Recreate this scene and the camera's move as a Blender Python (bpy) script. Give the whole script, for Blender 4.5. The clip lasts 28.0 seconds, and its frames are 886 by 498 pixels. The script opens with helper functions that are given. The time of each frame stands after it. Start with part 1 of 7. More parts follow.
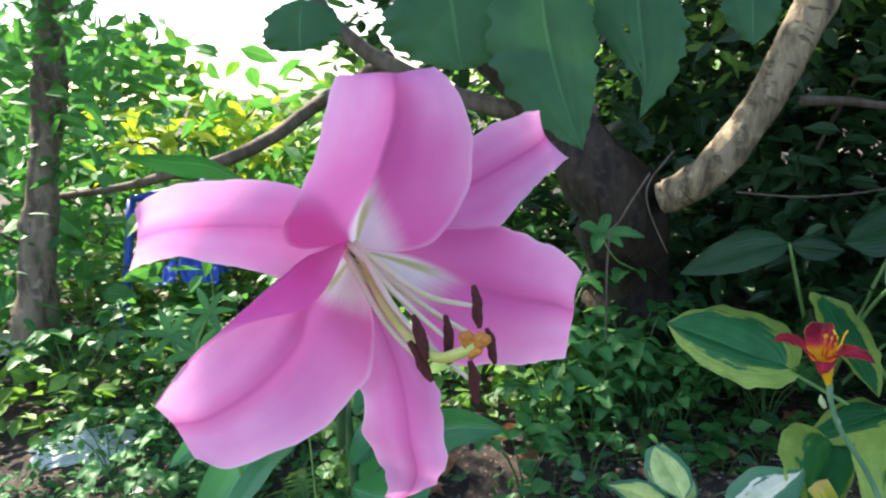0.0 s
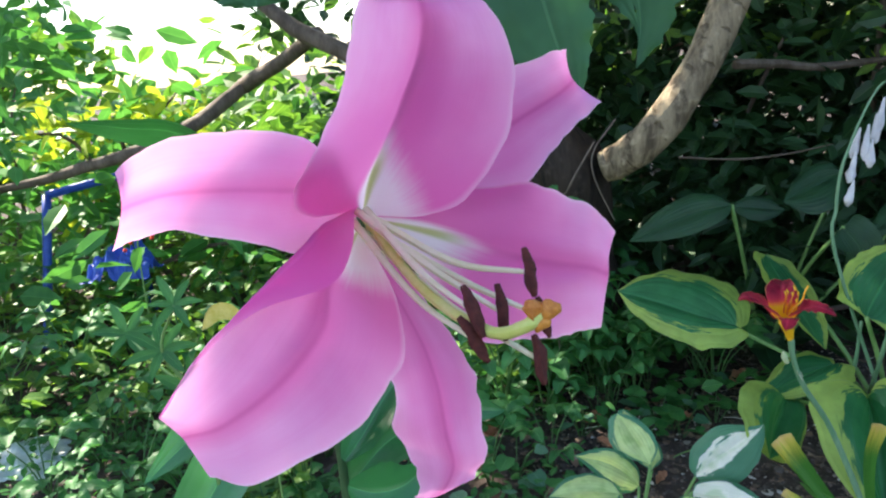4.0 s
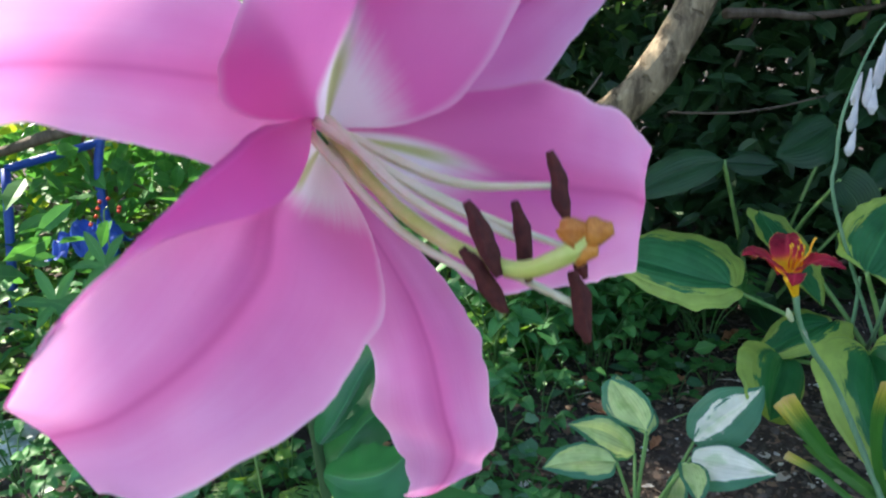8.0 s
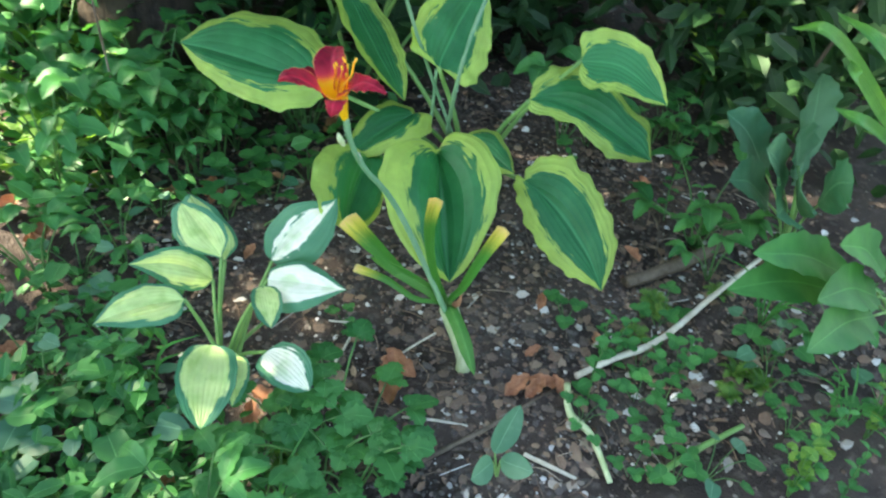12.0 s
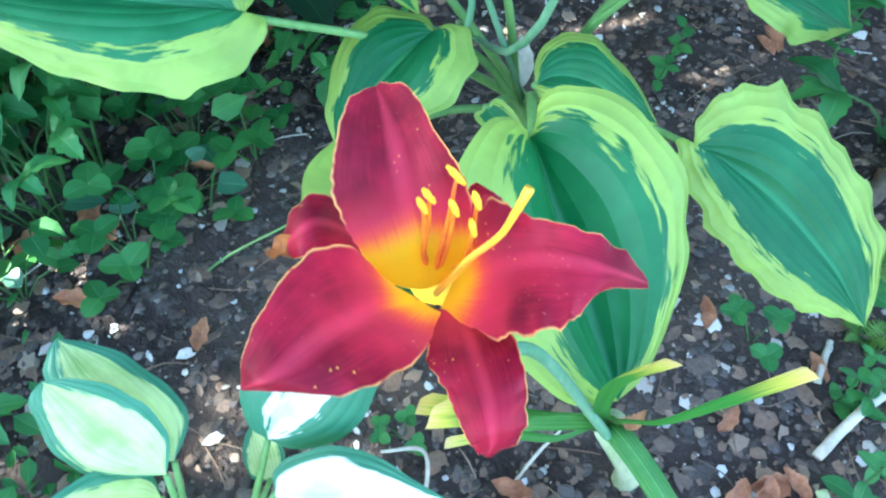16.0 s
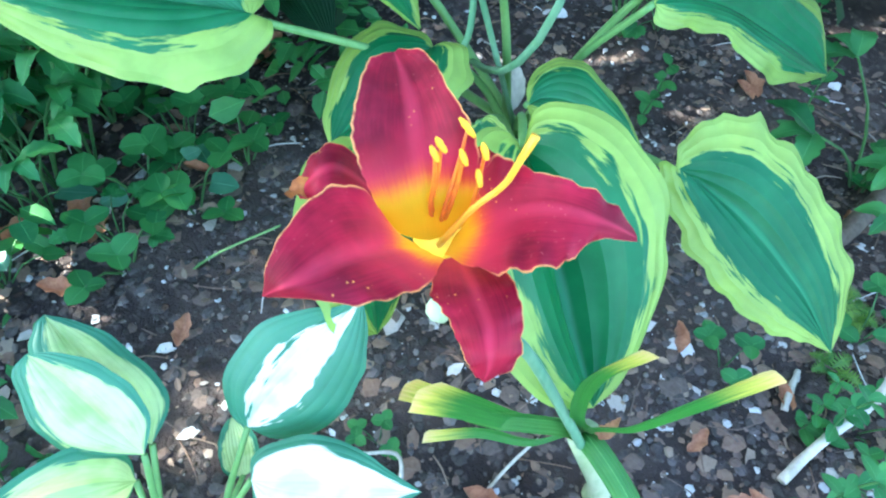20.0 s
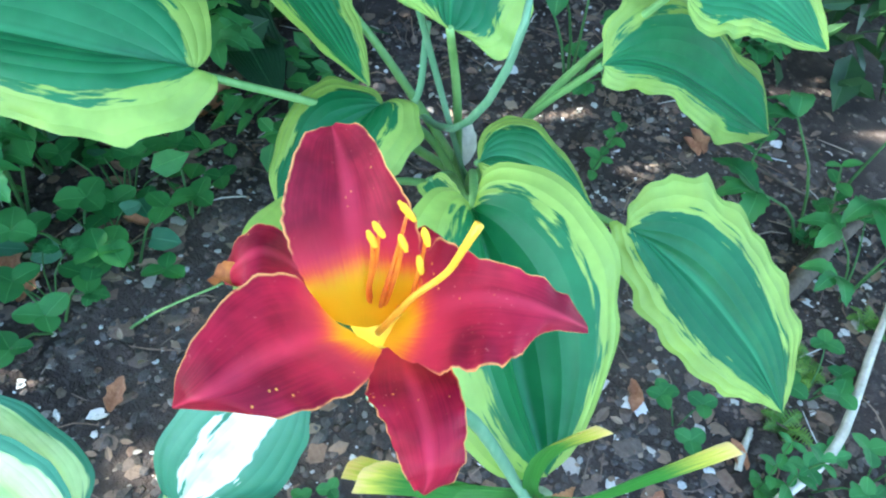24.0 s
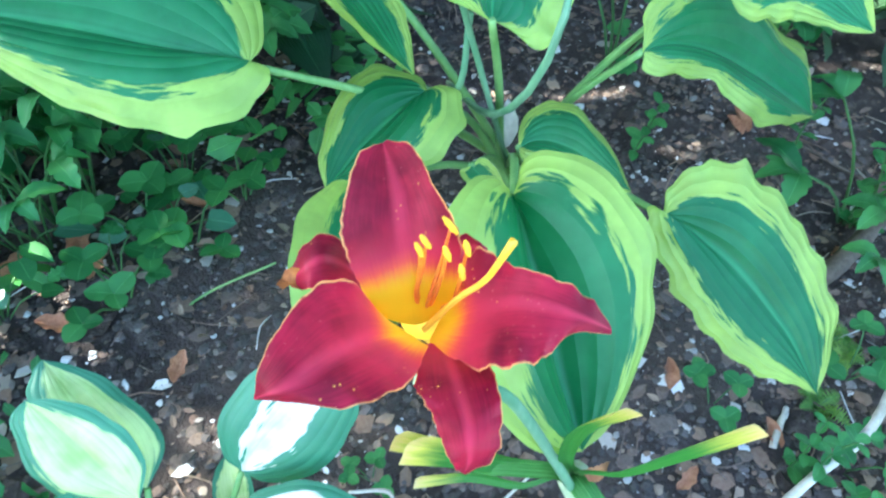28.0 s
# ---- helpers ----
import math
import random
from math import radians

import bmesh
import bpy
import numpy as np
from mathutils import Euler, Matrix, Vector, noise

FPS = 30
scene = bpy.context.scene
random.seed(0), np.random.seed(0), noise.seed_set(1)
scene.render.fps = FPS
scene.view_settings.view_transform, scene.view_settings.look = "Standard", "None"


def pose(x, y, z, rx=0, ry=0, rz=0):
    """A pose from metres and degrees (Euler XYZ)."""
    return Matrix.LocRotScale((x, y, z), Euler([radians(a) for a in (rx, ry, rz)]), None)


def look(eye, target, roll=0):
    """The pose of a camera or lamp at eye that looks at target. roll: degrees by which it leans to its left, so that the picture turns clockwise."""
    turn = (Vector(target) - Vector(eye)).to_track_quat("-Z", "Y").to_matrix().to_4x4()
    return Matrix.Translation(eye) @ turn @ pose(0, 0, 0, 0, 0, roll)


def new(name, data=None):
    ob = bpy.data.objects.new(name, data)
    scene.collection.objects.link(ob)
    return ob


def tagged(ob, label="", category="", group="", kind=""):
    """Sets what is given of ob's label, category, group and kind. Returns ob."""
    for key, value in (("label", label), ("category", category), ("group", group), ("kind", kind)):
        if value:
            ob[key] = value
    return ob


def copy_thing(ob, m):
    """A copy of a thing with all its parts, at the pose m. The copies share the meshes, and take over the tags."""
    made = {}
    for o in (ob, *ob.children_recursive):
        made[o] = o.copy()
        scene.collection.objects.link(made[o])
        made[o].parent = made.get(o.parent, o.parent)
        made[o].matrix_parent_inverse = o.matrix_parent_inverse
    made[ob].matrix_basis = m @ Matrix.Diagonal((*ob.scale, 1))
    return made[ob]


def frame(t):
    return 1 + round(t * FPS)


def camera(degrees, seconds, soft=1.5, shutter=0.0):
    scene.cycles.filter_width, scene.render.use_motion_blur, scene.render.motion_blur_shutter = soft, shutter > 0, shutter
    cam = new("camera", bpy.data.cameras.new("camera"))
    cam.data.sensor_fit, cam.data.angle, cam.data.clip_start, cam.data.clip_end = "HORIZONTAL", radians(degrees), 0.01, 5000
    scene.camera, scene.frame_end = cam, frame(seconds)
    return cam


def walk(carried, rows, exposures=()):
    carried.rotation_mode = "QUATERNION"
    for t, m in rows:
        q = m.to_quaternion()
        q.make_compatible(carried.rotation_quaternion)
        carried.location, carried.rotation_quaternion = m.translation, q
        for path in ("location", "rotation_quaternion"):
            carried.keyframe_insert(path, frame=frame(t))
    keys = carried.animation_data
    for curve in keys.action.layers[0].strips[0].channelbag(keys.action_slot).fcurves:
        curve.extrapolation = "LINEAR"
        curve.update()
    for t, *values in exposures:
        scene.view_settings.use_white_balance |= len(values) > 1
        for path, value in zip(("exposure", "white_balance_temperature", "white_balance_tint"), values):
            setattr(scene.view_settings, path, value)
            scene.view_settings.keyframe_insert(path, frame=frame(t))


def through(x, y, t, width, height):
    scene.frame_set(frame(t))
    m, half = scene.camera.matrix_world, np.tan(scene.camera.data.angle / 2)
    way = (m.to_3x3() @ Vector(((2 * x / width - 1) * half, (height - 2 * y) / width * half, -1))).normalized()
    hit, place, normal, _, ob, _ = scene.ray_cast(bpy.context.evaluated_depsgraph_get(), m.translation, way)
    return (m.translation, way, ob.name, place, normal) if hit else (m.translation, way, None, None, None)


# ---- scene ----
cam = camera(63.8, 28.0, soft=2.2, shutter=0.4)
PATH = [
    (0, (0.0594, -0.0182, 0.8747), (-0.1570, 1.9166, 0.4169), -3.69),
    (0.5, (0.0489, -0.0006, 0.8646), (-0.0533, 1.9391, 0.3882), -3.13),
    (1, (0.0495, 0.0011, 0.8648), (0.0282, 1.9432, 0.3873), -1.79),
    (1.5, (0.0469, 0.0020, 0.8649), (0.0185, 1.9309, 0.3374), -2.68),
    (2, (0.0453, 0.0122, 0.8766), (0.0657, 1.9472, 0.3713), -4.19),
    (2.5, (0.0314, 0.0060, 0.8691), (0.0243, 1.9404, 0.3613), -3.73),
    (3, (0.0262, 0.0133, 0.8703), (0.0426, 1.9438, 0.3478), -4.40),
    (3.5, (0.0179, 0.0131, 0.8611), (0.0113, 1.9461, 0.3477), -4.73),
    (5.5, (0.0186, 0.0467, 0.8637), (-0.0177, 1.9631, 0.2927), -6.64),
    (6, (0.0199, 0.0488, 0.8706), (-0.0041, 1.9710, 0.3187), -6.41),
    (6.5, (0.0095, 0.0527, 0.8732), (0.0075, 1.9781, 0.3322), -6.38),
    (7, (0.0075, 0.0540, 0.8689), (0.0102, 1.9761, 0.3162), -6.38),
    (7.5, (0.0046, 0.0567, 0.8640), (-0.0196, 1.9745, 0.2973), -7.20),
    (8, (0.0126, 0.0792, 0.8297), (0.0340, 1.9857, 0.2256), -6.42),
    (8.5, (0.0112, 0.0713, 0.8036), (-0.0208, 1.9533, 0.1274), -6.90),
    (9, (0.0095, 0.0780, 0.7355), (0.0635, 1.9031, -0.0807), -3.40),
    (9.5, (0.0234, 0.0762, 0.6697), (0.1264, 1.8523, -0.2440), 0.64),
    (10, (0.0373, 0.0722, 0.6496), (0.1628, 1.8460, -0.2659), 1.96),
    (10.5, (0.0765, 0.0721, 0.6716), (0.2571, 1.8461, -0.2340), 0.20),
    (11, (0.1298, 0.1148, 0.6971), (0.3857, 1.8719, -0.2233), -1.94),
    (11.5, (0.1873, 0.1776, 0.8032), (0.7525, 1.7497, -0.2964), 0.52),
    (12, (0.2044, 0.1968, 0.8589), (0.9630, 1.5583, -0.3945), 2.90),
    (12.5, (0.2546, 0.3294, 0.8309), (1.0003, 1.6251, -0.4976), -0.06),
    (13, (0.3079, 0.4834, 0.7961), (1.1058, 1.7055, -0.5713), 1.55),
    (13.5, (0.2975, 0.6524, 0.7350), (1.1645, 1.7398, -0.7023), 6.73),
    (15.5, (0.3791, 0.7940, 0.6838), (1.0491, 1.6772, -0.9808), -5.08),
    (16, (0.3748, 0.7874, 0.6835), (1.0444, 1.6973, -0.9668), -3.86),
    (16.5, (0.3657, 0.7715, 0.6745), (1.0845, 1.6626, -0.9654), 1.18),
    (17, (0.3678, 0.7754, 0.6773), (1.1296, 1.6801, -0.9356), 2.15),
    (17.5, (0.3573, 0.7729, 0.6864), (1.1468, 1.7033, -0.8982), 3.13),
    (18, (0.3501, 0.7720, 0.6872), (1.1288, 1.7436, -0.8779), 1.88),
    (18.5, (0.3526, 0.7684, 0.6896), (1.1260, 1.7291, -0.8849), 1.31),
    (19, (0.3517, 0.7596, 0.6817), (1.1137, 1.7078, -0.9058), 1.64),
    (19.5, (0.3473, 0.7604, 0.6787), (1.1136, 1.7026, -0.9104), 1.98),
    (20, (0.3477, 0.7677, 0.6805), (1.1221, 1.7040, -0.9081), 2.14),
    (20.5, (0.3514, 0.7765, 0.6835), (1.0825, 1.6771, -0.9457), -1.27),
    (22.5, (0.3860, 0.7933, 0.7026), (0.9786, 1.6096, -1.0244), -8.96),
    (23, (0.3789, 0.7893, 0.6889), (1.1332, 1.6441, -0.9544), -0.87),
    (23.5, (0.3622, 0.7741, 0.6700), (1.2559, 1.6768, -0.8748), 7.26),
    (24, (0.3640, 0.7806, 0.6767), (1.2953, 1.7154, -0.8263), 6.26),
    (24.5, (0.3589, 0.7779, 0.6733), (1.2446, 1.6787, -0.8772), 5.33),
    (25, (0.3630, 0.7744, 0.6859), (1.0757, 1.6559, -0.9619), -0.58),
    (25.5, (0.3667, 0.7743, 0.6960), (1.1091, 1.6713, -0.9301), -1.41),
    (26, (0.3626, 0.7798, 0.6982), (1.1051, 1.6923, -0.9192), -1.12),
    (26.5, (0.3632, 0.7737, 0.6930), (1.1320, 1.6901, -0.9098), 0.46),
    (27, (0.3614, 0.7701, 0.7007), (1.1152, 1.6933, -0.9054), 0.43),
    (27.5, (0.3564, 0.7724, 0.7052), (1.0854, 1.7088, -0.9047), 0.30),
    (28, (0.3584, 0.7755, 0.7052), (1.1575, 1.7325, -0.8586), 2.54),
]
walk(cam, [(t, look(eye, target, roll)) for t, eye, target, roll in PATH], exposures=[(0, 1.86, 6800, 11), (7, 1.9, 6800, 11), (8, 1.76, 6700, 10), (9, 2.4, 8300, -8), (10, 2.84, 6800, 3), (11, 3.2, 6400, 3), (12, 2.78, 7500, 1), (13.5, 3.16, 7400, 2), (15.5, 3.56, 5800, 2), (20, 3.57, 5600, 3), (24, 3.5, 5900, 2), (28, 3.53, 5800, 2)])

# ---- light ----
SUN_AZ, SUN_EL = radians(-50), radians(44)      # azimuth from +y towards +x
world = bpy.data.worlds.new("sky")
scene.world = world
world.use_nodes = True
wn = world.node_tree.nodes
sky = wn.new("ShaderNodeTexSky")
sky.sky_type, sky.sun_disc = "NISHITA", False
sky.sun_elevation, sky.sun_rotation = SUN_EL, SUN_AZ
world.node_tree.links.new(sky.outputs[0], wn["Background"].inputs[0])
wn["Background"].inputs[1].default_value = 0.13

sun_data = bpy.data.lights.new("sun", "SUN")
sun_data.energy, sun_data.angle, sun_data.color = 5.0, radians(0.6), (1.0, 0.93, 0.8)
sun = new("sun", sun_data)
sun_from = Vector((math.sin(SUN_AZ) * math.cos(SUN_EL), math.cos(SUN_AZ) * math.cos(SUN_EL), math.sin(SUN_EL)))
sun.matrix_world = look(sun_from * 20, (0, 0, 0))


# ---- materials ----
class Nodes:
    """Short hand for building one node material."""

    def __init__(self, name):
        self.mat = bpy.data.materials.new(name)
        self.mat.use_nodes = True
        self.tree = self.mat.node_tree
        self.bsdf = self.tree.nodes["Principled BSDF"]
        self.out = self.tree.nodes["Material Output"]

    def add(self, kind, **inputs):
        node = self.tree.nodes.new("ShaderNode" + kind)
        for key, value in inputs.items():
            self.put(node.inputs[key.replace("_", " ")], value)
        return node

    def put(self, socket, value):
        if isinstance(value, bpy.types.NodeSocket):
            self.tree.links.new(value, socket)
        elif isinstance(value, tuple) and len(value) == 3 and socket.type == "RGBA":
            socket.default_value = (*value, 1)
        else:
            socket.default_value = value

    def math(self, op, a, b=0.0, c=0.0):
        node = self.tree.nodes.new("ShaderNodeMath")
        node.operation = op
        for socket, value in zip(node.inputs, (a, b, c)):
            self.put(socket, value)
        return node.outputs[0]

    def step(self, value, lo, hi):
        node = self.tree.nodes.new("ShaderNodeMapRange")
        node.interpolation_type = "SMOOTHSTEP"
        for socket, v in zip(node.inputs, (value, lo, hi, 0.0, 1.0)):
            self.put(socket, v)
        return node.outputs[0]

    def mix(self, fac, a, b, blend="MIX"):
        node = self.tree.nodes.new("ShaderNodeMix")
        node.data_type, node.blend_type = "RGBA", blend
        self.put(node.inputs[0], fac), self.put(node.inputs[6], a), self.put(node.inputs[7], b)
        return node.outputs[2]

    def noise(self, scale, detail=4.0, vector=None, rough=0.55):
        node = self.add("TexNoise", Scale=scale, Detail=detail, Roughness=rough)
        self.put(node.inputs["Vector"], vector if vector else self.add("TexCoord").outputs["Object"])
        return node.outputs[0]

    def uv(self):
        xyz = self.add("SeparateXYZ", Vector=self.add("UVMap").outputs[0])
        return xyz.outputs[0], xyz.outputs[1]

    def bump(self, height, strength=0.3, distance=0.001):
        return self.add("Bump", Height=height, Strength=strength, Distance=distance).outputs[0]

    def finish(self, color, rough=0.5, normal=None, through=0.0, through_color=None, spec=0.5, sheen=0.0):
        self.put(self.bsdf.inputs["Base Color"], color)
        self.put(self.bsdf.inputs["Roughness"], rough)
        self.put(self.bsdf.inputs["Specular IOR Level"], spec)
        if sheen:
            self.put(self.bsdf.inputs["Sheen Weight"], sheen)
        if normal:
            self.put(self.bsdf.inputs["Normal"], normal)
        if through:
            clear = self.add("BsdfTranslucent", Color=through_color if through_color else color)
            if normal:
                self.put(clear.inputs["Normal"], normal)
            both = self.add("MixShader", Fac=through)
            self.put(both.inputs[1], self.bsdf.outputs[0]), self.put(both.inputs[2], clear.outputs[0])
            self.put(self.out.inputs[0], both.outputs[0])
        return self.mat


def leaf_mat(name, dark, light, veins=0, margin=None, margin_at=0.6, margin_fade=0.12, jag=0.25, centre=0.0, through=0.35, rough=0.42, vein_col=None, vein_mix=0.3, relief=1.0, spec=0.5):
    """A leaf: uv.x runs from base to tip, uv.y across. margin: colour of the edge zone (or of the middle, with centre > 0)."""
    n = Nodes(name)
    u, v = n.uv()
    across = n.math("MULTIPLY", n.math("ABSOLUTE", n.math("SUBTRACT", v, 0.5)), 2.0)
    info = n.add("ObjectInfo").outputs["Random"]
    fine = n.noise(90, 5)
    broad = n.noise(18, 3)
    col = n.mix(n.step(n.math("ADD", n.math("MULTIPLY", broad, 0.75), n.math("MULTIPLY", info, 0.3)), 0.3, 0.8), dark, light)
    col = n.mix(n.math("MULTIPLY", n.step(fine, 0.5, 0.85), 0.35), col, light)
    height = n.math("MULTIPLY", fine, 0.2)
    if veins:
        wave = n.math("ABSOLUTE", n.math("SINE", n.math("MULTIPLY", across, veins * math.pi / 2)))
        vein = n.math("SUBTRACT", 1.0, n.step(wave, 0.0, 0.45))
        col = n.mix(n.math("MULTIPLY", vein, vein_mix), col, vein_col if vein_col else light)
        height = n.math("ADD", height, n.math("MULTIPLY", wave, 1.2 * relief))
    mid = n.math("SUBTRACT", 1.0, n.step(across, 0.015, 0.05))
    if margin:
        streak = n.add("TexNoise", Scale=1.0, Detail=3.0, Roughness=0.6)
        stretch = n.add("CombineXYZ", X=n.math("MULTIPLY", u, 3.0 if centre else 7.0), Y=n.math("MULTIPLY", v, 12.0 if centre else 24.0), Z=n.math("MULTIPLY", info, 30.0))
        n.put(streak.inputs["Vector"], stretch.outputs[0])
        slow = n.add("TexNoise", Scale=1.0, Detail=2.0)
        n.put(slow.inputs["Vector"], n.add("CombineXYZ", X=n.math("MULTIPLY", u, 5.0), Y=n.math("MULTIPLY", v, 3.0), Z=n.math("MULTIPLY", info, 17.0)).outputs[0])
        wob = n.math("ADD", n.math("MULTIPLY", n.math("SUBTRACT", streak.outputs[0], 0.5), jag * 1.6), n.math("MULTIPLY", n.math("SUBTRACT", slow.outputs[0], 0.5), jag))
        if centre:
            # the pale middle narrows towards tip and base
            shape = n.math("MULTIPLY", margin_at, n.math("POWER", n.math("SINE", n.math("MULTIPLY", n.math("ADD", n.math("MULTIPLY", u, 0.68), 0.32), math.pi)), 0.45))
            fac = n.math("SUBTRACT", 1.0, n.step(n.math("SUBTRACT", n.math("ADD", across, wob), shape), -margin_fade, margin_fade))
        else:
            ends = n.math("MULTIPLY", n.step(n.math("ABSOLUTE", n.math("SUBTRACT", u, 0.5)), 0.3, 0.5), 0.25)
            fac = n.step(n.math("SUBTRACT", n.math("ADD", n.math("ADD", across, wob), ends), margin_at), -margin_fade, margin_fade)
        pale = n.mix(n.step(n.noise(30, 3), 0.35, 0.75), margin, tuple(min(1, c * 1.25) for c in margin))
        if centre:
            pale = n.mix(n.math("MULTIPLY", n.step(n.math("ADD", n.math("MULTIPLY", slow.outputs[0], 0.7), n.math("MULTIPLY", streak.outputs[0], 0.3)), 0.46, 0.66), 0.6), pale, (margin[0] * 0.6, margin[1] * 0.78, margin[2] * 0.45))
        col = n.mix(fac, col, pale)
    if not centre:
        col = n.mix(n.math("MULTIPLY", mid, 0.4), col, tuple(min(1, c * 1.6 + 0.03) for c in light))
    height = n.math("SUBTRACT", height, n.math("MULTIPLY", mid, 1.0))
    warm = n.mix(0.6, col, n.mix(1.0, col, (1.25, 1.15, 0.35), "MULTIPLY"))
    return n.finish(col, rough, n.bump(height, 0.35, 0.0012), through, warm, spec)


def plain_mat(name, a, b, scale=20.0, rough=0.6, bump=0.3, dist=0.001, through=0.0, stretch=(1, 1, 1), spec=0.4, fine=6.0):
    n = Nodes(name)
    space = n.add("Mapping", Vector=n.add("TexCoord").outputs["Object"], Scale=stretch).outputs[0]
    one, two = n.noise(scale, 4, space), n.noise(scale * fine, 5, space)
    col = n.mix(n.step(n.math("ADD", n.math("MULTIPLY", one, 0.65), n.math("MULTIPLY", two, 0.35)), 0.3, 0.7), a, b)
    return n.finish(col, rough, n.bump(n.math("ADD", one, n.math("MULTIPLY", two, 0.6)), bump, dist), through, None, spec)


def petal_mat_pink():
    n = Nodes("lily_petal")
    u, v = n.uv()
    across = n.math("MULTIPLY", n.math("ABSOLUTE", n.math("SUBTRACT", v, 0.5)), 2.0)
    streak = n.add("TexNoise", Scale=1.0, Detail=4.0)
    n.put(streak.inputs["Vector"], n.add("CombineXYZ", X=n.math("MULTIPLY", u, 5.0), Y=n.math("MULTIPLY", v, 40.0)).outputs[0])
    broad = n.noise(28, 3)
    tone = n.math("ADD", n.math("MULTIPLY", broad, 0.8), n.math("MULTIPLY", streak.outputs[0], 0.2))
    pink = n.mix(n.step(tone, 0.3, 0.7), (0.87, 0.27, 0.64), (0.93, 0.40, 0.76))
    inner = n.math("SUBTRACT", 1.0, n.step(n.math("ADD", u, n.math("MULTIPLY", broad, 0.2)), 0.35, 0.95))
    col = n.mix(n.math("MULTIPLY", inner, 0.85), pink, (0.80, 0.11, 0.46))
    # crease shading painted as a deeper magenta band and a narrow dark line
    deep = n.math("MULTIPLY", n.math("SUBTRACT", 1.0, n.step(across, 0.0, 0.45)), n.step(u, 0.2, 0.45))
    col = n.mix(n.math("MULTIPLY", deep, 0.7), col, (0.76, 0.09, 0.42))
    line = n.math("MULTIPLY", n.math("SUBTRACT", 1.0, n.step(across, 0.0, 0.09)), n.step(u, 0.25, 0.4))
    col = n.mix(n.math("MULTIPLY", line, 0.55), col, (0.60, 0.045, 0.30))
    # pale lilac margins, lightened further to paint in highlights
    col = n.mix(n.math("MULTIPLY", n.math("MULTIPLY", n.step(across, 0.55, 1.0), n.step(u, 0.3, 0.6)), 0.4), col, (0.96, 0.56, 0.84))
    col = n.mix(n.math("MULTIPLY", n.step(n.math("ADD", across, n.math("MULTIPLY", broad, 0.06)), 0.96, 1.04), 0.4), col, (0.97, 0.84, 0.92))
    pale_side = n.math("MULTIPLY", n.math("SUBTRACT", 1.0, n.step(v, 0.22, 0.50)), 0.24)
    white = n.math("SUBTRACT", 1.0, n.step(n.math("ADD", n.math("ADD", n.math("ADD", u, pale_side), n.math("MULTIPLY", across, 0.10)), n.math("MULTIPLY", streak.outputs[0], 0.06)), 0.21, 0.34))
    col = n.mix(white, col, (0.93, 0.88, 0.90))
    lime = n.math("MULTIPLY", n.math("SUBTRACT", 1.0, n.step(across, 0.03, 0.13)), n.math("SUBTRACT", 1.0, n.step(u, 0.16, 0.26)))
    col = n.mix(n.math("MULTIPLY", lime, 0.85), col, (0.42, 0.52, 0.06))
    dots = n.add("TexVoronoi", Scale=900.0)
    speck = n.math("MULTIPLY", n.math("SUBTRACT", 1.0, n.step(dots.outputs[0], 0.1, 0.25)), n.math("MULTIPLY", n.step(u, 0.2, 0.3), n.math("SUBTRACT", 1.0, n.step(u, 0.4, 0.55))))
    col = n.mix(n.math("MULTIPLY", speck, 0.35), col, (0.45, 0.04, 0.22))
    height = n.math("ADD", n.math("MULTIPLY", streak.outputs[0], 0.5), n.math("MULTIPLY", n.noise(400, 3), 0.3))
    return n.finish(col, 0.5, n.bump(height, 0.16, 0.0006), 0.54, n.mix(0.3, col, (0.98, 0.42, 0.72)), 0.35, 0.08)


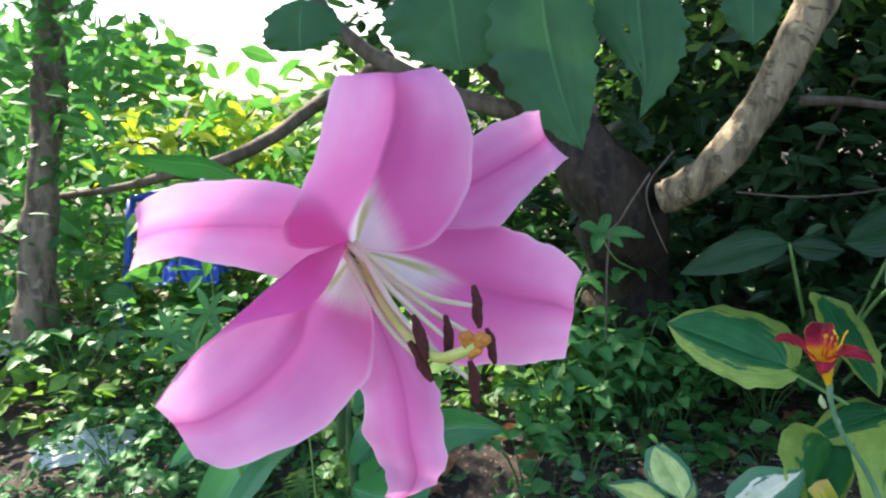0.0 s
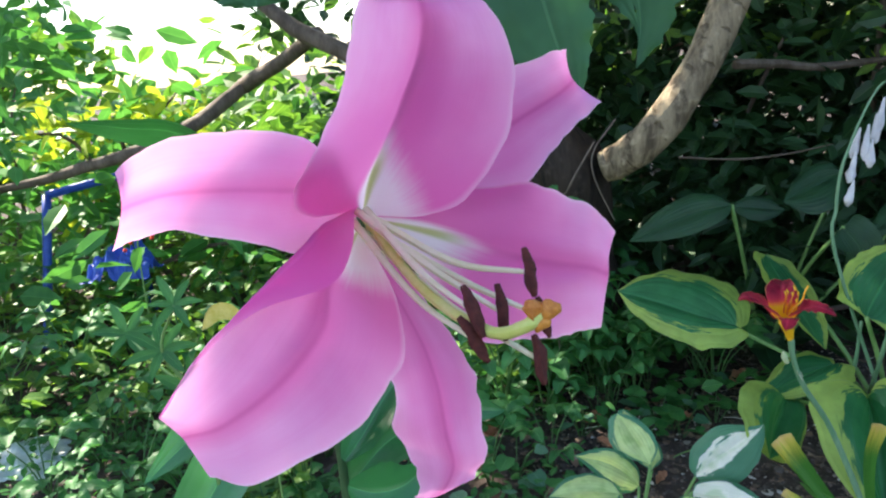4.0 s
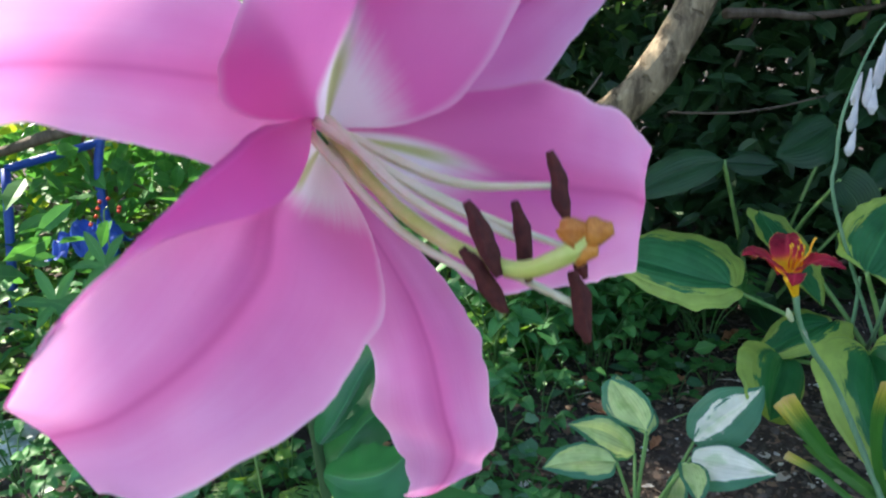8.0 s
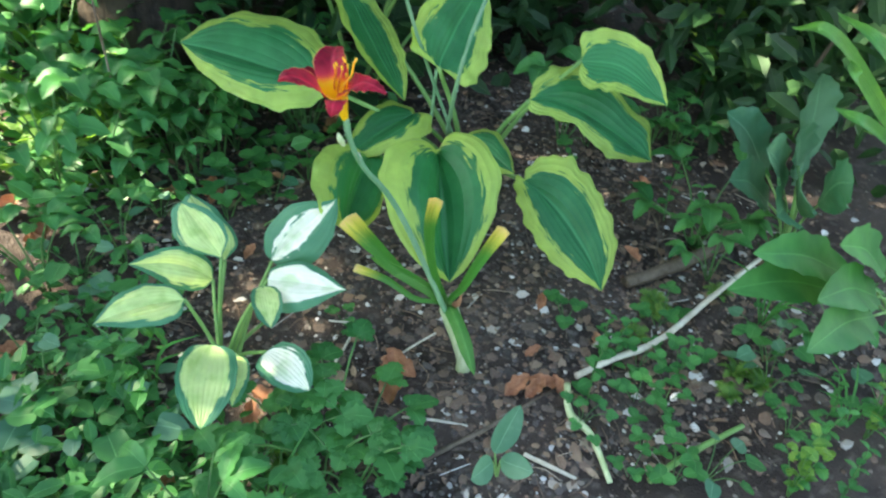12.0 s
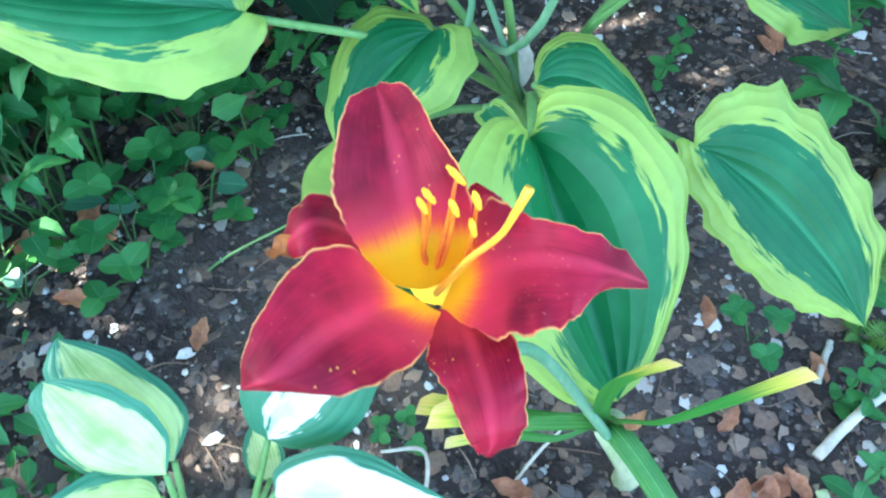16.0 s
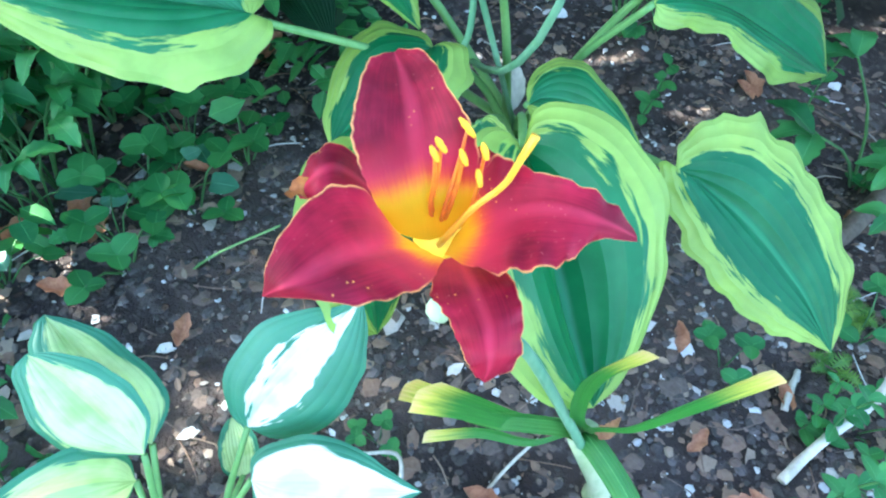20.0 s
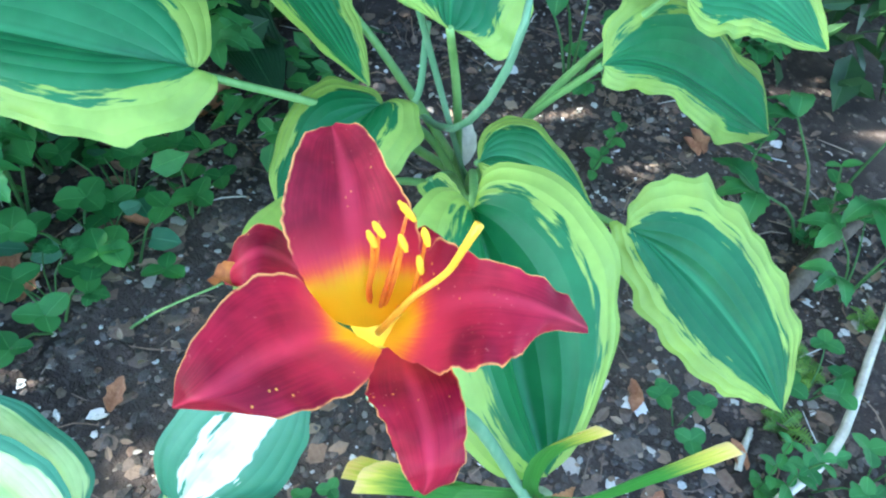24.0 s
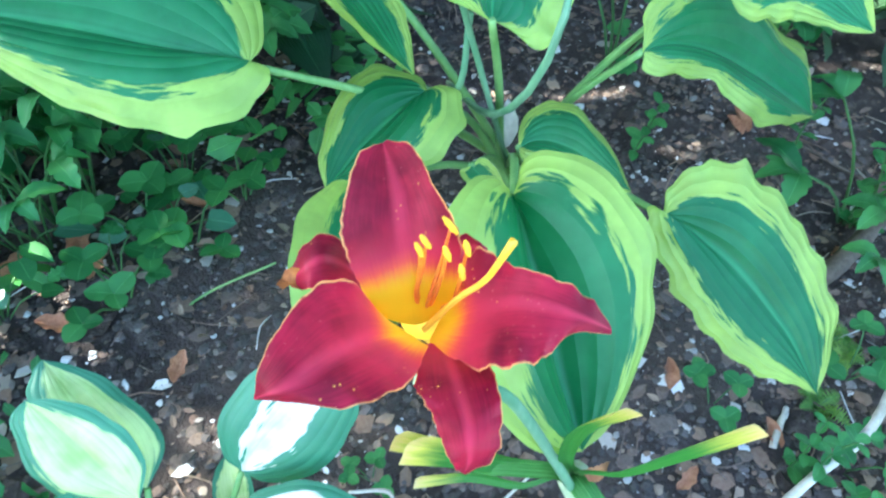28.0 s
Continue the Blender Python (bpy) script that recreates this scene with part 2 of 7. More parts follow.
def petal_mat_red():
    n = Nodes("daylily_petal")
    u, v = n.uv()
    across = n.math("MULTIPLY", n.math("ABSOLUTE", n.math("SUBTRACT", v, 0.5)), 2.0)
    streak = n.add("TexNoise", Scale=1.0, Detail=4.0)
    n.put(streak.inputs["Vector"], n.add("CombineXYZ", X=n.math("MULTIPLY", u, 4.0), Y=n.math("MULTIPLY", v, 34.0)).outputs[0])
    mix_noise = n.math("ADD", n.math("MULTIPLY", n.noise(45, 3), 0.75), n.math("MULTIPLY", streak.outputs[0], 0.25))
    red = n.mix(n.step(mix_noise, 0.35, 0.68), (0.19, 0.005, 0.020), (0.46, 0.014, 0.045))
    dust = n.math("MULTIPLY", n.step(n.noise(500, 2), 0.66, 0.74), n.step(n.noise(40, 2), 0.5, 0.65))
    red = n.mix(n.math("MULTIPLY", dust, 0.5), red, (0.75, 0.25, 0.20))
    red = n.mix(n.math("MULTIPLY", n.math("SUBTRACT", 1.0, n.step(across, 0.02, 0.24)), 0.5), red, (0.68, 0.05, 0.10))
    along = n.math("ADD", n.math("ADD", u, n.math("MULTIPLY", across, 0.08)), n.math("MULTIPLY", n.math("SUBTRACT", streak.outputs[0], 0.5), 0.05))
    halo = n.math("SUBTRACT", 1.0, n.step(along, 0.26, 0.48))
    col = n.mix(n.math("MULTIPLY", halo, 0.7), red, (0.70, 0.04, 0.08))
    col = n.mix(n.math("SUBTRACT", 1.0, n.step(along, 0.21, 0.33)), col, (0.90, 0.13, 0.04))
    col = n.mix(n.math("SUBTRACT", 1.0, n.step(along, 0.17, 0.28)), col, (0.95, 0.56, 0.010))
    col = n.mix(n.math("SUBTRACT", 1.0, n.step(along, 0.0, 0.10)), col, (0.80, 0.46, 0.008))
    grains = n.add("TexVoronoi", Scale=330.0)
    n.put(grains.inputs["Vector"], n.add("TexCoord").outputs["Object"])
    pollen = n.math("MULTIPLY", n.math("SUBTRACT", 1.0, n.step(grains.outputs[0], 0.10, 0.17)), n.step(n.noise(38, 2), 0.54, 0.62))
    col = n.mix(n.math("MULTIPLY", pollen, 0.8), col, (0.90, 0.42, 0.08))
    col = n.mix(n.math("MULTIPLY", n.math("MULTIPLY", n.step(across, 0.955, 0.985), n.step(u, 0.22, 0.36)), n.step(n.noise(130, 2), 0.3, 0.5)), col, (0.78, 0.36, 0.12))
    height = n.math("ADD", n.math("MULTIPLY", streak.outputs[0], 0.8), n.math("MULTIPLY", n.noise(500, 3), 0.3))
    return n.finish(col, 0.42, n.bump(height, 0.2, 0.0006), 0.3, n.mix(0.5, col, n.mix(1.0, col, (1.8, 1.0, 1.0), "MULTIPLY")), 0.18, 0.03)


def soil_mat():
    n = Nodes("garden_soil")
    one, two, three = n.noise(6, 4), n.noise(45, 6), n.noise(260, 4)
    col = n.mix(n.step(one, 0.35, 0.65), (0.030, 0.022, 0.020), (0.075, 0.055, 0.047))
    col = n.mix(n.step(two, 0.5, 0.72), col, (0.12, 0.095, 0.085))
    cell = n.add("TexVoronoi", Scale=95.0)
    n.put(cell.inputs["Vector"], n.add("TexCoord").outputs["Object"])
    tint = n.add("SeparateColor", Color=cell.outputs["Color"])
    crumb = n.math("MULTIPLY", n.step(tint.outputs[0], 0.82, 0.86), n.math("SUBTRACT", 1.0, n.step(cell.outputs["Distance"], 0.3, 0.45)))
    col = n.mix(n.math("MULTIPLY", crumb, 0.7), col, n.mix(tint.outputs[1], (0.14, 0.075, 0.045), (0.32, 0.28, 0.24)))
    height = n.math("ADD", n.math("ADD", two, n.math("MULTIPLY", three, 0.5)), n.math("MULTIPLY", crumb, 0.8))
    return n.finish(col, 0.9, n.bump(height, 0.9, 0.008), 0, None, 0.25)


def bark_mat(name, a, b, c, rings=False):
    n = Nodes(name)
    space = n.add("Mapping", Vector=n.add("TexCoord").outputs["Object"], Scale=(14, 14, 3)).outputs[0]
    one, two = n.noise(2.0, 6, space, 0.65), n.noise(40, 5)
    col = n.mix(n.step(one, 0.35, 0.62), a, b)
    col = n.mix(n.math("MULTIPLY", n.step(two, 0.52, 0.75), 0.6), col, c)
    height = n.math("ADD", one, n.math("MULTIPLY", two, 0.4))
    if rings:
        u, v = n.uv()
        band = n.add("TexNoise", Scale=1.0, Detail=3.0)
        n.put(band.inputs["Vector"], n.add("CombineXYZ", X=n.math("MULTIPLY", u, 60.0), Y=n.math("MULTIPLY", v, 5.0)).outputs[0])
        mark = n.step(band.outputs[0], 0.6, 0.68)
        col = n.mix(n.math("MULTIPLY", mark, 0.6), col, a)
        height = n.math("SUBTRACT", height, n.math("MULTIPLY", mark, 0.8))
    return n.finish(col, 0.72, n.bump(height, 0.8, 0.012), 0, None, 0.3)


def strap_mat():
    """A trimmed leaf, yellowed and browned towards its cut end."""
    n = Nodes("cut_strap_leaf")
    u, v = n.uv()
    grain = n.add("TexNoise", Scale=1.0, Detail=3.0)
    n.put(grain.inputs["Vector"], n.add("CombineXYZ", X=n.math("MULTIPLY", u, 6.0), Y=n.math("MULTIPLY", v, 14.0)).outputs[0])
    line = n.math("ABSOLUTE", n.math("SINE", n.math("MULTIPLY", v, 22.0)))
    green = n.mix(grain.outputs[0], (0.03, 0.15, 0.025), (0.09, 0.29, 0.05))
    along = n.math("ADD", u, n.math("MULTIPLY", n.math("SUBTRACT", grain.outputs[0], 0.5), 0.22))
    col = n.mix(n.step(along, 0.76, 1.0), green, (0.66, 0.58, 0.10))
    col = n.mix(n.step(along, 0.92, 1.04), col, (0.72, 0.50, 0.26))
    col = n.mix(n.math("SUBTRACT", 1.0, n.step(along, 0.12, 0.34)), col, (0.55, 0.62, 0.36))
    return n.finish(col, 0.42, n.bump(n.math("ADD", line, grain.outputs[0]), 0.3, 0.001), 0.35, n.mix(1.0, col, (1.2, 1.1, 0.5), "MULTIPLY"))


PINK, RED = petal_mat_pink(), petal_mat_red()
SOIL = soil_mat()
FILAMENT = plain_mat("filament", (0.78, 0.80, 0.50), (0.90, 0.88, 0.68), 60, 0.45, 0.1, through=0.2)
ANTHER = plain_mat("lily_anther", (0.055, 0.012, 0.012), (0.12, 0.028, 0.022), 400, 0.85, 0.8, 0.0012)
STYLE = plain_mat("lily_style", (0.58, 0.66, 0.16), (0.74, 0.74, 0.30), 80, 0.4, 0.1, through=0.15)
STIGMA = plain_mat("lily_stigma", (0.42, 0.13, 0.02), (0.72, 0.32, 0.06), 160, 0.45, 0.5, 0.0012)
D_FIL = plain_mat("daylily_filament", (0.70, 0.10, 0.02), (0.85, 0.28, 0.02), 80, 0.45, 0.1)
D_ANTHER = plain_mat("daylily_anther", (0.75, 0.36, 0.01), (0.90, 0.52, 0.02), 300, 0.7, 0.5)
D_STYLE = plain_mat("daylily_style", (0.90, 0.42, 0.02), (0.95, 0.55, 0.06), 60, 0.4, 0.1)
D_THROAT = plain_mat("daylily_throat", (0.62, 0.30, 0.004), (0.85, 0.48, 0.008), 60, 0.6, 0.1)
BROWN_TIP = plain_mat("withered_tip", (0.20, 0.05, 0.01), (0.45, 0.16, 0.03), 90, 0.7, 0.5)
STEM = plain_mat("lily_stem", (0.025, 0.085, 0.028), (0.06, 0.14, 0.05), 40, 0.5, 0.3, stretch=(1, 1, 0.2))
PETIOLE = plain_mat("petiole", (0.12, 0.26, 0.07), (0.22, 0.38, 0.12), 30, 0.45, 0.2, stretch=(1, 1, 0.2))
WEED_STEM = plain_mat("weed_stem", (0.035, 0.11, 0.03), (0.08, 0.19, 0.05), 30, 0.55, 0.2, stretch=(1, 1, 0.2))
SCAPE = plain_mat("scape", (0.10, 0.24, 0.12), (0.20, 0.34, 0.20), 40, 0.5, 0.2, stretch=(1, 1, 0.2))
PALE = plain_mat("pale_sheath", (0.30, 0.42, 0.18), (0.62, 0.64, 0.42), 25, 0.5, 0.2, stretch=(1, 1, 0.3))
LILY_LEAF = leaf_mat("lily_leaf", (0.024, 0.165, 0.050), (0.054, 0.29, 0.095), veins=5, through=0.4, rough=0.32, vein_mix=0.05, relief=0.3, spec=0.95)
HOSTA_GOLD = leaf_mat("hosta_gold_edge", (0.018, 0.150, 0.048), (0.045, 0.250, 0.088), veins=13, margin=(0.34, 0.48, 0.10), margin_at=0.64, margin_fade=0.035, jag=0.40, vein_mix=0.12, relief=2.0, through=0.4, spec=0.45)
HOSTA_CREAM = leaf_mat("hosta_cream_centre", (0.045, 0.19, 0.10), (0.08, 0.27, 0.15), veins=11, margin=(0.52, 0.64, 0.27), margin_at=0.80, margin_fade=0.05, jag=0.34, centre=1.0)
HOSTA_WHITE = leaf_mat("hosta_white_centre", (0.045, 0.19, 0.10), (0.08, 0.27, 0.15), veins=11, margin=(0.84, 0.86, 0.72), margin_at=0.72, margin_fade=0.05, jag=0.34, centre=1.0)
HOSTA_FLAME = leaf_mat("hosta_flame_centre", (0.045, 0.19, 0.10), (0.08, 0.27, 0.15), veins=11, margin=(0.84, 0.86, 0.72), margin_at=0.42, margin_fade=0.03, jag=0.55, centre=1.0)
# deep shade is put into this hosta's near-black green
HOSTA_SHADED = leaf_mat("hosta_shaded", (0.010, 0.045, 0.016), (0.026, 0.090, 0.034), veins=15, relief=2.0)
TOOTHED = leaf_mat("toothed_leaf", (0.022, 0.105, 0.045), (0.05, 0.17, 0.075), veins=0, through=0.4, rough=0.6)
STRAP = leaf_mat("strap_leaf", (0.06, 0.22, 0.04), (0.14, 0.34, 0.07), veins=7, through=0.35)
STRAP_CUT = strap_mat()
HERB = leaf_mat("herb_leaf", (0.036, 0.165, 0.046), (0.094, 0.310, 0.084), through=0.4, rough=0.5, spec=0.4)
# yellow-green raised so that the colour itself carries sunlight
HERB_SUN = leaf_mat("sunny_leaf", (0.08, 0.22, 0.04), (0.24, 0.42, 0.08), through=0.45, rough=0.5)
HERB_BLUE = leaf_mat("cool_leaf", (0.05, 0.17, 0.09), (0.14, 0.30, 0.19), through=0.3, rough=0.45)
# leaf green darkened so that the colour carries the hedge's shade
SHADED_LEAF = leaf_mat("shaded_leaf", (0.011, 0.045, 0.016), (0.034, 0.10, 0.030), through=0.3, rough=0.5)
# sunlight on a few far leaves, put into a stronger yellow-green
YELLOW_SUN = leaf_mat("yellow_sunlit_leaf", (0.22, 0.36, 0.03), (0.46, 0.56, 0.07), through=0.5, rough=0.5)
YELLOW_LEAF = plain_mat("yellowed_tip", (0.62, 0.48, 0.06), (0.80, 0.66, 0.20), 60, 0.55, 0.3, through=0.3)
# trunk bark taken near black, so that its shade lies in the colour
BARK_DARK = bark_mat("shaded_bark", (0.012, 0.008, 0.006), (0.045, 0.031, 0.022), (0.09, 0.065, 0.048))
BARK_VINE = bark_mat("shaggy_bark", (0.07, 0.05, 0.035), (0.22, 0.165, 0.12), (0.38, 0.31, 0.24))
# limb bark paled and warmed to carry part of its sunlight
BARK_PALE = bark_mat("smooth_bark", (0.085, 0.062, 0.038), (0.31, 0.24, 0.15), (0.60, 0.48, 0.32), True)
TWIG = plain_mat("twig_bark", (0.07, 0.05, 0.035), (0.17, 0.13, 0.10), 30, 0.8, 0.6, 0.004, stretch=(1, 1, 0.3))
STRAW = plain_mat("dry_stem", (0.42, 0.37, 0.29), (0.70, 0.65, 0.55), 30, 0.7, 0.4, stretch=(1, 1, 0.3))
DRY_LEAF = plain_mat("dry_leaf", (0.26, 0.10, 0.05), (0.56, 0.28, 0.16), 50, 0.75, 0.6, 0.003, through=0.15)
CHIP = plain_mat("pale_chip", (0.38, 0.34, 0.30), (0.74, 0.70, 0.65), 80, 0.7, 0.4)
BLUE = plain_mat("blue_paint", (0.015, 0.05, 0.34), (0.03, 0.10, 0.48), 40, 0.45, 0.2)
RAG = plain_mat("white_plastic", (0.62, 0.66, 0.72), (0.82, 0.84, 0.88), 20, 0.4, 0.4, through=0.2)
BELL = plain_mat("white_bell", (0.70, 0.70, 0.74), (0.86, 0.84, 0.86), 60, 0.5, 0.2, through=0.35)
SCAPE_BLUE = plain_mat("leek_stalk", (0.12, 0.28, 0.20), (0.24, 0.42, 0.32), 60, 0.5, 0.2, stretch=(1, 1, 0.15))
BUD = plain_mat("allium_bud", (0.42, 0.34, 0.44), (0.62, 0.54, 0.60), 50, 0.5, 0.2)
RED_BERRY = plain_mat("red_berry", (0.45, 0.02, 0.015), (0.62, 0.05, 0.02), 80, 0.35, 0.1)


def crumb_mat():
    n = Nodes("soil_crumbs")
    pick = n.add("NewGeometry").outputs["Random Per Island"]
    ramp = n.add("ValToRGB", Fac=pick)
    for pos, col in ((0.0, (0.022, 0.019, 0.019, 1)), (0.5, (0.075, 0.066, 0.067, 1)), (0.74, (0.15, 0.13, 0.128, 1)), (0.85, (0.20, 0.115, 0.08, 1)), (0.94, (0.32, 0.285, 0.26, 1)), (1.0, (0.55, 0.52, 0.49, 1))):
        spot = ramp.color_ramp.elements.new(pos)
        spot.color = col
    ramp.color_ramp.elements.remove(ramp.color_ramp.elements[0])
    tone = n.noise(300, 4)
    return n.finish(n.mix(0.4, ramp.outputs[0], n.mix(tone, (0.02, 0.016, 0.014), (0.22, 0.18, 0.15))), 0.9, n.bump(tone, 0.7, 0.002), 0, None, 0.2)


def flake_mat():
    """Dead leaf and bark flakes, each of its own brown, tan or grey."""
    n = Nodes("dead_flakes")
    pick = n.add("NewGeometry").outputs["Random Per Island"]
    ramp = n.add("ValToRGB", Fac=pick)
    for pos, col in ((0.0, (0.07, 0.055, 0.052, 1)), (0.4, (0.13, 0.085, 0.068, 1)), (0.7, (0.20, 0.11, 0.07, 1)), (0.88, (0.36, 0.26, 0.18, 1)), (1.0, (0.20, 0.18, 0.17, 1))):
        spot = ramp.color_ramp.elements.new(pos)
        spot.color = col
    ramp.color_ramp.elements.remove(ramp.color_ramp.elements[0])
    tone = n.noise(220, 4)
    return n.finish(n.mix(0.35, ramp.outputs[0], n.mix(tone, (0.05, 0.035, 0.03), (0.42, 0.32, 0.24))), 0.8, n.bump(tone, 0.6, 0.002), 0, None, 0.25)


CRUMBS, FLAKES = crumb_mat(), flake_mat()


# ---- builders ----
def put_mesh(name, verts, faces, mat, parent=None, label="", uvs=None, smooth=True):
    """One mesh object, under a parent or on its own."""
    me = bpy.data.meshes.new(name)
    me.from_pydata([tuple(map(float, v)) for v in verts], [], faces)
    if uvs is not None:
        layer = me.uv_layers.new(name="UVMap")
        index = np.empty(len(me.loops), dtype=np.int32)
        me.loops.foreach_get("vertex_index", index)
        layer.data.foreach_set("uv", np.asarray(uvs, dtype=np.float32)[index].ravel())
    me.materials.append(mat)
    if smooth:
        me.polygons.foreach_set("use_smooth", np.ones(len(me.polygons), dtype=bool))
    ob = new(name, me)
    if parent:
        ob.parent = parent
    if label:
        ob["label"] = label
    return ob


def thing(name, label, category, group="", kind="", place=(0, 0, 0)):
    ob = new(name)
    ob.empty_display_size = 0.02
    return tagged(ob, label, category, group, kind)


def curve(points, n):
    """n points on a smooth line through the given ones, with the share of the way at each."""
    p = np.array(points, float)
    k = len(p)
    p = np.vstack([2 * p[0] - p[1], p, 2 * p[-1] - p[-2]])
    s = np.linspace(0, k - 1, n)
    i = np.minimum(s.astype(int), k - 2)
    f = (s - i)[:, None]
    a, b, c, d = p[i], p[i + 1], p[i + 2], p[i + 3]
    return 0.5 * (2 * b + (c - a) * f + (2 * a - 5 * b + 4 * c - d) * f**2 + (3 * b - a - 3 * c + d) * f**3)


def unit(v):
    return v / np.maximum(np.linalg.norm(v, axis=-1, keepdims=True), 1e-9)


def grid_faces(rows, cols, first=0):
    return [(first + r * cols + c, first + r * cols + c + 1, first + (r + 1) * cols + c + 1, first + (r + 1) * cols + c) for r in range(rows - 1) for c in range(cols - 1)]


def tube(points, radii, n=16, sides=8, wobble=0.0, seed=0):
    """Verts, faces and uvs of a round stalk through the points."""
    c = curve(points, n)
    r = np.interp(np.linspace(0, 1, n), np.linspace(0, 1, len(radii)), radii)
    t = unit(np.gradient(c, axis=0))
    ref = np.array([0.31, 0.22, 0.92]) if abs(t[0] @ np.array([0.31, 0.22, 0.92])) < 0.9 else np.array([1.0, 0.1, 0.0])
    rng = np.random.default_rng(seed)
    verts, uvs = [], []
    for k in range(n):
        x = unit(np.cross(t[k], ref))
        y = np.cross(t[k], x)
        for j in range(sides + 1):
            a = 2 * math.pi * (j % sides) / sides
            w = 1 + wobble * (noise.noise((k * 0.5, math.cos(a) * 1.5, math.sin(a) * 1.5 + seed)))
            verts.append(c[k] + r[k] * w * (math.cos(a) * x + math.sin(a) * y))
            uvs.append((k / (n - 1), j / sides))
    faces = grid_faces(n, sides + 1)
    faces += [tuple(range(sides - 1, -1, -1)), tuple((n - 1) * (sides + 1) + j for j in range(sides))]
    return verts, faces, uvs


def stalk(name, points, radii, mat, parent=None, label="", n=16, sides=8, wobble=0.0, seed=0):
    v, f, u = tube(points, radii, n, sides, wobble, seed)
    return put_mesh(name, v, f, mat, parent, label, u)


def petal(name, points, halves, facing, mat, parent, cup=(0.0,), twist=(0.0,), groove=0.0, ruffle=0.0, waves=5, seed=1, rows=34, cols=17, label="", lean=(0.0,), curl=(0.0,), wing=(0.0,)):
    """A tepal along a centre line. halves: half widths; cup: how far the edges stand towards the viewer, as a share of the half width;
    twist: turn about the line in degrees; lean: shift of the midrib across, as a share of the half width; curl: extra lift of the one edge; wing: how far the other half is folded forward."""
    c = curve(points, rows)
    s = np.linspace(0, 1, rows)
    at = lambda some: np.interp(s, np.linspace(0, 1, len(some)), some)
    w = curve(np.array([[h, 0, 0] for h in halves]), rows)[:, 0].clip(0.0004)
    cu, tw, le, cr, wi = at(cup), np.radians(at(twist)), at(lean), at(curl), at(wing)
    t = unit(np.gradient(c, axis=0))
    side = unit(np.cross(t[0], np.array(facing, float)))
    verts, uvs = [], []
    for k in range(rows):
        side = unit(side - (side @ t[k]) * t[k])
        up = np.cross(side, t[k])
        x = side * math.cos(tw[k]) + up * math.sin(tw[k])
        y = np.cross(x, t[k])
        for j in range(cols):
            q = 2 * j / (cols - 1) - 1
            edge = abs(q)
            lift = cu[k] * w[k] * edge**1.8 + 0.6 * cr[k] * w[k] * max(0.0, q) ** 2 + wi[k] * w[k] * max(0.0, -q) - groove * w[k] * math.exp(-((q - le[k]) / 0.1) ** 2)
            wave = ruffle * w[k] * edge**3 * (math.sin(s[k] * waves * 6.283 + (seed if q > 0 else seed * 2.3)) + 0.5 * noise.noise((s[k] * waves * 3, q * 2 + seed, seed)))
            fine = 0.02 * w[k] * noise.noise((s[k] * 6, q * 3, seed * 3.7))
            out = 1 + ruffle * 0.25 * edge * noise.noise((s[k] * waves * 2.5, seed + q, 1.7))
            verts.append(c[k] + x * w[k] * (q * out - 0.9 * abs(cr[k]) * max(0.0, q) ** 4) + y * (lift + wave * s[k] ** 0.7 + fine))
            uvs.append((s[k], j / (cols - 1)))
    ob = put_mesh(name, verts, grid_faces(rows, cols), mat, parent, label, uvs)
    return ob


def loft_petal(name, left, mid, right, mat, parent, ruffle=0.03, groove=0.05, crease=0.5, waves=4, seed=1, rows=40, cols=21, label="", flap=None, throat=0.0):
    """A tepal drawn over three lines from base to tip: its two edges and its midrib. crease: how sharp the fold along the midrib is; flap: where the first edge is rolled over to;
    throat: share of the pale throat that lies hidden below the base."""
    a, m, b = curve(left, rows), curve(mid, rows), curve(right, rows)
    over = curve(flap, rows) if flap else None
    t = unit(np.gradient(m, axis=0))
    verts, uvs = [], []
    for k in range(rows):
        s = k / (rows - 1)
        across = b[k] - a[k]
        half = np.linalg.norm(across) / 2
        y = unit(np.cross(across, t[k]))
        for j in range(6 if flap else 0):
            w = 1 - j / 6
            verts.append(a[k] + (over[k] - a[k]) * w + y * 0.35 * np.linalg.norm(over[k] - a[k]) * w * (1 - w))
            uvs.append((max(s, 0.42), 0.5 - 0.2 * w))
        for j in range(cols):
            q = 2 * j / (cols - 1) - 1
            e = abs(q)
            smooth = a[k] * (q * q - q) / 2 + m[k] * (1 - q * q) + b[k] * (q * q + q) / 2
            sharp = m[k] + (b[k] - m[k]) * q if q > 0 else m[k] + (a[k] - m[k]) * e
            p = sharp * crease + smooth * (1 - crease)
            lift = -groove * half * math.exp(-((q / 0.12) ** 2)) * math.sin(math.pi * min(1, s + 0.1))
            lift += ruffle * half * e**3 * (math.sin(s * waves * 6.283 + (seed if q > 0 else seed * 2.3)) + 0.8 * noise.noise((s * waves * 3, q * 2 + seed, seed))) * s**0.6
            lift += 0.03 * half * noise.noise((s * 5, q * 2.5, seed * 3.7)) + 0.012 * half * noise.noise((s * 16, q * 9, seed))
            out = 1 + 0.9 * ruffle * e**4 * noise.noise((s * waves * 4, seed + q * 2, 1.7))
            verts.append(m[k] + (p - m[k]) * out + y * lift)
            uvs.append((throat + (1 - throat) * s, j / (cols - 1)))
    return put_mesh(name, verts, grid_faces(rows, cols + (6 if flap else 0)), mat, parent, label, uvs)


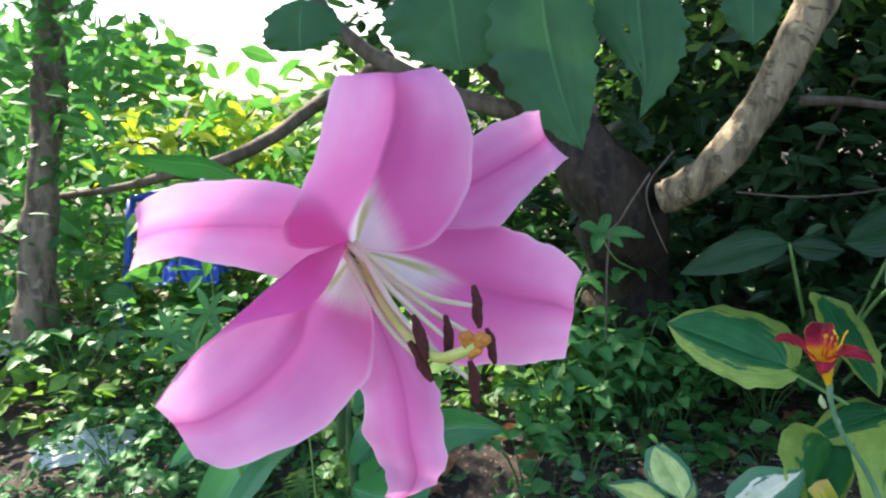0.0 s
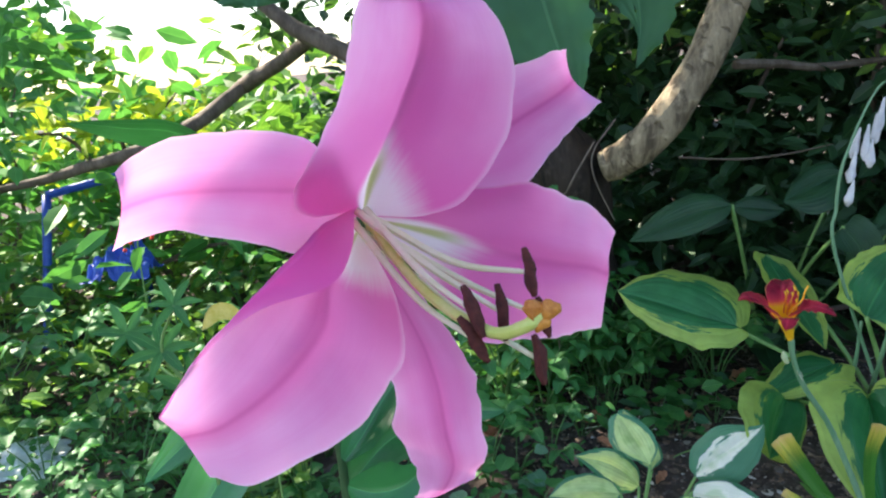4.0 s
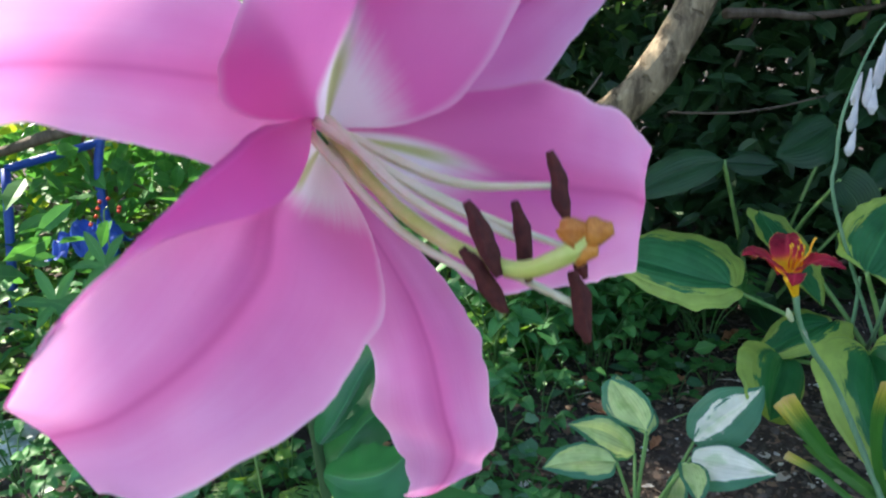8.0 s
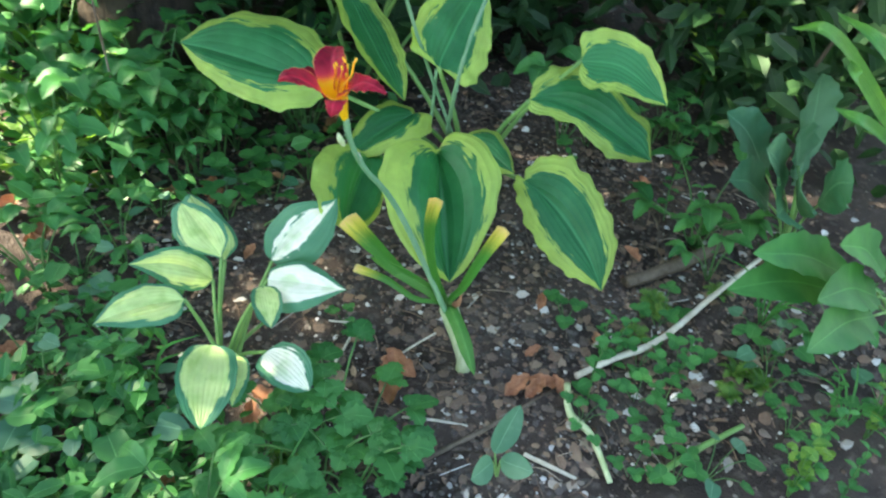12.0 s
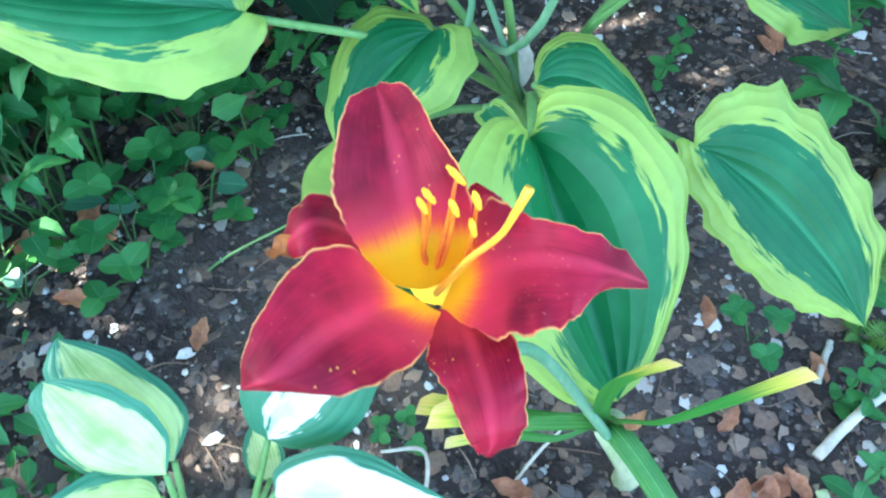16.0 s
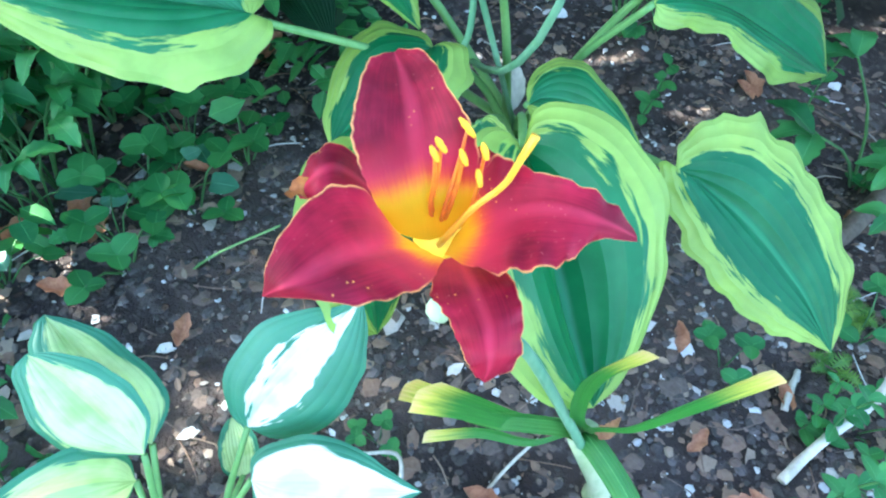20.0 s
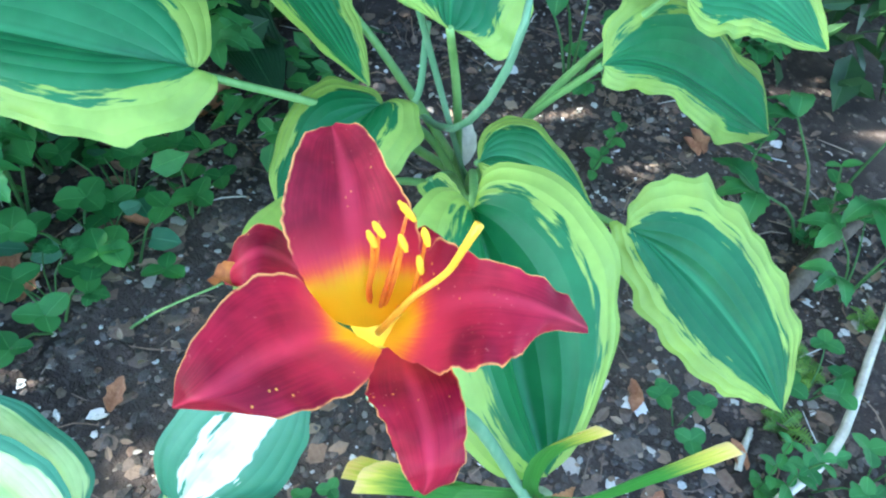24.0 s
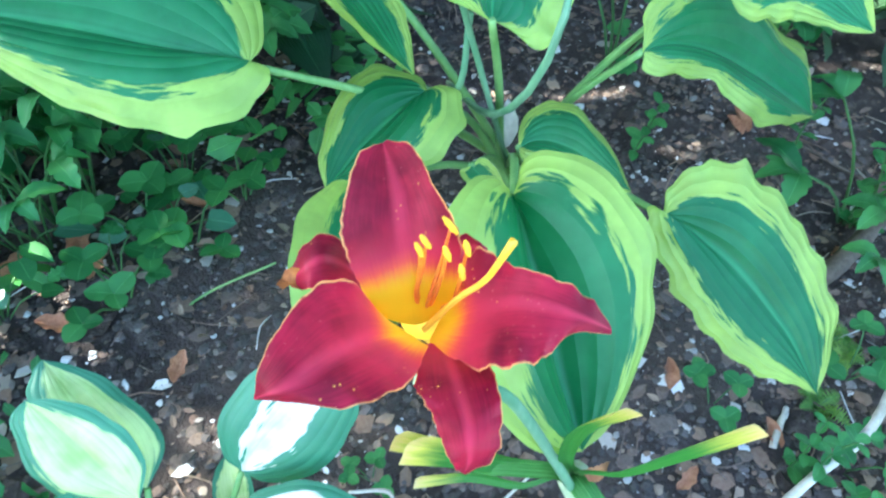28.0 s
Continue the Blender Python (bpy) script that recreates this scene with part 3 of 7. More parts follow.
def leaf_shape(kind, s):
    """Half width at a share s of the length, 1 at the widest."""
    if kind == "lance":
        return max(0.0, math.sin(math.pi * min(1, s * 0.97 + 0.03)) ** 0.75 * (1 - 0.25 * s)) * 1.12
    if kind == "heart":
        return max(0.0, math.sin(math.pi * min(1.0, s) ** 0.75)) ** 0.8
    if kind == "oval":
        return max(0.0, math.sin(math.pi * min(1, s**0.85 * 0.985 + 0.015)) ** 0.62)
    if kind == "cut":
        return 0.36 + 0.64 * s**1.2
    return min(1.0, 6 * s + 0.4) * min(1.0, (1.001 - s) * 5) ** 0.6


def leaf_grid(points, half, facing, kind="lance", cup=0.2, ripple=0.0, waves=4, lobe=0.0, fold=0.0, seed=1.0, rows=18, cols=9, tooth=0.0, roll=0.0):
    c = curve(points, rows)
    length = np.linalg.norm(np.diff(c, axis=0), axis=1).sum()
    t = unit(np.gradient(c, axis=0))
    side = unit(np.cross(t[0], np.array(facing, float)))
    verts, uvs = [], []
    for k in range(rows):
        s = k / (rows - 1)
        side = unit(side - (side @ t[k]) * t[k])
        up = np.cross(side, t[k])
        a = math.radians(roll) * s
        x = side * math.cos(a) + up * math.sin(a)
        y = np.cross(x, t[k])
        w = half * max(0.012, leaf_shape(kind, s))
        for j in range(cols):
            q = 2 * j / (cols - 1) - 1
            e = abs(q)
            jag = 1 + tooth * e**4 * ((k % 2) * 2 - 1) + 0.55 * ripple * e**3 * math.sin(s * waves * 9.0 + seed * (3 if q > 0 else 7))
            lift = cup * w * e**1.6 - fold * w * (1 - e) * 0.6
            wave = ripple * half * e**2 * math.sin(s * waves * 6.283 + (seed * 5 if q > 0 else seed * 9)) * math.sin(math.pi * min(1, s + 0.15))
            rough = 0.05 * half * noise.noise((s * 4 + seed * 7, q * 2, seed * 3))
            back = -lobe * length * 2.0 * e**1.4 * math.sin(math.pi * min(1.0, s / 0.5)) * (1 - s)
            verts.append(c[k] + x * (w * q * jag) + y * (lift + wave + rough) + t[k] * back)
            uvs.append((s, (q + 1) / 2))
    return verts, grid_faces(rows, cols), uvs


def leaf(name, points, half, facing, mat, parent, label="", holes=(), **more):
    v, f, u = leaf_grid(points, half, facing, **more)
    f = [face for k, face in enumerate(f) if k not in holes]
    return put_mesh(name, v, f, mat, parent, label, u)


def loft_leaf(name, left, mid, right, mat, parent, label="", arch=0.12, ribs=7, rib=0.012, ripple=0.03, waves=5, seed=1.0, rows=52, cols=29, tooth=0.0, holes=()):
    """A broad leaf drawn over its two edges and its midrib. arch: how far each half bulges; ribs: veins in each half, standing in shallow furrows."""
    a, m, b = curve(left, rows), curve(mid, rows), curve(right, rows)
    verts, uvs = [], []
    wide = max(np.linalg.norm(b - a, axis=1)) / 2
    up = np.array([0.0, -0.45, 0.9])
    for k in range(rows):
        s = k / (rows - 1)
        t = unit(m[min(k + 2, rows - 1)] - m[max(k - 2, 0)])
        y = unit(np.cross(b[k] - a[k] + 1e-6, t))
        y = y if y @ up > 0 else -y
        ease = math.sin(math.pi * min(1.0, s * 0.92 + 0.05)) ** 0.6
        for j in range(cols):
            q = 2 * j / (cols - 1) - 1
            e = abs(q)
            p = m[k] + ((b[k] if q > 0 else a[k]) - m[k]) * e
            half = np.linalg.norm((b[k] if q > 0 else a[k]) - m[k])
            lift = arch * half * math.sin(math.pi * e) + rib * wide * (abs(math.sin(e * ribs * math.pi / 2)) - 0.6) * (1 - e**4) * ease
            lift += ripple * wide * e**3 * ease * (math.sin(s * waves * 6.283 + (seed if q > 0 else seed * 2.3)) + 0.7 * noise.noise((s * waves * 2.5, q + seed, seed)))
            lift += 0.035 * wide * noise.noise((s * 3.5 + seed * 7, q * 1.8, seed * 3)) * ease
            out = 1 + ripple * e**4 * ease * (0.9 * math.sin(s * waves * 9.4 + seed * (3 if q > 0 else 5)) + noise.noise((s * waves * 4, seed + q * 2, 1.7))) + tooth * e**6 * ((k // 2 % 2) * 2 - 1)
            verts.append(m[k] + (p - m[k]) * out + y * lift)
            uvs.append((s, (q + 1) / 2))
    faces = [face for k, face in enumerate(grid_faces(rows, cols)) if k not in holes]
    return put_mesh(name, verts, faces, mat, parent, label, uvs)


def join(parts):
    """Several (verts, faces, uvs) as one."""
    verts, faces, uvs, first = [], [], [], 0
    for v, f, u in parts:
        verts.extend(v), uvs.extend(u)
        faces.extend(tuple(i + first for i in face) for face in f)
        first += len(v)
    return verts, faces, uvs


def leaf_cloud(name, centres, sizes, rng, mat, parent=None, label="", droop=0.35, aspect=0.5, up=0.55):
    """Many small folded leaves, each with a midrib and a pointed tip."""
    centres, sizes = np.asarray(centres, float), np.asarray(sizes, float)
    k = len(centres)
    yaw = rng.uniform(0, 2 * math.pi, k)
    tilt = rng.normal(-droop, 0.4, k)
    t = np.stack([np.cos(yaw) * np.cos(tilt), np.sin(yaw) * np.cos(tilt), np.sin(tilt)], 1)
    nrm = unit(np.array([0, 0, up]) + rng.normal(0, 0.4, (k, 3)))
    x = unit(np.cross(t, nrm))
    y = np.cross(x, t)
    l, w = sizes[:, None], (sizes * aspect * rng.uniform(0.8, 1.2, k))[:, None] / 2
    rows = [(0.0, 0.0, 0.0), (0.28, -0.85, 0.16), (0.28, 0.0, 0.0), (0.28, 0.85, 0.16), (0.62, -0.8, 0.10), (0.62, 0.0, -0.06), (0.62, 0.8, 0.10), (1.0, 0.0, -0.22)]
    verts = np.stack([centres + t * l * (a - 0.3) + x * w * b + y * w * c * 1.4 for a, b, c in rows], 1).reshape(-1, 3)
    uv = np.tile(np.array([(a, (b + 1) / 2) for a, b, _ in rows]), (k, 1))
    base = [(0, 2, 1), (0, 3, 2), (1, 2, 5, 4), (2, 3, 6, 5), (4, 5, 7), (5, 6, 7)]
    faces = [tuple(8 * i + j for j in f) for i in range(k) for f in base]
    return put_mesh(name, verts, faces, mat, parent, label, uv, smooth=False)


def ground_z(x, y):
    """Height of the bed: level round the plants, rising gently towards the tree."""
    rise = 0.0375 * (1 + math.tanh((y - 1.25) * 4.5))
    return rise + 0.012 * noise.noise((x * 5, y * 5, 0.3)) + 0.006 * noise.noise((x * 17, y * 17, 1.3))


# ---- ground ----
def make_ground():
    far = np.array([0.0, 0.12, 0.3, 0.6, 1.1, 2, 4, 9, 20, 50, 120])
    xs = np.concatenate([-1.2 - far[:0:-1], np.linspace(-1.2, 1.6, 113), 1.6 + far[1:]])
    ys = np.concatenate([-0.4 - far[:0:-1], np.linspace(-0.4, 2.6, 121), 2.6 + far[1:]])
    verts = [(x, y, ground_z(x, y) + 0.004 * noise.noise((x * 60, y * 60, 5))) for y in ys for x in xs]
    ob = put_mesh("ground", verts, grid_faces(len(ys), len(xs)), SOIL)
    return tagged(ob, "dark crumbly garden soil with litter and small stones", "ground", kind="structure")


make_ground()


# ---- tree behind the bed ----
LIMB = [(0.395, 1.704, 0.57), (0.427, 1.691, 0.584), (0.499, 1.65, 0.642), (0.6, 1.652, 0.775), (0.665, 1.666, 0.892), (0.723, 1.679, 1.007), (0.76, 1.681, 1.174), (0.784, 1.755, 1.474)]


def sun_gap(spots, radius=0.055):
    """Leaves without those that would keep the sun off the pale limb: a gap in the foliage."""
    line = curve(LIMB[:7], 26)
    lit = np.ones(len(spots), bool)
    s = np.array(sun_from)
    for k, p in enumerate(line):
        if k % 9 not in (0, 1, 2, 6):
            continue
        d = spots - p
        along = d @ s
        lit &= ~((np.linalg.norm(d - along[:, None] * s, axis=1) < radius) & (along > 0.03))
    return spots[lit]


def make_tree():
    tree = thing("tree", "old garden tree, rough trunk coloured dark for shade, one limb pale for sun", "tree")
    foot = (0.351, 1.925, 0.356)
    base = (foot[0], foot[1], 0.04)
    fork = (0.295, 1.778, 0.579)
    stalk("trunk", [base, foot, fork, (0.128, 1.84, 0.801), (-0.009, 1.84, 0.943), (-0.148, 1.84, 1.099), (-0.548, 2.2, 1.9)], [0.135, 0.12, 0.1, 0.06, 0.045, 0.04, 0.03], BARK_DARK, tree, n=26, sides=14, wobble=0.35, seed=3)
    stalk("limb", LIMB, [0.036, 0.042, 0.044, 0.04, 0.041, 0.044, 0.04, 0.03], BARK_PALE, tree, "smooth limb, patchy sun partly put into its pale colour", n=40, sides=16, wobble=0.12, seed=5)
    stalk("limb", [(0.702, 1.686, 0.782), (0.83, 1.759, 0.77), (1.021, 1.837, 0.748), (1.465, 1.974, 0.767)], [0.012, 0.011, 0.009, 0.006], TWIG, tree, n=14, wobble=0.2)
    stalk("limb", [(0.262, 1.839, 0.766), (-0.032, 1.92, 0.809), (-0.301, 2.024, 0.938), (-0.435, 2.085, 1.042), (-0.573, 2.167, 1.233)], [0.03, 0.026, 0.024, 0.02, 0.016], TWIG, tree, n=20, wobble=0.25, seed=8)
    stalk("limb", [(-0.578, 2.277, 0.828), (-0.693, 2.139, 0.737), (-0.794, 2.014, 0.692), (-0.961, 1.987, 0.657), (-1.185, 2.055, 0.615), (-1.551, 2.11, 0.582)], [0.024, 0.022, 0.02, 0.017, 0.014, 0.01], TWIG, tree, n=22, wobble=0.25, seed=9)
    stalk("limb", [(-0.293, 2.08, 0.954), (-0.444, 2.202, 0.883), (-0.578, 2.277, 0.828)], [0.02, 0.022, 0.024], TWIG, tree, n=8, wobble=0.2)
    rng = np.random.default_rng(4)
    spots = []
    for _ in range(20):
        c = np.array([rng.uniform(0.2, 2.2), rng.uniform(1.7, 3.0), rng.uniform(1.6, 2.6)])
        spots.append(c + rng.normal(0, 0.16, (60, 3)))
    # clumps added above the bed only to keep sky light off it
    for _ in range(24):
        c = np.array([rng.uniform(0.35, 1.5), rng.uniform(0.8, 1.8), rng.uniform(1.75, 2.4)])
        spots.append(c + rng.normal(0, 0.16, (60, 3)))
    spots = sun_gap(np.concatenate(spots))
    leaf_cloud("crown", spots, rng.uniform(0.05, 0.10, len(spots)), rng, SHADED_LEAF, tree, "loose crown of green leaves, partly added to shade the bed")
    return tree


make_tree()


def make_vine_tree():
    tree = thing("tree", "slim old tree overgrown with climbing vines, its unseen crown added for shade", "tree")
    foot = (-1.377, 1.835, 0.212)
    stalk("trunk", [(foot[0], foot[1], 0.03), foot, (-1.343, 1.923, 0.567), (-1.293, 2.051, 1.084), (-1.281, 2.302, 1.701), (-1.2, 2.4, 2.5)], [0.07, 0.055, 0.045, 0.038, 0.035, 0.03], BARK_VINE, tree, n=40, sides=16, wobble=0.6, seed=6)
    rng, thin = np.random.default_rng(9), np.random.default_rng(31)
    spots = []
    # unseen canopy added to block the sun, thinned where light should fall
    for _ in range(175):
        c = np.array([rng.uniform(-2.45, -0.55), rng.uniform(0.65, 3.3), rng.uniform(2.3, 3.2)])
        shade = c - np.array(sun_from) * (c[2] / sun_from[2])
        if shade[0] < 0.42 and shade[1] < 1.5 and thin.uniform() < (0.62 if shade[0] < 0.2 and shade[1] < 1.1 else 0.5):
            continue
        spots.append(c + rng.normal(0, 0.15, (44, 3)))
    # further unseen clumps, set along the sun's line to shade the bed
    for _ in range(52):
        h = rng.uniform(2.3, 3.0)
        c = np.array([rng.uniform(0.56, 1.4), rng.uniform(0.42, 1.5), 0.0]) + np.array(sun_from) * (h / sun_from[2])
        spots.append(c + rng.normal(0, 0.13, (44, 3)))
    spots = sun_gap(np.concatenate(spots))
    leaf_cloud("crown", spots, rng.uniform(0.07, 0.13, len(spots)), rng, HERB_SUN, tree, "wide unseen leaf canopy added to shade the bed")
    spray = np.concatenate([np.array(c) + rng.normal(0, 0.10, (60, 3)) for c in ((-1.05, 1.95, 1.06), (-1.12, 1.9, 0.9), (-1.25, 2.0, 1.2), (-1.3, 1.9, 1.0))])
    tagged(leaf_cloud("low_spray", spray, rng.uniform(0.05, 0.09, len(spray)), rng, HERB, tree, "low spray of green leaves"), kind="stuff")
    a, b = np.array(foot), np.array((-1.293, 2.051, 1.084))
    w = rng.uniform(-0.5, 1.4, 340)[:, None]
    leaf_cloud("vine", a + (b - a) * w + rng.normal(0, 0.05, (340, 3)), rng.uniform(0.03, 0.08, 340), rng, HERB, tree, "climbing vine leaves")
    return tree


make_vine_tree()


def make_bush(name, label, centre, spread, count, size, mat, seed, clumps=14, stems=5, category="bush"):
    bush = thing(name, label, category)
    rng = np.random.default_rng(seed)
    c = np.array(centre)
    groups = c + rng.normal(0, 1, (clumps, 3)) * np.array(spread) * 0.75
    groups[:, 2] = np.abs(groups[:, 2] - 0.1) + 0.1
    spots = np.concatenate([g + rng.normal(0, 0.3, (count // clumps, 3)) * np.array(spread) for g in groups])
    spots = sun_gap(spots[(spots[:, 2] > 0.04) & ((spots[:, 1] > 1.5) | (spots[:, 0] > 1.4))])
    leaf_cloud("foliage", spots, rng.uniform(0.6, 1.25, len(spots)) * size, rng, mat, bush)
    for k in range(stems):
        g = groups[k]
        stalk("branch", [(c[0] + rng.normal(0, 0.05), c[1] + rng.normal(0, 0.05), 0.03), tuple(c * 0.5 + g * 0.5 - np.array([0, 0, 0.1])), tuple(g)], [0.012, 0.008, 0.004], TWIG, bush, n=10, sides=6, wobble=0.2)
    return bush


# hedge behind the tree, its shade put into the dark leaf colour
# the last three low bushes are added to darken the lit soil behind
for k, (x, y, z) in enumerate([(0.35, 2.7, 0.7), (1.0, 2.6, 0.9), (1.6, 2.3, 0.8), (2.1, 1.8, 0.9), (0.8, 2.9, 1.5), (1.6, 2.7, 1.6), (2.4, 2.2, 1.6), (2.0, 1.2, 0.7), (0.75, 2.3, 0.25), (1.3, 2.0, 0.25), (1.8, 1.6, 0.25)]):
    make_bush("hedge_bush", "dense green shrub, coloured dark for the shade of the tree", (x, y, z), (0.45, 0.35, 0.5), 2600, 0.085, SHADED_LEAF, 20 + k, clumps=26)

# sunlit specks before the hedge, made by bright leaf colour
make_bush("climbing_vine", "sparse vine hanging behind the limb, leaves coloured bright as sunlit", (1.25, 2.0, 1.15), (0.5, 0.2, 0.34), 1300, 0.075, HERB_SUN, 44, clumps=24, stems=3, category="vine")

make_bush("garden_bush", "loose shrub with leaves coloured yellow-green as sunlit", (-1.11, 2.67, 0.76), (0.32, 0.2, 0.16), 260, 0.085, YELLOW_SUN, 58, clumps=14)

# bushes on the far side; most get sunlight through a brighter leaf colour
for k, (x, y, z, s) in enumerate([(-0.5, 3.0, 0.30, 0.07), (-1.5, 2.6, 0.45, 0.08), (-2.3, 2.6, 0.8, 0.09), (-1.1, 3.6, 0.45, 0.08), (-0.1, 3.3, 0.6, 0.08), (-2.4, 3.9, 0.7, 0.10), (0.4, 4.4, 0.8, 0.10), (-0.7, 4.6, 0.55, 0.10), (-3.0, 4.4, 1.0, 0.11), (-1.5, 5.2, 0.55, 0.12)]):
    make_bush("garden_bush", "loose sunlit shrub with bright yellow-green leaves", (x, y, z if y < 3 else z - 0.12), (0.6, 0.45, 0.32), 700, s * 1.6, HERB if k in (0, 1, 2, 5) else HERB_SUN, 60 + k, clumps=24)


# ---- pink lily ----
def make_lily():
    lily = thing("lily_plant", "tall lily with one large open pink flower and glossy leaves", "lily")
    throat = (-0.016, 0.295, 0.803)
    # the three broad inner tepals, each as edge, midrib, edge
    loft_petal("tepal",
               [(-0.018, 0.286, 0.807), (-0.029, 0.249, 0.814), (-0.03, 0.24, 0.825), (-0.017, 0.228, 0.841), (-0.008, 0.223, 0.858), (-0.003, 0.229, 0.876), (-0.001, 0.235, 0.88)],
               [(-0.016, 0.296, 0.804), (-0.008, 0.286, 0.82), (0.005, 0.269, 0.84), (0.014, 0.256, 0.858), (0.017, 0.249, 0.87), (0.016, 0.25, 0.877), (0.015, 0.256, 0.879)],
               [(-0.013, 0.293, 0.803), (0.01, 0.28, 0.804), (0.029, 0.269, 0.815), (0.04, 0.259, 0.835), (0.043, 0.251, 0.855), (0.037, 0.25, 0.874), (0.03, 0.256, 0.88)],
               PINK, lily, ruffle=0.03, groove=0.16, crease=0.8, seed=2)
    loft_petal("tepal",
               [(-0.013, 0.294, 0.803), (0.015, 0.3, 0.808), (0.047, 0.296, 0.81), (0.066, 0.302, 0.802), (0.08, 0.308, 0.793), (0.086, 0.311, 0.784), (0.086, 0.313, 0.777)],
               [(-0.014, 0.297, 0.801), (0.012, 0.295, 0.793), (0.041, 0.291, 0.782), (0.061, 0.291, 0.776), (0.075, 0.295, 0.772), (0.081, 0.3, 0.768), (0.083, 0.306, 0.766)],
               [(-0.014, 0.297, 0.798), (0.008, 0.289, 0.772), (0.024, 0.282, 0.752), (0.045, 0.289, 0.746), (0.062, 0.295, 0.744), (0.075, 0.3, 0.744), (0.08, 0.303, 0.745)],
               PINK, lily, ruffle=0.06, groove=0.16, crease=0.45, seed=5)
    loft_petal("tepal",
               [(-0.018, 0.288, 0.808), (-0.024, 0.247, 0.811), (-0.029, 0.227, 0.808), (-0.045, 0.212, 0.796), (-0.056, 0.199, 0.786), (-0.063, 0.191, 0.777), (-0.066, 0.194, 0.773)],
               [(-0.019, 0.296, 0.797), (-0.023, 0.269, 0.793), (-0.025, 0.236, 0.792), (-0.027, 0.227, 0.782), (-0.038, 0.215, 0.771), (-0.052, 0.202, 0.765), (-0.062, 0.197, 0.765)],
               [(-0.016, 0.294, 0.795), (-0.005, 0.268, 0.778), (-0.001, 0.246, 0.769), (-0.006, 0.23, 0.759), (-0.022, 0.214, 0.75), (-0.045, 0.202, 0.746), (-0.057, 0.198, 0.751)],
               PINK, lily, ruffle=0.045, groove=0.14, crease=0.9, seed=8,
               flap=[(-0.018, 0.286, 0.808), (-0.016, 0.252, 0.801), (-0.02, 0.225, 0.797), (-0.039, 0.209, 0.796), (-0.055, 0.198, 0.786), (-0.062, 0.191, 0.777), (-0.066, 0.193, 0.773)])
    # the three narrower outer ones
    loft_petal("tepal",
               [(-0.013, 0.3, 0.804), (0.012, 0.313, 0.822), (0.033, 0.316, 0.843), (0.046, 0.312, 0.853), (0.058, 0.309, 0.857), (0.066, 0.308, 0.859), (0.07, 0.31, 0.859)],
               [(-0.012, 0.302, 0.803), (0.017, 0.315, 0.818), (0.039, 0.313, 0.828), (0.054, 0.308, 0.836), (0.065, 0.306, 0.842), (0.071, 0.307, 0.846), (0.073, 0.313, 0.847)],
               [(-0.011, 0.302, 0.801), (0.025, 0.309, 0.806), (0.048, 0.3, 0.808), (0.061, 0.3, 0.821), (0.07, 0.301, 0.829), (0.078, 0.302, 0.835), (0.082, 0.304, 0.838)],
               PINK, lily, ruffle=0.05, groove=0.04, crease=0.3, seed=3, throat=0.34)
    loft_petal("tepal",
               [(-0.02, 0.286, 0.789), (-0.01, 0.258, 0.762), (-0.007, 0.245, 0.752), (-0.008, 0.247, 0.735), (-0.004, 0.254, 0.717), (-0.003, 0.259, 0.703), (-0.006, 0.264, 0.693)],
               [(-0.015, 0.29, 0.79), (0.001, 0.271, 0.762), (0.007, 0.26, 0.745), (0.009, 0.255, 0.727), (0.011, 0.256, 0.713), (0.008, 0.26, 0.702), (0.003, 0.265, 0.693)],
               [(-0.01, 0.29, 0.793), (0.013, 0.272, 0.761), (0.022, 0.265, 0.745), (0.023, 0.262, 0.73), (0.024, 0.26, 0.714), (0.021, 0.261, 0.706), (0.016, 0.264, 0.7)],
               PINK, lily, ruffle=0.10, groove=0.06, crease=0.3, seed=6, throat=0.34)
    loft_petal("tepal",
               [(-0.019, 0.289, 0.811), (-0.021, 0.257, 0.832), (-0.025, 0.237, 0.841), (-0.035, 0.219, 0.846), (-0.052, 0.211, 0.847), (-0.065, 0.209, 0.843), (-0.071, 0.21, 0.839)],
               [(-0.019, 0.293, 0.807), (-0.028, 0.261, 0.82), (-0.038, 0.244, 0.825), (-0.048, 0.228, 0.829), (-0.06, 0.215, 0.831), (-0.067, 0.209, 0.83), (-0.07, 0.207, 0.829)],
               [(-0.019, 0.292, 0.805), (-0.027, 0.267, 0.802), (-0.033, 0.246, 0.803), (-0.048, 0.228, 0.813), (-0.06, 0.216, 0.82), (-0.069, 0.209, 0.82), (-0.074, 0.205, 0.818)],
               PINK, lily, ruffle=0.05, groove=0.08, crease=0.3, seed=9, throat=0.34)
    tips = [((0.041, 0.24, 0.799), (0.043, 0.234, 0.784)), ((0.02, 0.222, 0.794), (0.025, 0.216, 0.779)), ((0.031, 0.23, 0.791), (0.032, 0.224, 0.774)), ((0.018, 0.222, 0.784), (0.026, 0.218, 0.77)), ((0.04, 0.217, 0.778), (0.042, 0.214, 0.763)), ((0.045, 0.245, 0.78), (0.048, 0.24, 0.767))]
    for k, (a, b) in enumerate(tips):
        a, b = np.array(a), np.array(b)
        mid = (a + b) / 2
        start = np.array(throat) + np.array([0.004 * math.cos(k * 1.05), -0.006, 0.004 * math.sin(k * 1.05)])
        bend = start * 0.45 + mid * 0.55 + np.array([0, 0, -0.006 + 0.002 * (k % 3)])
        filament = stalk("filament", [start, bend, mid], [0.0016, 0.0013, 0.0008], FILAMENT, lily, "pale thread of a stamen", n=14, sides=8)
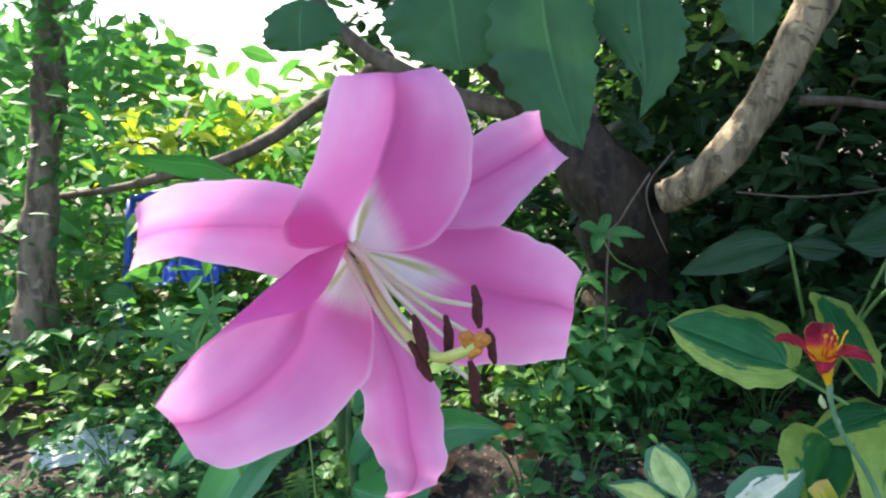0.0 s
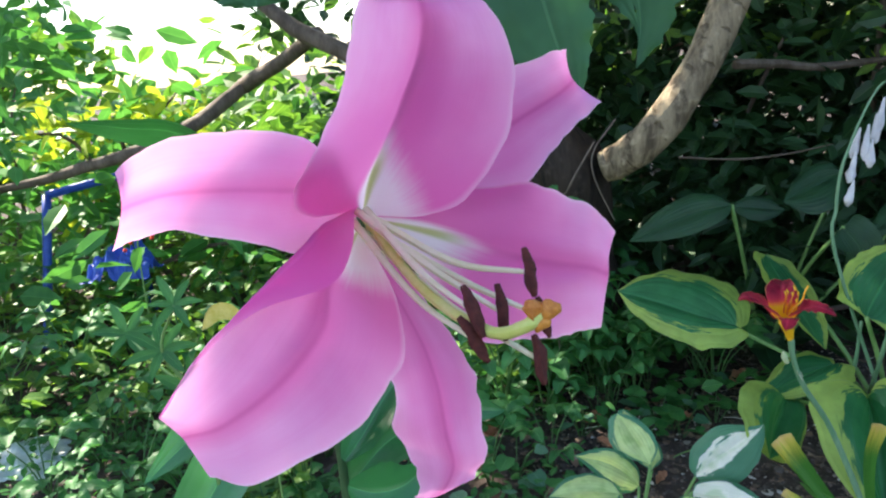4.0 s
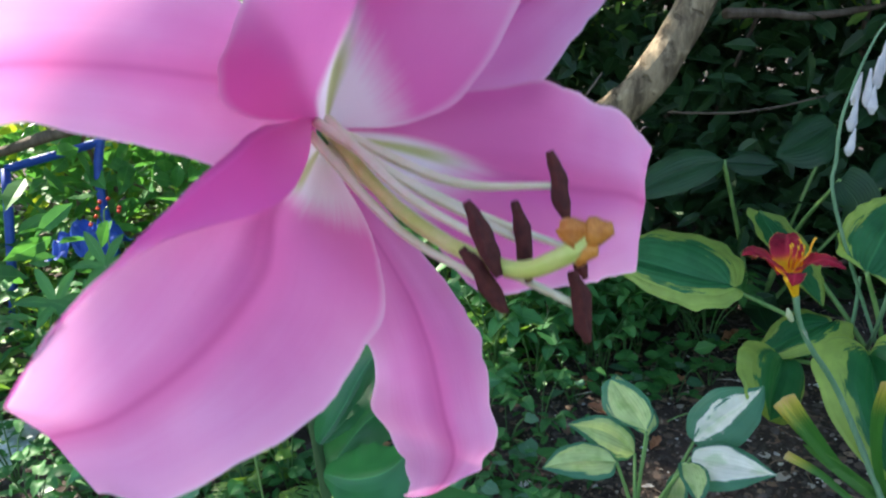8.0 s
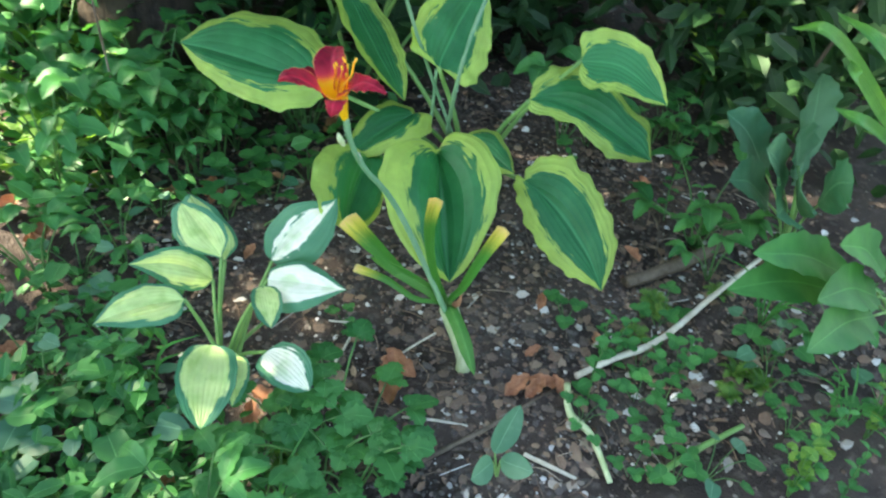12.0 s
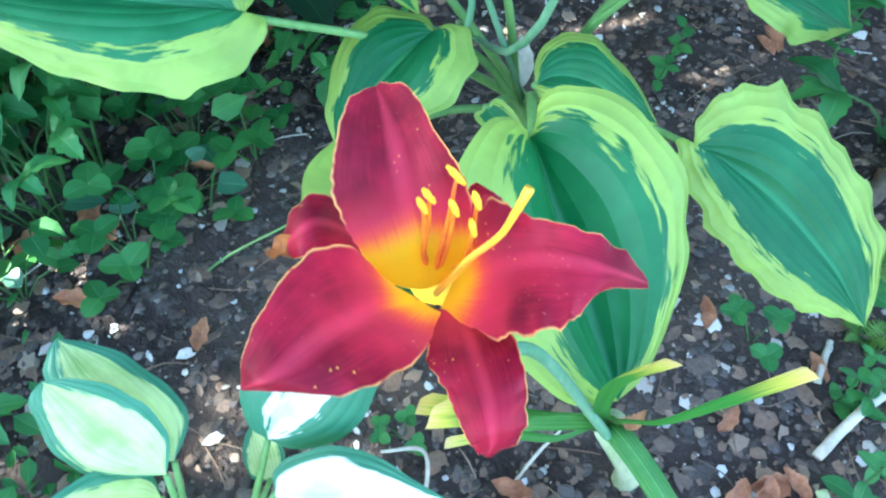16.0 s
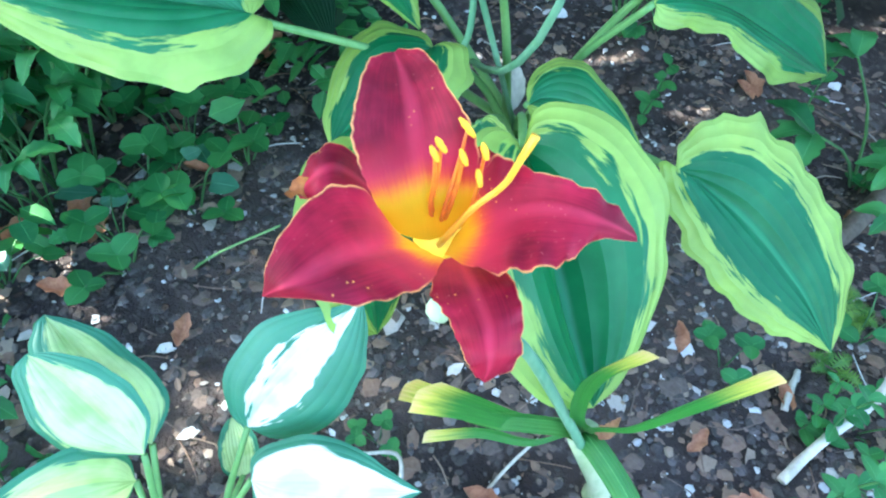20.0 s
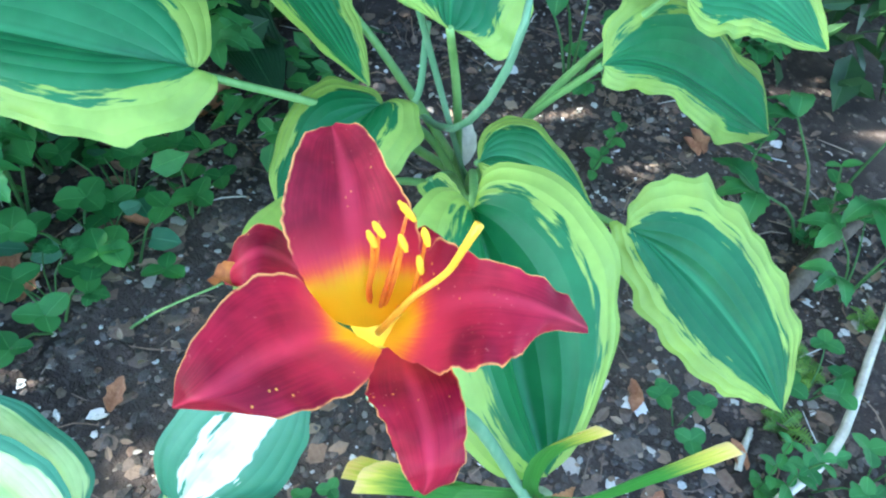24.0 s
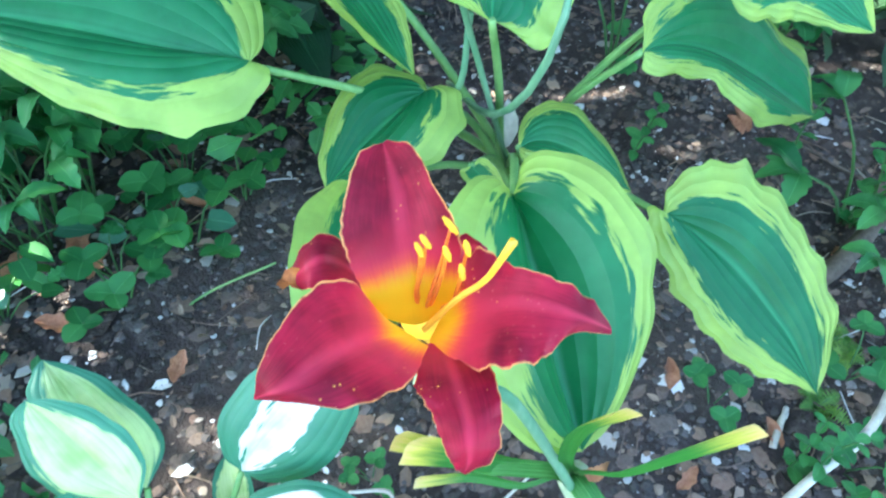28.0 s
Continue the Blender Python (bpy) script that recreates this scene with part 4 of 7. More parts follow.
        stalk("anther", [a, a * 0.7 + b * 0.3 + np.array([0.0006, 0, 0]), b * 0.7 + a * 0.3, b], [0.0009, 0.0019, 0.002, 0.0008], ANTHER, filament, "dark maroon pollen sac", n=12, sides=10, wobble=0.35, seed=k)
    tip = np.array((0.042, 0.214, 0.786))
    style = stalk("style", [throat, (0.006, 0.249, 0.786), (0.026, 0.219, 0.78), (0.037, 0.212, 0.783), tip], [0.0018, 0.0018, 0.0019, 0.0021, 0.0024], STYLE, lily, "pale green curved style", n=22, sides=10)
    lobes = []
    for k in range(3):
        a = 2.1 * k + 0.4
        off = np.array([0.0026 * math.cos(a), -0.0005, 0.0026 * math.sin(a)])
        lobes.append(tube([tip + off * 0.3 + np.array([-0.002, 0.001, -0.001]), tip + off, tip + off * 1.2 + np.array([0.003, -0.001, 0.0005])], [0.0012, 0.0034, 0.0012], 9, 10, 0.25, k))
    v, f, u = join(lobes)
    put_mesh("stigma", v, f, STIGMA, style, "orange three-lobed stigma", u)
    # stem and leaves
    spine = [throat, (-0.03, 0.32, 0.773), (-0.065, 0.405, 0.642), (-0.076, 0.464, 0.675), (-0.07, 0.448, 0.614), (-0.068, 0.44, 0.56), (-0.062, 0.429, 0.499), (-0.055, 0.445, 0.436), (-0.051, 0.429, 0.362)]
    low = spine[-1]
    spine.append((low[0] + 0.02, low[1] + 0.05, 0.0))
    stalk("stem", spine, [0.0026, 0.0028, 0.003, 0.003, 0.0031, 0.0032, 0.0034, 0.0036, 0.0038, 0.004], STEM, lily, n=44, sides=10)
    blades = [
        ([(-0.079, 0.458, 0.649), (-0.116, 0.43, 0.645), (-0.152, 0.402, 0.604), (-0.178, 0.378, 0.536)], 0.021),
        ([(-0.076, 0.438, 0.555), (-0.115, 0.424, 0.558), (-0.147, 0.402, 0.532), (-0.166, 0.386, 0.495)], 0.016),
        ([(-0.067, 0.441, 0.587), (-0.037, 0.448, 0.615), (0.004, 0.453, 0.629), (0.044, 0.455, 0.626)], 0.018),
        ([(-0.056, 0.434, 0.542), (-0.022, 0.422, 0.562), (0.022, 0.412, 0.56), (0.064, 0.407, 0.537)], 0.0185),
        ([(-0.067, 0.459, 0.638), (-0.055, 0.493, 0.655), (-0.037, 0.52, 0.667), (-0.013, 0.548, 0.682)], 0.013),
        ([(-0.07, 0.418, 0.486), (-0.102, 0.411, 0.493), (-0.135, 0.405, 0.488), (-0.177, 0.402, 0.468)], 0.014),
    ]
    blades += [
        ([(-0.07, 0.453, 0.495), (-0.036, 0.4, 0.505), (-0.011, 0.363, 0.49), (0.015, 0.341, 0.462)], 0.022),
        ([(-0.059, 0.451, 0.448), (-0.021, 0.421, 0.458), (0.011, 0.407, 0.458), (0.04, 0.4, 0.448)], 0.015),
        ([(-0.062, 0.442, 0.43), (-0.083, 0.437, 0.44), (-0.107, 0.437, 0.437), (-0.13, 0.435, 0.431)], 0.011),
        ([(-0.056, 0.435, 0.418), (-0.077, 0.427, 0.421), (-0.098, 0.411, 0.409), (-0.115, 0.398, 0.381)], 0.015),
        ([(-0.055, 0.425, 0.376), (-0.077, 0.417, 0.38), (-0.105, 0.404, 0.373), (-0.123, 0.396, 0.355)], 0.014),
        ([(-0.051, 0.431, 0.387), (-0.033, 0.397, 0.389), (-0.023, 0.378, 0.376), (-0.02, 0.368, 0.357)], 0.016),
    ]
    blades += [
        ([(-0.035, 0.439, 0.384), (-0.012, 0.416, 0.385), (0.005, 0.406, 0.367), (0.015, 0.394, 0.346)], 0.014),
        ([(-0.08, 0.477, 0.691), (-0.11, 0.402, 0.692), (-0.121, 0.352, 0.688), (-0.146, 0.332, 0.669)], 0.0135),
        ([(-0.06, 0.41, 0.626), (-0.049, 0.434, 0.633), (-0.036, 0.46, 0.644), (-0.018, 0.475, 0.658)], 0.014),
        ([(-0.058, 0.4, 0.614), (-0.041, 0.403, 0.606), (-0.024, 0.413, 0.602), (-0.007, 0.427, 0.61)], 0.018),
        ([(-0.062, 0.455, 0.499), (-0.036, 0.47, 0.51), (-0.013, 0.486, 0.52), (0.018, 0.509, 0.525)], 0.012),
        ([(-0.065, 0.452, 0.493), (-0.085, 0.478, 0.497), (-0.11, 0.499, 0.492), (-0.132, 0.522, 0.49)], 0.012),
    ]
    for k, (line, half) in enumerate(blades):
        leaf("leaf", line, half, (0.1, -0.75, 0.65), LILY_LEAF, lily, kind="lance", cup=0.12, ripple=0.06, fold=0.8, seed=1 + k * 0.37, rows=22, cols=9)
    leaf("leaf", [(-0.083, 0.347, 0.827), (-0.102, 0.343, 0.839), (-0.12, 0.337, 0.843), (-0.143, 0.33, 0.848)], 0.0115, (0.1, -0.6, -0.8), LILY_LEAF, lily, kind="lance", cup=0.2, rows=18)
    return lily


make_lily()


# ---- red daylily ----
def make_daylily():
    plant = thing("daylily_plant", "daylily with a dark red yellow-throated flower and trimmed leaves", "daylily")
    throat = (0.4475, 0.8905, 0.485)
    face = (-0.12, -0.14, 0.98)
    # the three broad inner petals, then the narrower sepals behind them
    loft_petal("petal",
               [(0.4297, 0.8952, 0.494), (0.4266, 0.9019, 0.5106), (0.427, 0.91, 0.5251), (0.4381, 0.9229, 0.5306), (0.4524, 0.9361, 0.5283), (0.4633, 0.9393, 0.524)],
               [(0.4399, 0.8863, 0.489), (0.444, 0.8944, 0.5056), (0.4483, 0.9054, 0.5181), (0.4528, 0.9137, 0.5246), (0.4588, 0.9275, 0.5253), (0.4645, 0.9399, 0.523)],
               [(0.4545, 0.8815, 0.494), (0.4573, 0.8833, 0.5126), (0.459, 0.8898, 0.5271), (0.4614, 0.9047, 0.5316), (0.4682, 0.9265, 0.5293), (0.466, 0.9396, 0.524)],
               RED, plant, ruffle=0.05, groove=-0.07, crease=0.2, waves=7, seed=2)
    loft_petal("petal",
               [(0.4304, 0.8962, 0.494), (0.4241, 0.9005, 0.5126), (0.4113, 0.8984, 0.5241), (0.3952, 0.8889, 0.5316), (0.3825, 0.8801, 0.5323), (0.3763, 0.8749, 0.526)],
               [(0.4354, 0.8852, 0.489), (0.4186, 0.8802, 0.5086), (0.4023, 0.8737, 0.5241), (0.3895, 0.869, 0.5326), (0.3815, 0.8696, 0.5323), (0.3762, 0.8746, 0.526)],
               [(0.4365, 0.8742, 0.494), (0.4179, 0.859, 0.5126), (0.4049, 0.8558, 0.5221), (0.3942, 0.857, 0.5266), (0.3844, 0.8655, 0.5283), (0.3765, 0.8741, 0.526)],
               RED, plant, ruffle=0.045, groove=-0.07, crease=0.75, waves=6, seed=4, throat=0.13)
    loft_petal("petal",
               [(0.456, 0.8835, 0.494), (0.4645, 0.8867, 0.5126), (0.4673, 0.8702, 0.5201), (0.4753, 0.8567, 0.5196), (0.482, 0.8459, 0.5143), (0.4828, 0.8371, 0.509)],
               [(0.4462, 0.8817, 0.489), (0.4533, 0.8721, 0.5026), (0.462, 0.8628, 0.5121), (0.4684, 0.8514, 0.5166), (0.4754, 0.842, 0.5143), (0.4821, 0.8362, 0.509)],
               [(0.4372, 0.8751, 0.494), (0.4353, 0.8519, 0.5126), (0.4424, 0.8433, 0.5171), (0.4535, 0.8394, 0.5156), (0.4685, 0.8419, 0.5123), (0.4808, 0.835, 0.509)],
               RED, plant, ruffle=0.11, groove=-0.06, crease=0.55, waves=7, seed=7, throat=0.1)
    loft_petal("sepal",
               [(0.4369, 0.8791, 0.488), (0.4214, 0.8618, 0.5026), (0.4182, 0.849, 0.5061), (0.4145, 0.8381, 0.5066), (0.4145, 0.8332, 0.5023), (0.4167, 0.8309, 0.498)],
               [(0.4447, 0.8765, 0.486), (0.4326, 0.8555, 0.5026), (0.425, 0.8412, 0.5101), (0.4205, 0.8339, 0.5096), (0.4184, 0.8312, 0.5043), (0.4167, 0.8309, 0.498)],
               [(0.4515, 0.8727, 0.488), (0.4443, 0.8519, 0.5026), (0.4384, 0.8404, 0.5071), (0.4323, 0.8326, 0.5066), (0.4258, 0.828, 0.5023), (0.4168, 0.8306, 0.498)],
               RED, plant, ruffle=0.11, groove=-0.06, crease=0.25, waves=7, seed=5, throat=0.3)
    loft_petal("sepal",
               [(0.4414, 0.9017, 0.488), (0.4354, 0.9155, 0.5036), (0.4295, 0.9224, 0.5121), (0.4239, 0.9238, 0.5136), (0.4173, 0.9238, 0.5103), (0.4117, 0.9224, 0.503)],
               [(0.4377, 0.8984, 0.486), (0.4312, 0.9106, 0.5006), (0.4233, 0.9133, 0.5121), (0.4174, 0.9139, 0.5146), (0.4126, 0.916, 0.5103), (0.41, 0.9196, 0.503)],
               [(0.4316, 0.8949, 0.488), (0.4264, 0.9053, 0.4986), (0.4196, 0.9077, 0.5071), (0.4143, 0.9075, 0.5096), (0.4108, 0.9109, 0.5073), (0.4092, 0.9171, 0.503)],
               RED, plant, ruffle=0.06, groove=-0.03, crease=0.2, waves=5, seed=8, throat=0.3)
    loft_petal("sepal",
               [(0.4536, 0.896, 0.488), (0.4652, 0.899, 0.4989), (0.4704, 0.8986, 0.5062), (0.4723, 0.8938, 0.5062), (0.4751, 0.8905, 0.503)],
               [(0.4547, 0.8923, 0.486), (0.4641, 0.8937, 0.4969), (0.471, 0.8933, 0.5032), (0.4726, 0.8892, 0.5042), (0.4741, 0.887, 0.502)],
               [(0.4545, 0.8857, 0.488), (0.4632, 0.8863, 0.4969), (0.4695, 0.8851, 0.5012), (0.4715, 0.8841, 0.5022), (0.4737, 0.8847, 0.502)],
               RED, plant, ruffle=0.06, groove=-0.03, crease=0.2, waves=5, seed=3, throat=0.3)
    stalk("throat", [(0.455, 0.893, 0.455), (0.451, 0.892, 0.472), (0.448, 0.8905, 0.484)], [0.0035, 0.007, 0.0105], D_THROAT, plant, "deep yellow throat", n=10, sides=18)
    v, f, u = leaf_grid([(0.4131, 0.9122, 0.505), (0.4101, 0.9162, 0.507), (0.4078, 0.9209, 0.505)], 0.0042, face, "oval", cup=0.9, ripple=0.5, rows=8, cols=7)
    put_mesh("withered_tip", v, f, BROWN_TIP, plant, "brown curled tip", u)
    heads = [(0.4558, 0.8886, 0.53), (0.4472, 0.8906, 0.526), (0.4445, 0.8904, 0.524), (0.4507, 0.8838, 0.524), (0.4562, 0.8804, 0.526), (0.4534, 0.879, 0.517)]
    roots = [(0.4448, 0.8854, 0.502), (0.4429, 0.8897, 0.502), (0.4422, 0.8893, 0.5), (0.4465, 0.8851, 0.501), (0.456, 0.8842, 0.501), (0.451, 0.8808, 0.499)]
    for k, (a, b) in enumerate(zip(roots, heads)):
        a, b = np.array(a), np.array(b)
        filament = stalk("filament", [throat, a, a * 0.5 + b * 0.5 + np.array([0.0006, 0, 0]), b], [0.0007, 0.0008, 0.0008, 0.0005], D_FIL, plant, "orange thread of a stamen", n=14, sides=7)
        d = np.array([0.0002 * (k - 2.5), 0.0011, 0.0012]) * (1.3 if k == 0 else 1.0)
        stalk("anther", [b - d * 1.6, b - d * 0.5, b + d * 0.8, b + d * 1.9], [0.0006, 0.0012, 0.0012, 0.0005], D_ANTHER, filament, "yellow pollen sac", n=8, sides=8, wobble=0.3, seed=k)
    stalk("style", [(0.4413, 0.8833, 0.488), (0.4491, 0.8763, 0.508), (0.4558, 0.8705, 0.52), (0.4578, 0.8665, 0.534), (0.4614, 0.8659, 0.541)], [0.0011, 0.0011, 0.0011, 0.0012, 0.0015], D_STYLE, plant, n=20, sides=9)
    # scape with its small bracts
    base = np.array((0.6153, 0.8497, 0.0007))
    scape = [base + np.array([-0.005, 0.01, 0.05]), (0.53, 0.9, 0.29), (0.476, 0.892, 0.385), (0.46, 0.892, 0.425), (0.455, 0.893, 0.458)]
    stalk("scape", scape, [0.0045, 0.004, 0.0035, 0.0034, 0.0045], SCAPE, plant, n=30, sides=9)
    leaf("bract", [(0.471, 0.889, 0.397), (0.466, 0.89, 0.406), (0.46, 0.892, 0.418)], 0.005, face, STRAW, plant, kind="lance", cup=0.5, rows=8, cols=5)
    bud = (0.45, 0.89, 0.425)
    stalk("bud", [bud, (bud[0] - 0.004, bud[1], bud[2] + 0.009), (bud[0] - 0.006, bud[1], bud[2] + 0.018)], [0.003, 0.0045, 0.001], PALE, plant, n=8, sides=8)
    # the trimmed fan of leaves
    root = base + np.array([0, 0, -0.015])
    neck = base + np.array([-0.0171, 0.027, 0.113])
    stalk("sheath", [root, base + np.array([-0.001, 0, 0.03]), neck], [0.0125, 0.0125, 0.015], PALE, plant, "pale leaf sheath", n=10, sides=10)
    # each trimmed leaf: its line beyond the neck, half width and facing
    trimmed = [
        ([(0.5347, 0.903, 0.183), (0.493, 0.9133, 0.2446), (0.4589, 0.9174, 0.2986)], 0.0135, (-0.26, -0.35, 0.9)),
        ([(0.5494, 0.8925, 0.1385), (0.5111, 0.9134, 0.1742), (0.47, 0.9279, 0.2007)], 0.0068, (-0.24, -0.31, 0.92)),
        ([(0.6014, 0.8446, 0.1813), (0.6123, 0.8204, 0.2483), (0.6275, 0.7972, 0.3105)], 0.0093, (-0.6, -0.06, 0.8)),
        ([(0.5686, 0.8753, 0.2029), (0.5557, 0.8666, 0.2819), (0.5521, 0.8447, 0.3486)], 0.0093, (-0.51, -0.19, 0.84)),
        ([(0.5354, 0.9095, 0.1775), (0.4934, 0.922, 0.2329), (0.4582, 0.9321, 0.2834)], 0.009, (-0.25, -0.37, 0.89)),
    ]
    for k, (line, half, way) in enumerate(trimmed):
        leaf("leaf", [base + np.array([0, 0, 0.02]), neck] + line, half, way, STRAP_CUT, plant, "trimmed leaf with a yellowed end", kind="cut", cup=0.3, fold=0.25, rows=26, cols=9, seed=k + 1)
    for k, (tip, half, sag) in enumerate([((0.584, 0.767, 0.081), 0.0105, 0.014), ((0.49, 0.921, 0.219), 0.0090, 0.01)]):
        tip = np.array(tip)
        mid = neck * 0.55 + tip * 0.45 + np.array([0, 0, sag])
        leaf("leaf", [base + np.array([0, 0, 0.02]), neck, mid, tip], half, (-0.2, -0.8, 0.6), STRAP, plant, kind="strap", cup=0.45, fold=0.35, rows=22, cols=9, seed=k + 5)
    leaf("dry_leaf", [neck, neck + np.array([0.012, -0.016, 0.02]), neck + np.array([0.006, -0.02, 0.06])], 0.006, (-0.5, -0.2, 0.8), DRY_LEAF, plant, "withered brown leaf base", kind="lance", cup=0.6, ripple=0.2, rows=12, cols=7)
    return plant


make_daylily()


# ---- hostas ----
def petiole(line, r, parent):
    return stalk("petiole", line, [r * 1.3, r, r * 0.8], PETIOLE, parent, n=14, sides=8)


def make_gold_hosta():
    plant = thing("hosta_plant", "large hosta with blue-green leaves edged in yellow-green", "hosta", "hostas")
    crown = np.array((0.835, 1.216, 0.05))
    def place(k, a, blade):
        a, c = np.array(a), crown + np.array([0.02 * math.cos(k), 0.02 * math.sin(k), 0])
        petiole([c, (a + c) / 2 + np.array([0, 0, 0.03]), a], 0.0045, blade)

    # the leaves nearest the path, each as edge, midrib, edge
    place(0, (0.5536, 1.2942, 0.3021), loft_leaf("leaf",
        [(0.5536, 1.294, 0.3021), (0.5679, 1.284, 0.2997), (0.56, 1.271, 0.2939), (0.5373, 1.259, 0.287), (0.5067, 1.256, 0.2827), (0.4772, 1.265, 0.2827), (0.4494, 1.283, 0.2866), (0.4237, 1.31, 0.2941), (0.3997, 1.342, 0.3036), (0.3812, 1.374, 0.3137), (0.3687, 1.415, 0.3282), (0.3619, 1.459, 0.3441)],
        [(0.5536, 1.294, 0.3021), (0.5266, 1.321, 0.3096), (0.4925, 1.35, 0.3168), (0.459, 1.38, 0.3247), (0.4281, 1.407, 0.3317), (0.4025, 1.429, 0.3369), (0.382, 1.443, 0.3403), (0.3619, 1.459, 0.3441)],
        [(0.5536, 1.294, 0.3021), (0.5721, 1.303, 0.3074), (0.5914, 1.328, 0.319), (0.599, 1.364, 0.3337), (0.5879, 1.403, 0.3472), (0.5603, 1.443, 0.3594), (0.5199, 1.473, 0.3664), (0.4783, 1.488, 0.3679), (0.4404, 1.491, 0.3649), (0.4072, 1.483, 0.3583), (0.3803, 1.47, 0.3504), (0.3619, 1.459, 0.3441)],
        HOSTA_GOLD, plant, arch=0.14, ribs=9, ripple=0.03, waves=5, seed=1.0))
    place(1, (0.6645, 1.053, 0.2706), loft_leaf("leaf",
        [(0.6668, 1.057, 0.2671), (0.6519, 1.069, 0.2871), (0.6128, 1.059, 0.3058), (0.5664, 1.029, 0.3127), (0.5383, 0.9943, 0.3031), (0.5285, 0.9514, 0.2744), (0.5362, 0.908, 0.2333), (0.5574, 0.8864, 0.201), (0.597, 0.8766, 0.166)],
        [(0.6645, 1.053, 0.2706), (0.6549, 1.028, 0.2557), (0.645, 1.006, 0.2419), (0.6348, 0.9801, 0.2265), (0.6243, 0.9555, 0.2116), (0.6146, 0.9312, 0.197), (0.6073, 0.9096, 0.184), (0.6015, 0.8919, 0.1735), (0.5976, 0.8773, 0.1648)],
        [(0.6629, 1.05, 0.273), (0.6835, 1.063, 0.2932), (0.7059, 1.042, 0.304), (0.7205, 0.9961, 0.2998), (0.7134, 0.9461, 0.2774), (0.6911, 0.9138, 0.2491), (0.656, 0.8891, 0.2133), (0.6227, 0.8759, 0.1827), (0.598, 0.8778, 0.164)],
        HOSTA_GOLD, plant, arch=0.22, ribs=9, rib=0.009, ripple=0.02, waves=4, seed=2.7))
    place(2, (0.7809, 0.9772, 0.2336), loft_leaf("leaf",
        [(0.7809, 0.9772, 0.2336), (0.7758, 0.9895, 0.2391), (0.7658, 0.9813, 0.2281), (0.7605, 0.9533, 0.2064), (0.7609, 0.9127, 0.1794), (0.7697, 0.8692, 0.1552), (0.7873, 0.8337, 0.1411), (0.8072, 0.8103, 0.1364), (0.8193, 0.7929, 0.1314)],
        [(0.7809, 0.9772, 0.2336), (0.7913, 0.9602, 0.228), (0.8005, 0.939, 0.2188), (0.809, 0.9169, 0.2087), (0.8156, 0.8919, 0.1956), (0.8197, 0.8675, 0.1815), (0.8227, 0.8414, 0.1657), (0.8214, 0.8161, 0.1481), (0.8193, 0.7929, 0.1314)],
        [(0.7809, 0.9772, 0.2336), (0.7935, 0.9891, 0.2485), (0.8245, 0.9863, 0.2637), (0.8543, 0.9647, 0.2656), (0.8712, 0.9246, 0.248), (0.8746, 0.882, 0.2214), (0.8687, 0.837, 0.188), (0.8475, 0.8104, 0.1586), (0.8193, 0.7929, 0.1314)],
        HOSTA_GOLD, plant, arch=0.12, ribs=8, ripple=0.05, waves=7, seed=4.4))
    place(3, (0.8584, 1.0959, 0.3045), loft_leaf("leaf",
        [(0.8584, 1.096, 0.3045), (0.8538, 1.08, 0.2905), (0.8975, 1.07, 0.2753), (0.9394, 1.053, 0.2546), (0.9585, 1.03, 0.2309), (0.9832, 1.011, 0.2099), (1.027, 1, 0.1945), (1.075, 0.9961, 0.1848)],
        [(0.8584, 1.096, 0.3045), (0.8992, 1.094, 0.298), (0.9375, 1.084, 0.2832), (0.9701, 1.07, 0.2662), (1.001, 1.052, 0.2457), (1.028, 1.034, 0.2254), (1.052, 1.014, 0.2042), (1.075, 0.9961, 0.1848)],
        [(0.8584, 1.096, 0.3045), (0.8773, 1.116, 0.3207), (0.9251, 1.137, 0.3348), (0.9852, 1.138, 0.3274), (1.039, 1.118, 0.3022), (1.063, 1.082, 0.2659), (1.098, 1.048, 0.2303), (1.075, 0.9961, 0.1848)],
        HOSTA_GOLD, plant, arch=0.15, ribs=8, ripple=0.06, waves=5, seed=6.1))
    place(4, (0.7063, 1.2263, 0.242), loft_leaf("leaf",
        [(0.7063, 1.226, 0.242), (0.712, 1.246, 0.2454), (0.6996, 1.277, 0.2451), (0.6756, 1.298, 0.2408), (0.6406, 1.29, 0.2308), (0.6015, 1.261, 0.2178), (0.5792, 1.235, 0.2095), (0.5688, 1.207, 0.2041)],
        [(0.7063, 1.226, 0.242), (0.6906, 1.229, 0.2382), (0.6714, 1.229, 0.2331), (0.6504, 1.228, 0.2275), (0.6304, 1.225, 0.222), (0.6095, 1.22, 0.216), (0.589, 1.213, 0.21), (0.5688, 1.207, 0.2041)],
        [(0.7063, 1.226, 0.242), (0.7229, 1.224, 0.2462), (0.7281, 1.199, 0.2451), (0.708, 1.172, 0.2373), (0.6748, 1.159, 0.2273), (0.6357, 1.166, 0.2177), (0.5988, 1.18, 0.2093), (0.5688, 1.207, 0.2041)],
        HOSTA_GOLD, plant, arch=0.16, ribs=8, rib=0.012, ripple=0.03, waves=4, seed=7.8))
